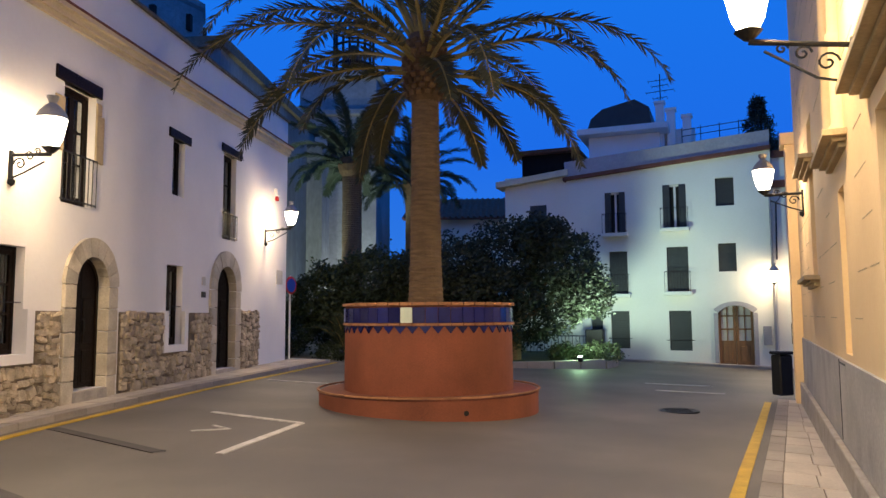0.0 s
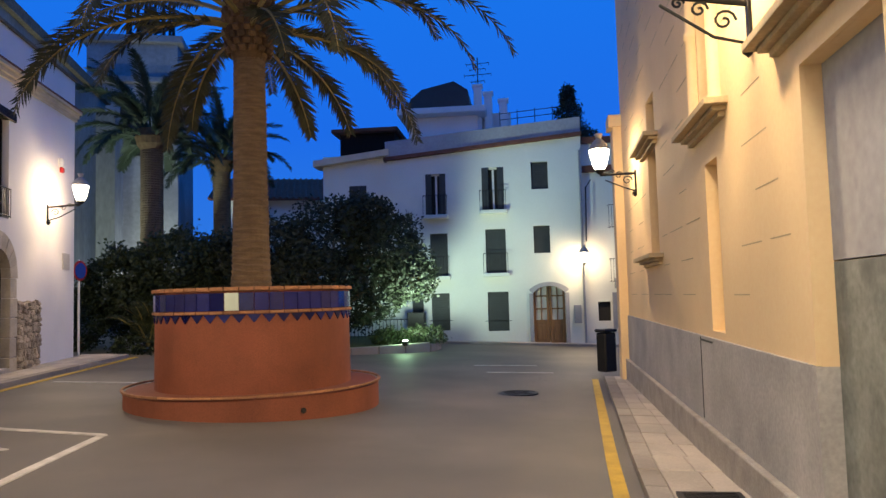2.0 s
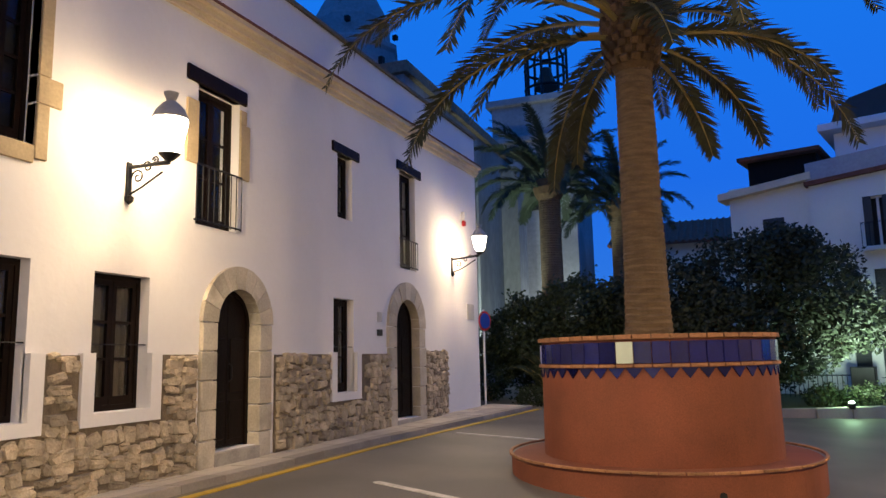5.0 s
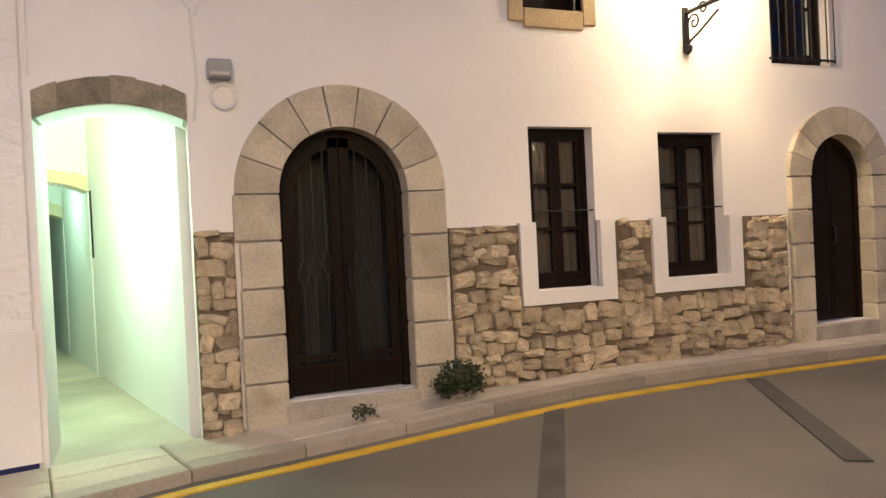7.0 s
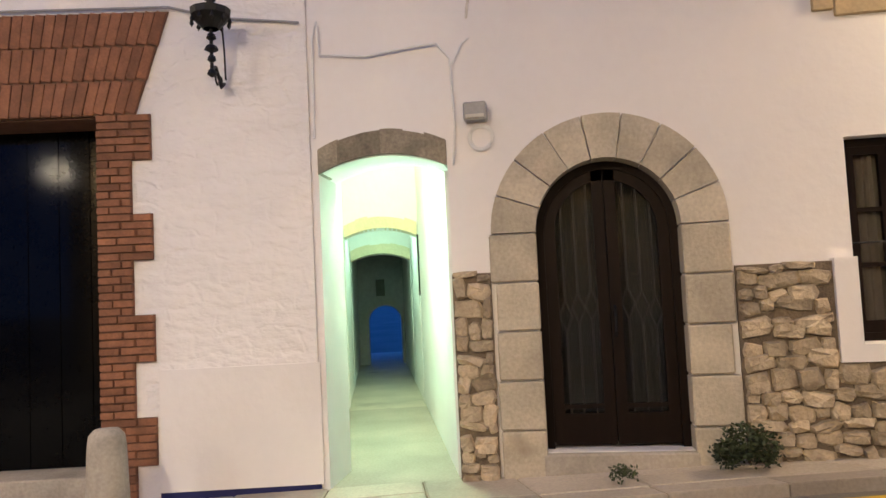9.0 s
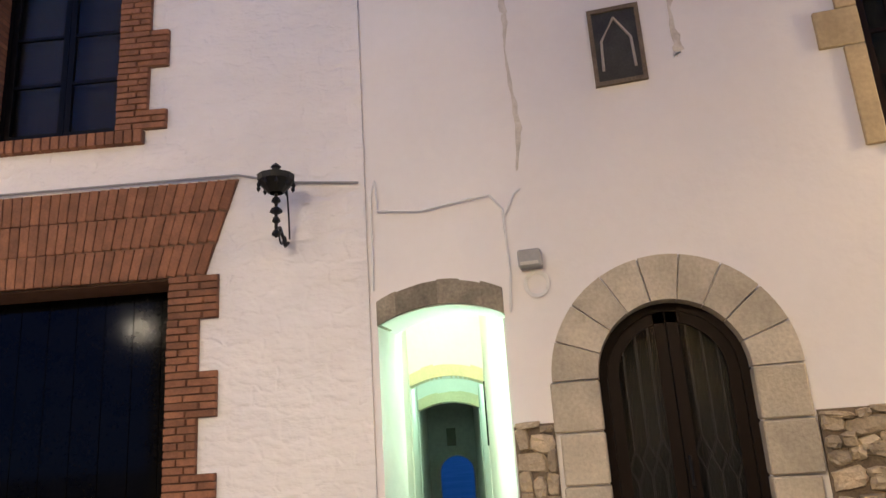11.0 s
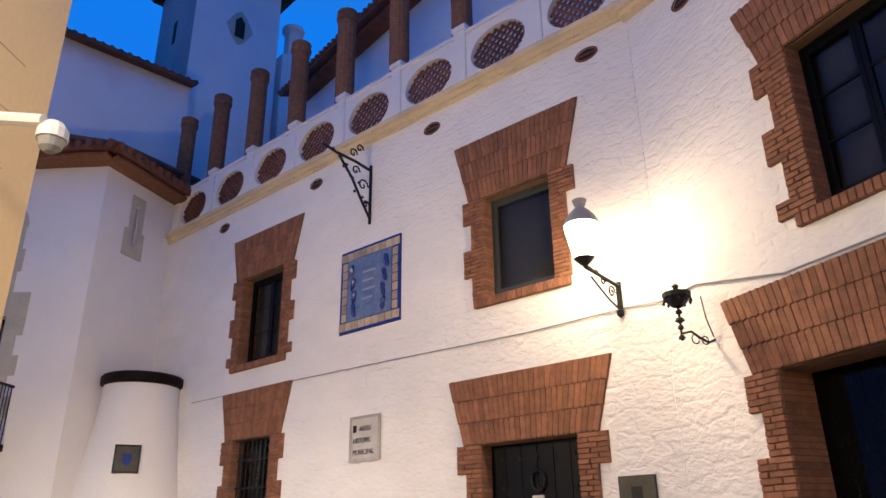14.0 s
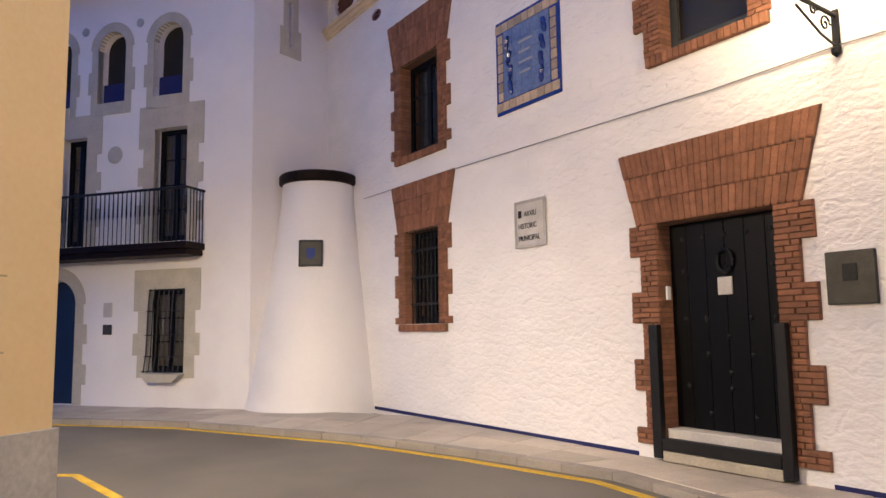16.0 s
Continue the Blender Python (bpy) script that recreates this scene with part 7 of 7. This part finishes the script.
for x, h in ((-6.0, 10.7), (-5.55, 10.35), (-4.9, 10.0)):
    part("chimney", boxes((x - 0.17, x + 0.17, 0.6, 0.95, 8.8, h), (x - 0.23, x + 0.23, 0.54, 1.0, h, h + 0.12), bevel=0.01), STUCCO, ph)
part("chimney_wall", boxes((-6.2, -4.6, 1.0, 1.4, 8.0, 9.6)), STUCCO, ph)
bm = bmesh.new()
tube(bm, [(-6.0, 1.2, 10.6), (-6.0, 1.2, 12.2)], 0.025, 5)
for z, w in ((11.9, 0.5), (11.65, 0.35), (11.4, 0.6), (11.1, 0.3)):
    tube(bm, [(-6.0 - w, 1.2, z), (-6.0 + w, 1.2, z + 0.05)], 0.015, 4)
    for k in range(4):
        x = -6.0 - w + 2 * w * k / 3
        tube(bm, [(x, 1.0, z), (x, 1.4, z)], 0.010, 4)
part("aerial", bm, IRON, ph)
bm = bmesh.new()
for z in (9.0, 8.75):
    tube(bm, [(-5.0, -1.6, z - 0.1), (-2.2, -1.6, z + 0.1)], 0.015, 4)
for k in range(5):
    tube(bm, [(-5.0 + 0.7 * k, -1.6, 8.1), (-5.0 + 0.7 * k, -1.6, 9.0 + 0.04 * k)], 0.015, 4)
part("terrace_rail", bm, IRON, ph)
leafy("roof_conifer", *(FF @ Vector((-2.1, 3.0, 0)))[:2], 7.5, [(0, 0, 1.1, 0.95, 0.7), (0, 0, 1.9, 0.65, 0.6), (0, 0, 2.6, 0.35, 0.6), (0.6, 0, 0.8, 0.8, 0.6)], 2600, 0.10, "dark conifer behind the roof parapet", "tree", LEAF, (1.0, 0.1), 21)
# narrow house on the corner
wall_with_holes("wall_corner_house", FF, -1.84, 3.5, -1.2, 7.7, 0.4, FACADE, [(-1.40, -0.92, 0.5, 1.25, 0)], "pale narrow house on the corner", front=0.35)
tagged(link("corner_house_body", boxes((-1.84, 3.5, 0.75, 8, -1.2, 7.6)), FACADE, FF), "pale body of the corner house", "house", kind="structure")
tagged(link("trim_corner_cornice", boxes((-1.84, 3.5, 0.15, 0.35, 6.35, 6.6), (-1.84, 3.5, 0.2, 0.35, 7.5, 7.75)), ROOFTILE, FF), "brown cornice of the corner house", "cornice", kind="structure")
tagged(link("cash_window", boxes((-1.40, -0.92, 0.45, 0.5, 0.5, 1.25)), SHADEBLACK, FF), "dark small window of the corner house", "window", kind="structure")
tagged(link("meter_cupboard", boxes((-0.85, -0.55, 0.2, 0.35, 0.2, 1.6), (-0.75, -0.2, 0.15, 0.35, 1.75, 2.15), bevel=0.01), GREYPLASTIC, FF), "grey meter boxes on the corner house", "meter box")
railing("balcony_railing", at(FF, 0, 0.35, 0), -0.9, 0.4, 4.1, 5.0, 0.4, "small balcony railing on the corner house")
railing("balcony_railing", at(FF, 0, 0.35, 0), -0.9, 0.4, 2.0, 2.9, 0.4, "small pale balcony railing on the corner house")
strip_far = [tuple((FF @ Vector((x, -0.75, 0)))[:2]) for x in (-8.0, -5, 3.5)]
strip_bk = [tuple((FF @ Vector((x, 0.02, 0)))[:2]) for x in (-8.0, -5, 3.5)]
pavement("pavement_far", strip_far, strip_bk, "narrow pavement along the far house", 1.0, 1, high=0.08)
# roofs to the left of the far house
lr = thing("low_house", pose(-6.5, 46, 0), "low far house with a tiled roof beyond the garden", "house")
part("wall", boxes((-2, 9, 0, 6, -1, 7.4)), FACADE, lr)
tiled_roof("roof", lr, -2.5, 9.5, -0.6, 5, 7.4, 9.4, 0.35)

# ---- church ----
ch = thing("church", pose(0, 0, 0), "tall weathered grey church with tower and cupola", "church")
part("nave_wall", boxes((-22, -13, 27, 40, -0.5, 11.2)), CHURCH, ch)
part("nave_coping", boxes((-22, -12.8, 26.8, 40.2, 11.21, 11.6)), MORTAR, ch)
part("buttress", boxes((-13, -12.2, 38.5, 40, -0.5, 10.5)), CHURCH, ch)
part("tower_wall", boxes((-15.0, -10.4, 44, 49, -0.5, 15.6)), ASHLAR, ch)
part("tower_cornice", boxes((-15.3, -10.1, 43.7, 49.3, 13.4, 13.75), (-15.3, -10.1, 43.7, 49.3, 15.6, 16.0), bevel=0.05), ASHLAR, ch)
part("tower_window", boxes((-13.3, -12.1, 43.9, 44.0, 9.5, 12.0)), SHADEBLACK, ch)
fr = bmesh.new()
for a in range(8):
    q = 2 * math.pi * a / 8
    tube(fr, [(-12.3 + 1.25 * math.cos(q), 46.5 + 1.25 * math.sin(q), 16.0), (-12.3 + 1.25 * math.cos(q), 46.5 + 1.25 * math.sin(q), 19.6), (-12.3, 46.5, 21.6)], 0.09, 5)
for z in (17.2, 18.4, 19.6):
    tube(fr, [(-12.3 + 1.25 * math.cos(2 * math.pi * a / 16), 46.5 + 1.25 * math.sin(2 * math.pi * a / 16), z) for a in range(17)], 0.09, 5)
part("bell_cage", fr, IRON, ch, "black iron bell cage")
bm = bmesh.new()
lathe(bm, [(0.0, 1.3), (0.3, 1.25), (0.45, 0.6), (0.75, 0.1), (0.75, 0.0), (0.0, 0.0)], 14, -12.3, 46.5, 17.3)
part("bell", bm, BRONZE, ch)
bm = bmesh.new()
lathe(bm, [(3.2, 10), (3.2, 17.6), (3.4, 17.8), (3.4, 18.2), (3.0, 18.4), (3.0, 20.6), (3.15, 20.8), (3.15, 21.1), (2.7, 21.4), (2.6, 22.8), (1.8, 24.4), (0.6, 25.2), (0.0, 25.4)], 8, -24.6, 45.1, 0)
part("cupola", bm, ASHLAR, ch)
bm = bmesh.new()
for k in range(8):
    a = 2 * math.pi * (k + 0.5) / 8
    for z, w, h in ((19.0, 0.35, 1.0), (22.0, 0.3, 0.3), (15.5, 0.5, 1.2)):
        r = 2.98 if z > 18.5 else 3.02
        box(bm, -24.6 + r * 0.94 * math.cos(a) - w / 2, -24.6 + r * 0.94 * math.cos(a) + w / 2, 45.1 + r * 0.94 * math.sin(a) - w / 2, 45.1 + r * 0.94 * math.sin(a) + w / 2, z, z + h)
part("cupola_window", bm, SHADEBLACK, ch)
part("apse_wall", boxes((-30, -18, 38, 52, -0.5, 12.5)), ASHLAR, ch)
cable("drain_pipe", Matrix(), [(-12.95, 34.5, 9.5), (-12.95, 34.5, 0)], 0.08, GREYPLASTIC, "grey drain pipe on the church wall")
bm = bmesh.new()
flat(bm, [(-13, 8), (-30, 8), (-30, 26), (-13, 26)], 0, 6.4)
tagged(link("backdrop_roofs", bm, GREYTONE), "plain houses behind the white house", "house", kind="structure")

# ---- street lanterns ----
def lantern(name, m, x, z, out, rise, label, watts, scale=1.0, lit=0.40, colour=WARM):
    """A lantern on a scrolled wall arm: (x, z) is the foot of the bracket on the wall."""
    root = thing(name, m, label, "street lamp", "wall lanterns")
    bm = bmesh.new()
    box(bm, x - 0.035, x + 0.035, -0.03, 0.0, z, z + 0.42, bevel=0.006)
    lathe(bm, [(0.0, -0.06), (0.045, -0.02), (0.05, 0.03), (0.0, 0.06)], 8, x, -0.03, z)
    part("wall_plate", bm, IRON, root)
    top = z + rise
    bm = bmesh.new()
    tube(bm, [(x, -0.02, z + 0.36), (x, -out * 0.5, z + 0.36 + (rise - 0.36) * 0.45), (x, -out, top)], [0.024, 0.022, 0.03], 8)
    part("arm", bm, IRON, root)
    bm = bmesh.new()
    for cy, cz, r in ((-out * 0.25, z + 0.24, 0.09), (-out * 0.48, z + 0.34, 0.07), (-out * 0.68, z + 0.40, 0.05)):
        tube(bm, [(x, cy + r * (1 - q / 18) * math.cos(q * 0.55), cz + r * (1 - q / 18) * math.sin(q * 0.55)) for q in range(16)], 0.011, 5)
    tube(bm, [(x, -0.02, z + 0.05), (x, -out * 0.35, z + 0.12), (x, -out * 0.85, top - 0.1)], 0.013, 5)
    part("scrollwork", bm, IRON, root)
    s = scale
    bm = bmesh.new()
    lathe(bm, [(0.0, 0.0), (0.05 * s, 0.02 * s), (0.10 * s, 0.07 * s), (0.13 * s, 0.10 * s)], 12, x, -out, top)
    part("cup", bm, IRON, root)
    bm = bmesh.new()
    lathe(bm, [(0.09 * s, 0.10 * s), (0.15 * s, 0.22 * s), (0.20 * s, 0.45 * s), (0.21 * s, 0.52 * s), (0.0, 0.53 * s)], 16, x, -out, top)
    gl = part("globe", bm, LANTERN, root, "glowing frosted glass", smooth=True)
    gl.visible_shadow = False
    bm = bmesh.new()
    lathe(bm, [(0.21 * s, 0.525 * s), (0.215 * s, 0.55 * s), (0.17 * s, 0.64 * s), (0.10 * s, 0.72 * s), (0.05 * s, 0.76 * s), (0.07 * s, 0.80 * s), (0.09 * s, 0.86 * s), (0.0, 0.87 * s)], 16, x, -out, top)
    part("hood", bm, GREYPLASTIC, root, "pale grey metal hood")
    p = m @ Vector((x, -out, top + lit * s))
    point_lamp(name + "_light", p, watts * 0.62, colour, 0.20 * s)
    # added downward spot, with no fitting of its own, brightens the street below
    down = bpy.data.lights.new(name + "_street_fill", "SPOT")
    down.energy, down.color, down.spot_size, down.spot_blend, down.shadow_soft_size = watts * 1.5, colour, radians(135), 0.7, 0.15 * s
    new(name + "_street_fill", down).matrix_world = look(p, p + (m.to_3x3() @ Vector((0.0, -0.5, -1.0))))
    return root


lantern("street_lantern", LF, 11.27, 3.38, 0.56, 0.36, "lit street lantern on a scrolled iron arm, white house", 255, 0.9)
lantern("street_lantern", LF, 21.50, 3.55, 0.72, 0.42, "lit street lantern on a scrolled iron arm, house corner", 300, 0.85)
lantern("street_lantern", BF, 9.45, 4.24, 0.80, 0.42, "lit street lantern on a scrolled iron arm, brick house", 225, 1.0)
lantern("street_lantern", YF, 1.95, 3.40, 0.78, 0.50, "lit street lantern on an ornate arm, ochre wall", 330, 0.9)
lantern("street_lantern", YF, -5.45, 3.32, 0.62, 0.36, "lit street lantern on an iron arm, ochre wall end", 260, 0.85)
lantern("street_lantern", FF, -1.95, 2.25, 0.55, 0.42, "lit street lantern on the corner of the far house", 230, 0.9)
# the lantern that shines in the dark gate
lantern("street_lantern", YF, 5.4, 3.75, 0.78, 0.50, "lit street lantern on the ochre wall facing the gate", 400, 0.9, colour=STREET)
# added strong lantern, hidden round the ochre corner, brightens the street and arcade house
YE = facade(*(YF @ Vector((8.42, 0, 0)))[:2], 0.949, -0.314)
lantern("street_lantern", YE, 3.2, 3.75, 0.78, 0.50, "unseen lantern added on the ochre end wall to brighten the street", 1120, 0.9, colour=STREET)
point_lamp("garden_light", (-0.6, 26.0, 0.5), 45, (0.55, 1.0, 0.55), 0.1)
gs = thing("garden_spotlight", pose(-0.6, 26.0, 0.12), "small green-white garden spotlight among shrubs", "spotlight")
bm = bmesh.new()
lathe(bm, [(0, 0), (0.08, 0), (0.1, 0.14), (0, 0.15)], 10)
part("housing", bm, IRON, gs)
bm = bmesh.new()
lathe(bm, [(0, 0.155), (0.085, 0.155), (0.06, 0.19), (0, 0.2)], 10)
part("lens", bm, TUBE, gs)
fl = bpy.data.lights.new("church_flood", "SPOT")
fl.energy, fl.color, fl.spot_size, fl.shadow_soft_size = 1800, (0.82, 1.0, 0.88), radians(100), 0.2
fo = new("church_flood", fl)
fo.matrix_world = look((-11.2, 31.5, 0.6), (-13.2, 34.5, 6))
# added spot without a fitting: lifts the tower out of the blue skylight
ft = bpy.data.lights.new("tower_fill", "SPOT")
ft.energy, ft.color, ft.spot_size, ft.shadow_soft_size = 1500, (0.9, 1.0, 0.92), radians(70), 0.2
new("tower_fill", ft).matrix_world = look((-10.6, 38.6, 0.6), (-12.6, 44.0, 9.0))
ff = bpy.data.lights.new("facade_flood", "SPOT")
ff.energy, ff.color, ff.spot_size, ff.shadow_soft_size = 1900, (0.74, 1.0, 0.80), radians(115), 0.3
ff.spot_blend = 1.0
fo = new("facade_flood", ff)
fo.matrix_world = look((-0.2, 25.6, 0.7), (1.6, 31.4, 5.2))

# security camera at the ochre corner
cc = thing("security_camera", at(YF, 0, 0, 0), "white dome security camera on a wall arm", "security camera")
bm = bmesh.new()
tube(bm, [(7.55, 0.0, 4.0), (7.55, -0.15, 4.0), (7.53, -0.66, 3.92)], 0.04, 8)
part("arm", bm, WHITEMETAL, cc)
bm = bmesh.new()
lathe(bm, [(0.0, 0.06), (0.05, 0.05), (0.085, 0.0), (0.085, -0.06), (0.0, -0.06)], 14, 7.52, -0.74, 3.84)
part("housing", bm, WHITEMETAL, cc)
bm = bmesh.new()
lathe(bm, [(0.075, -0.06), (0.06, -0.11), (0.03, -0.135), (0.0, -0.14)], 14, 7.52, -0.74, 3.84)
part("dome", bm, GREYPLASTIC, cc)
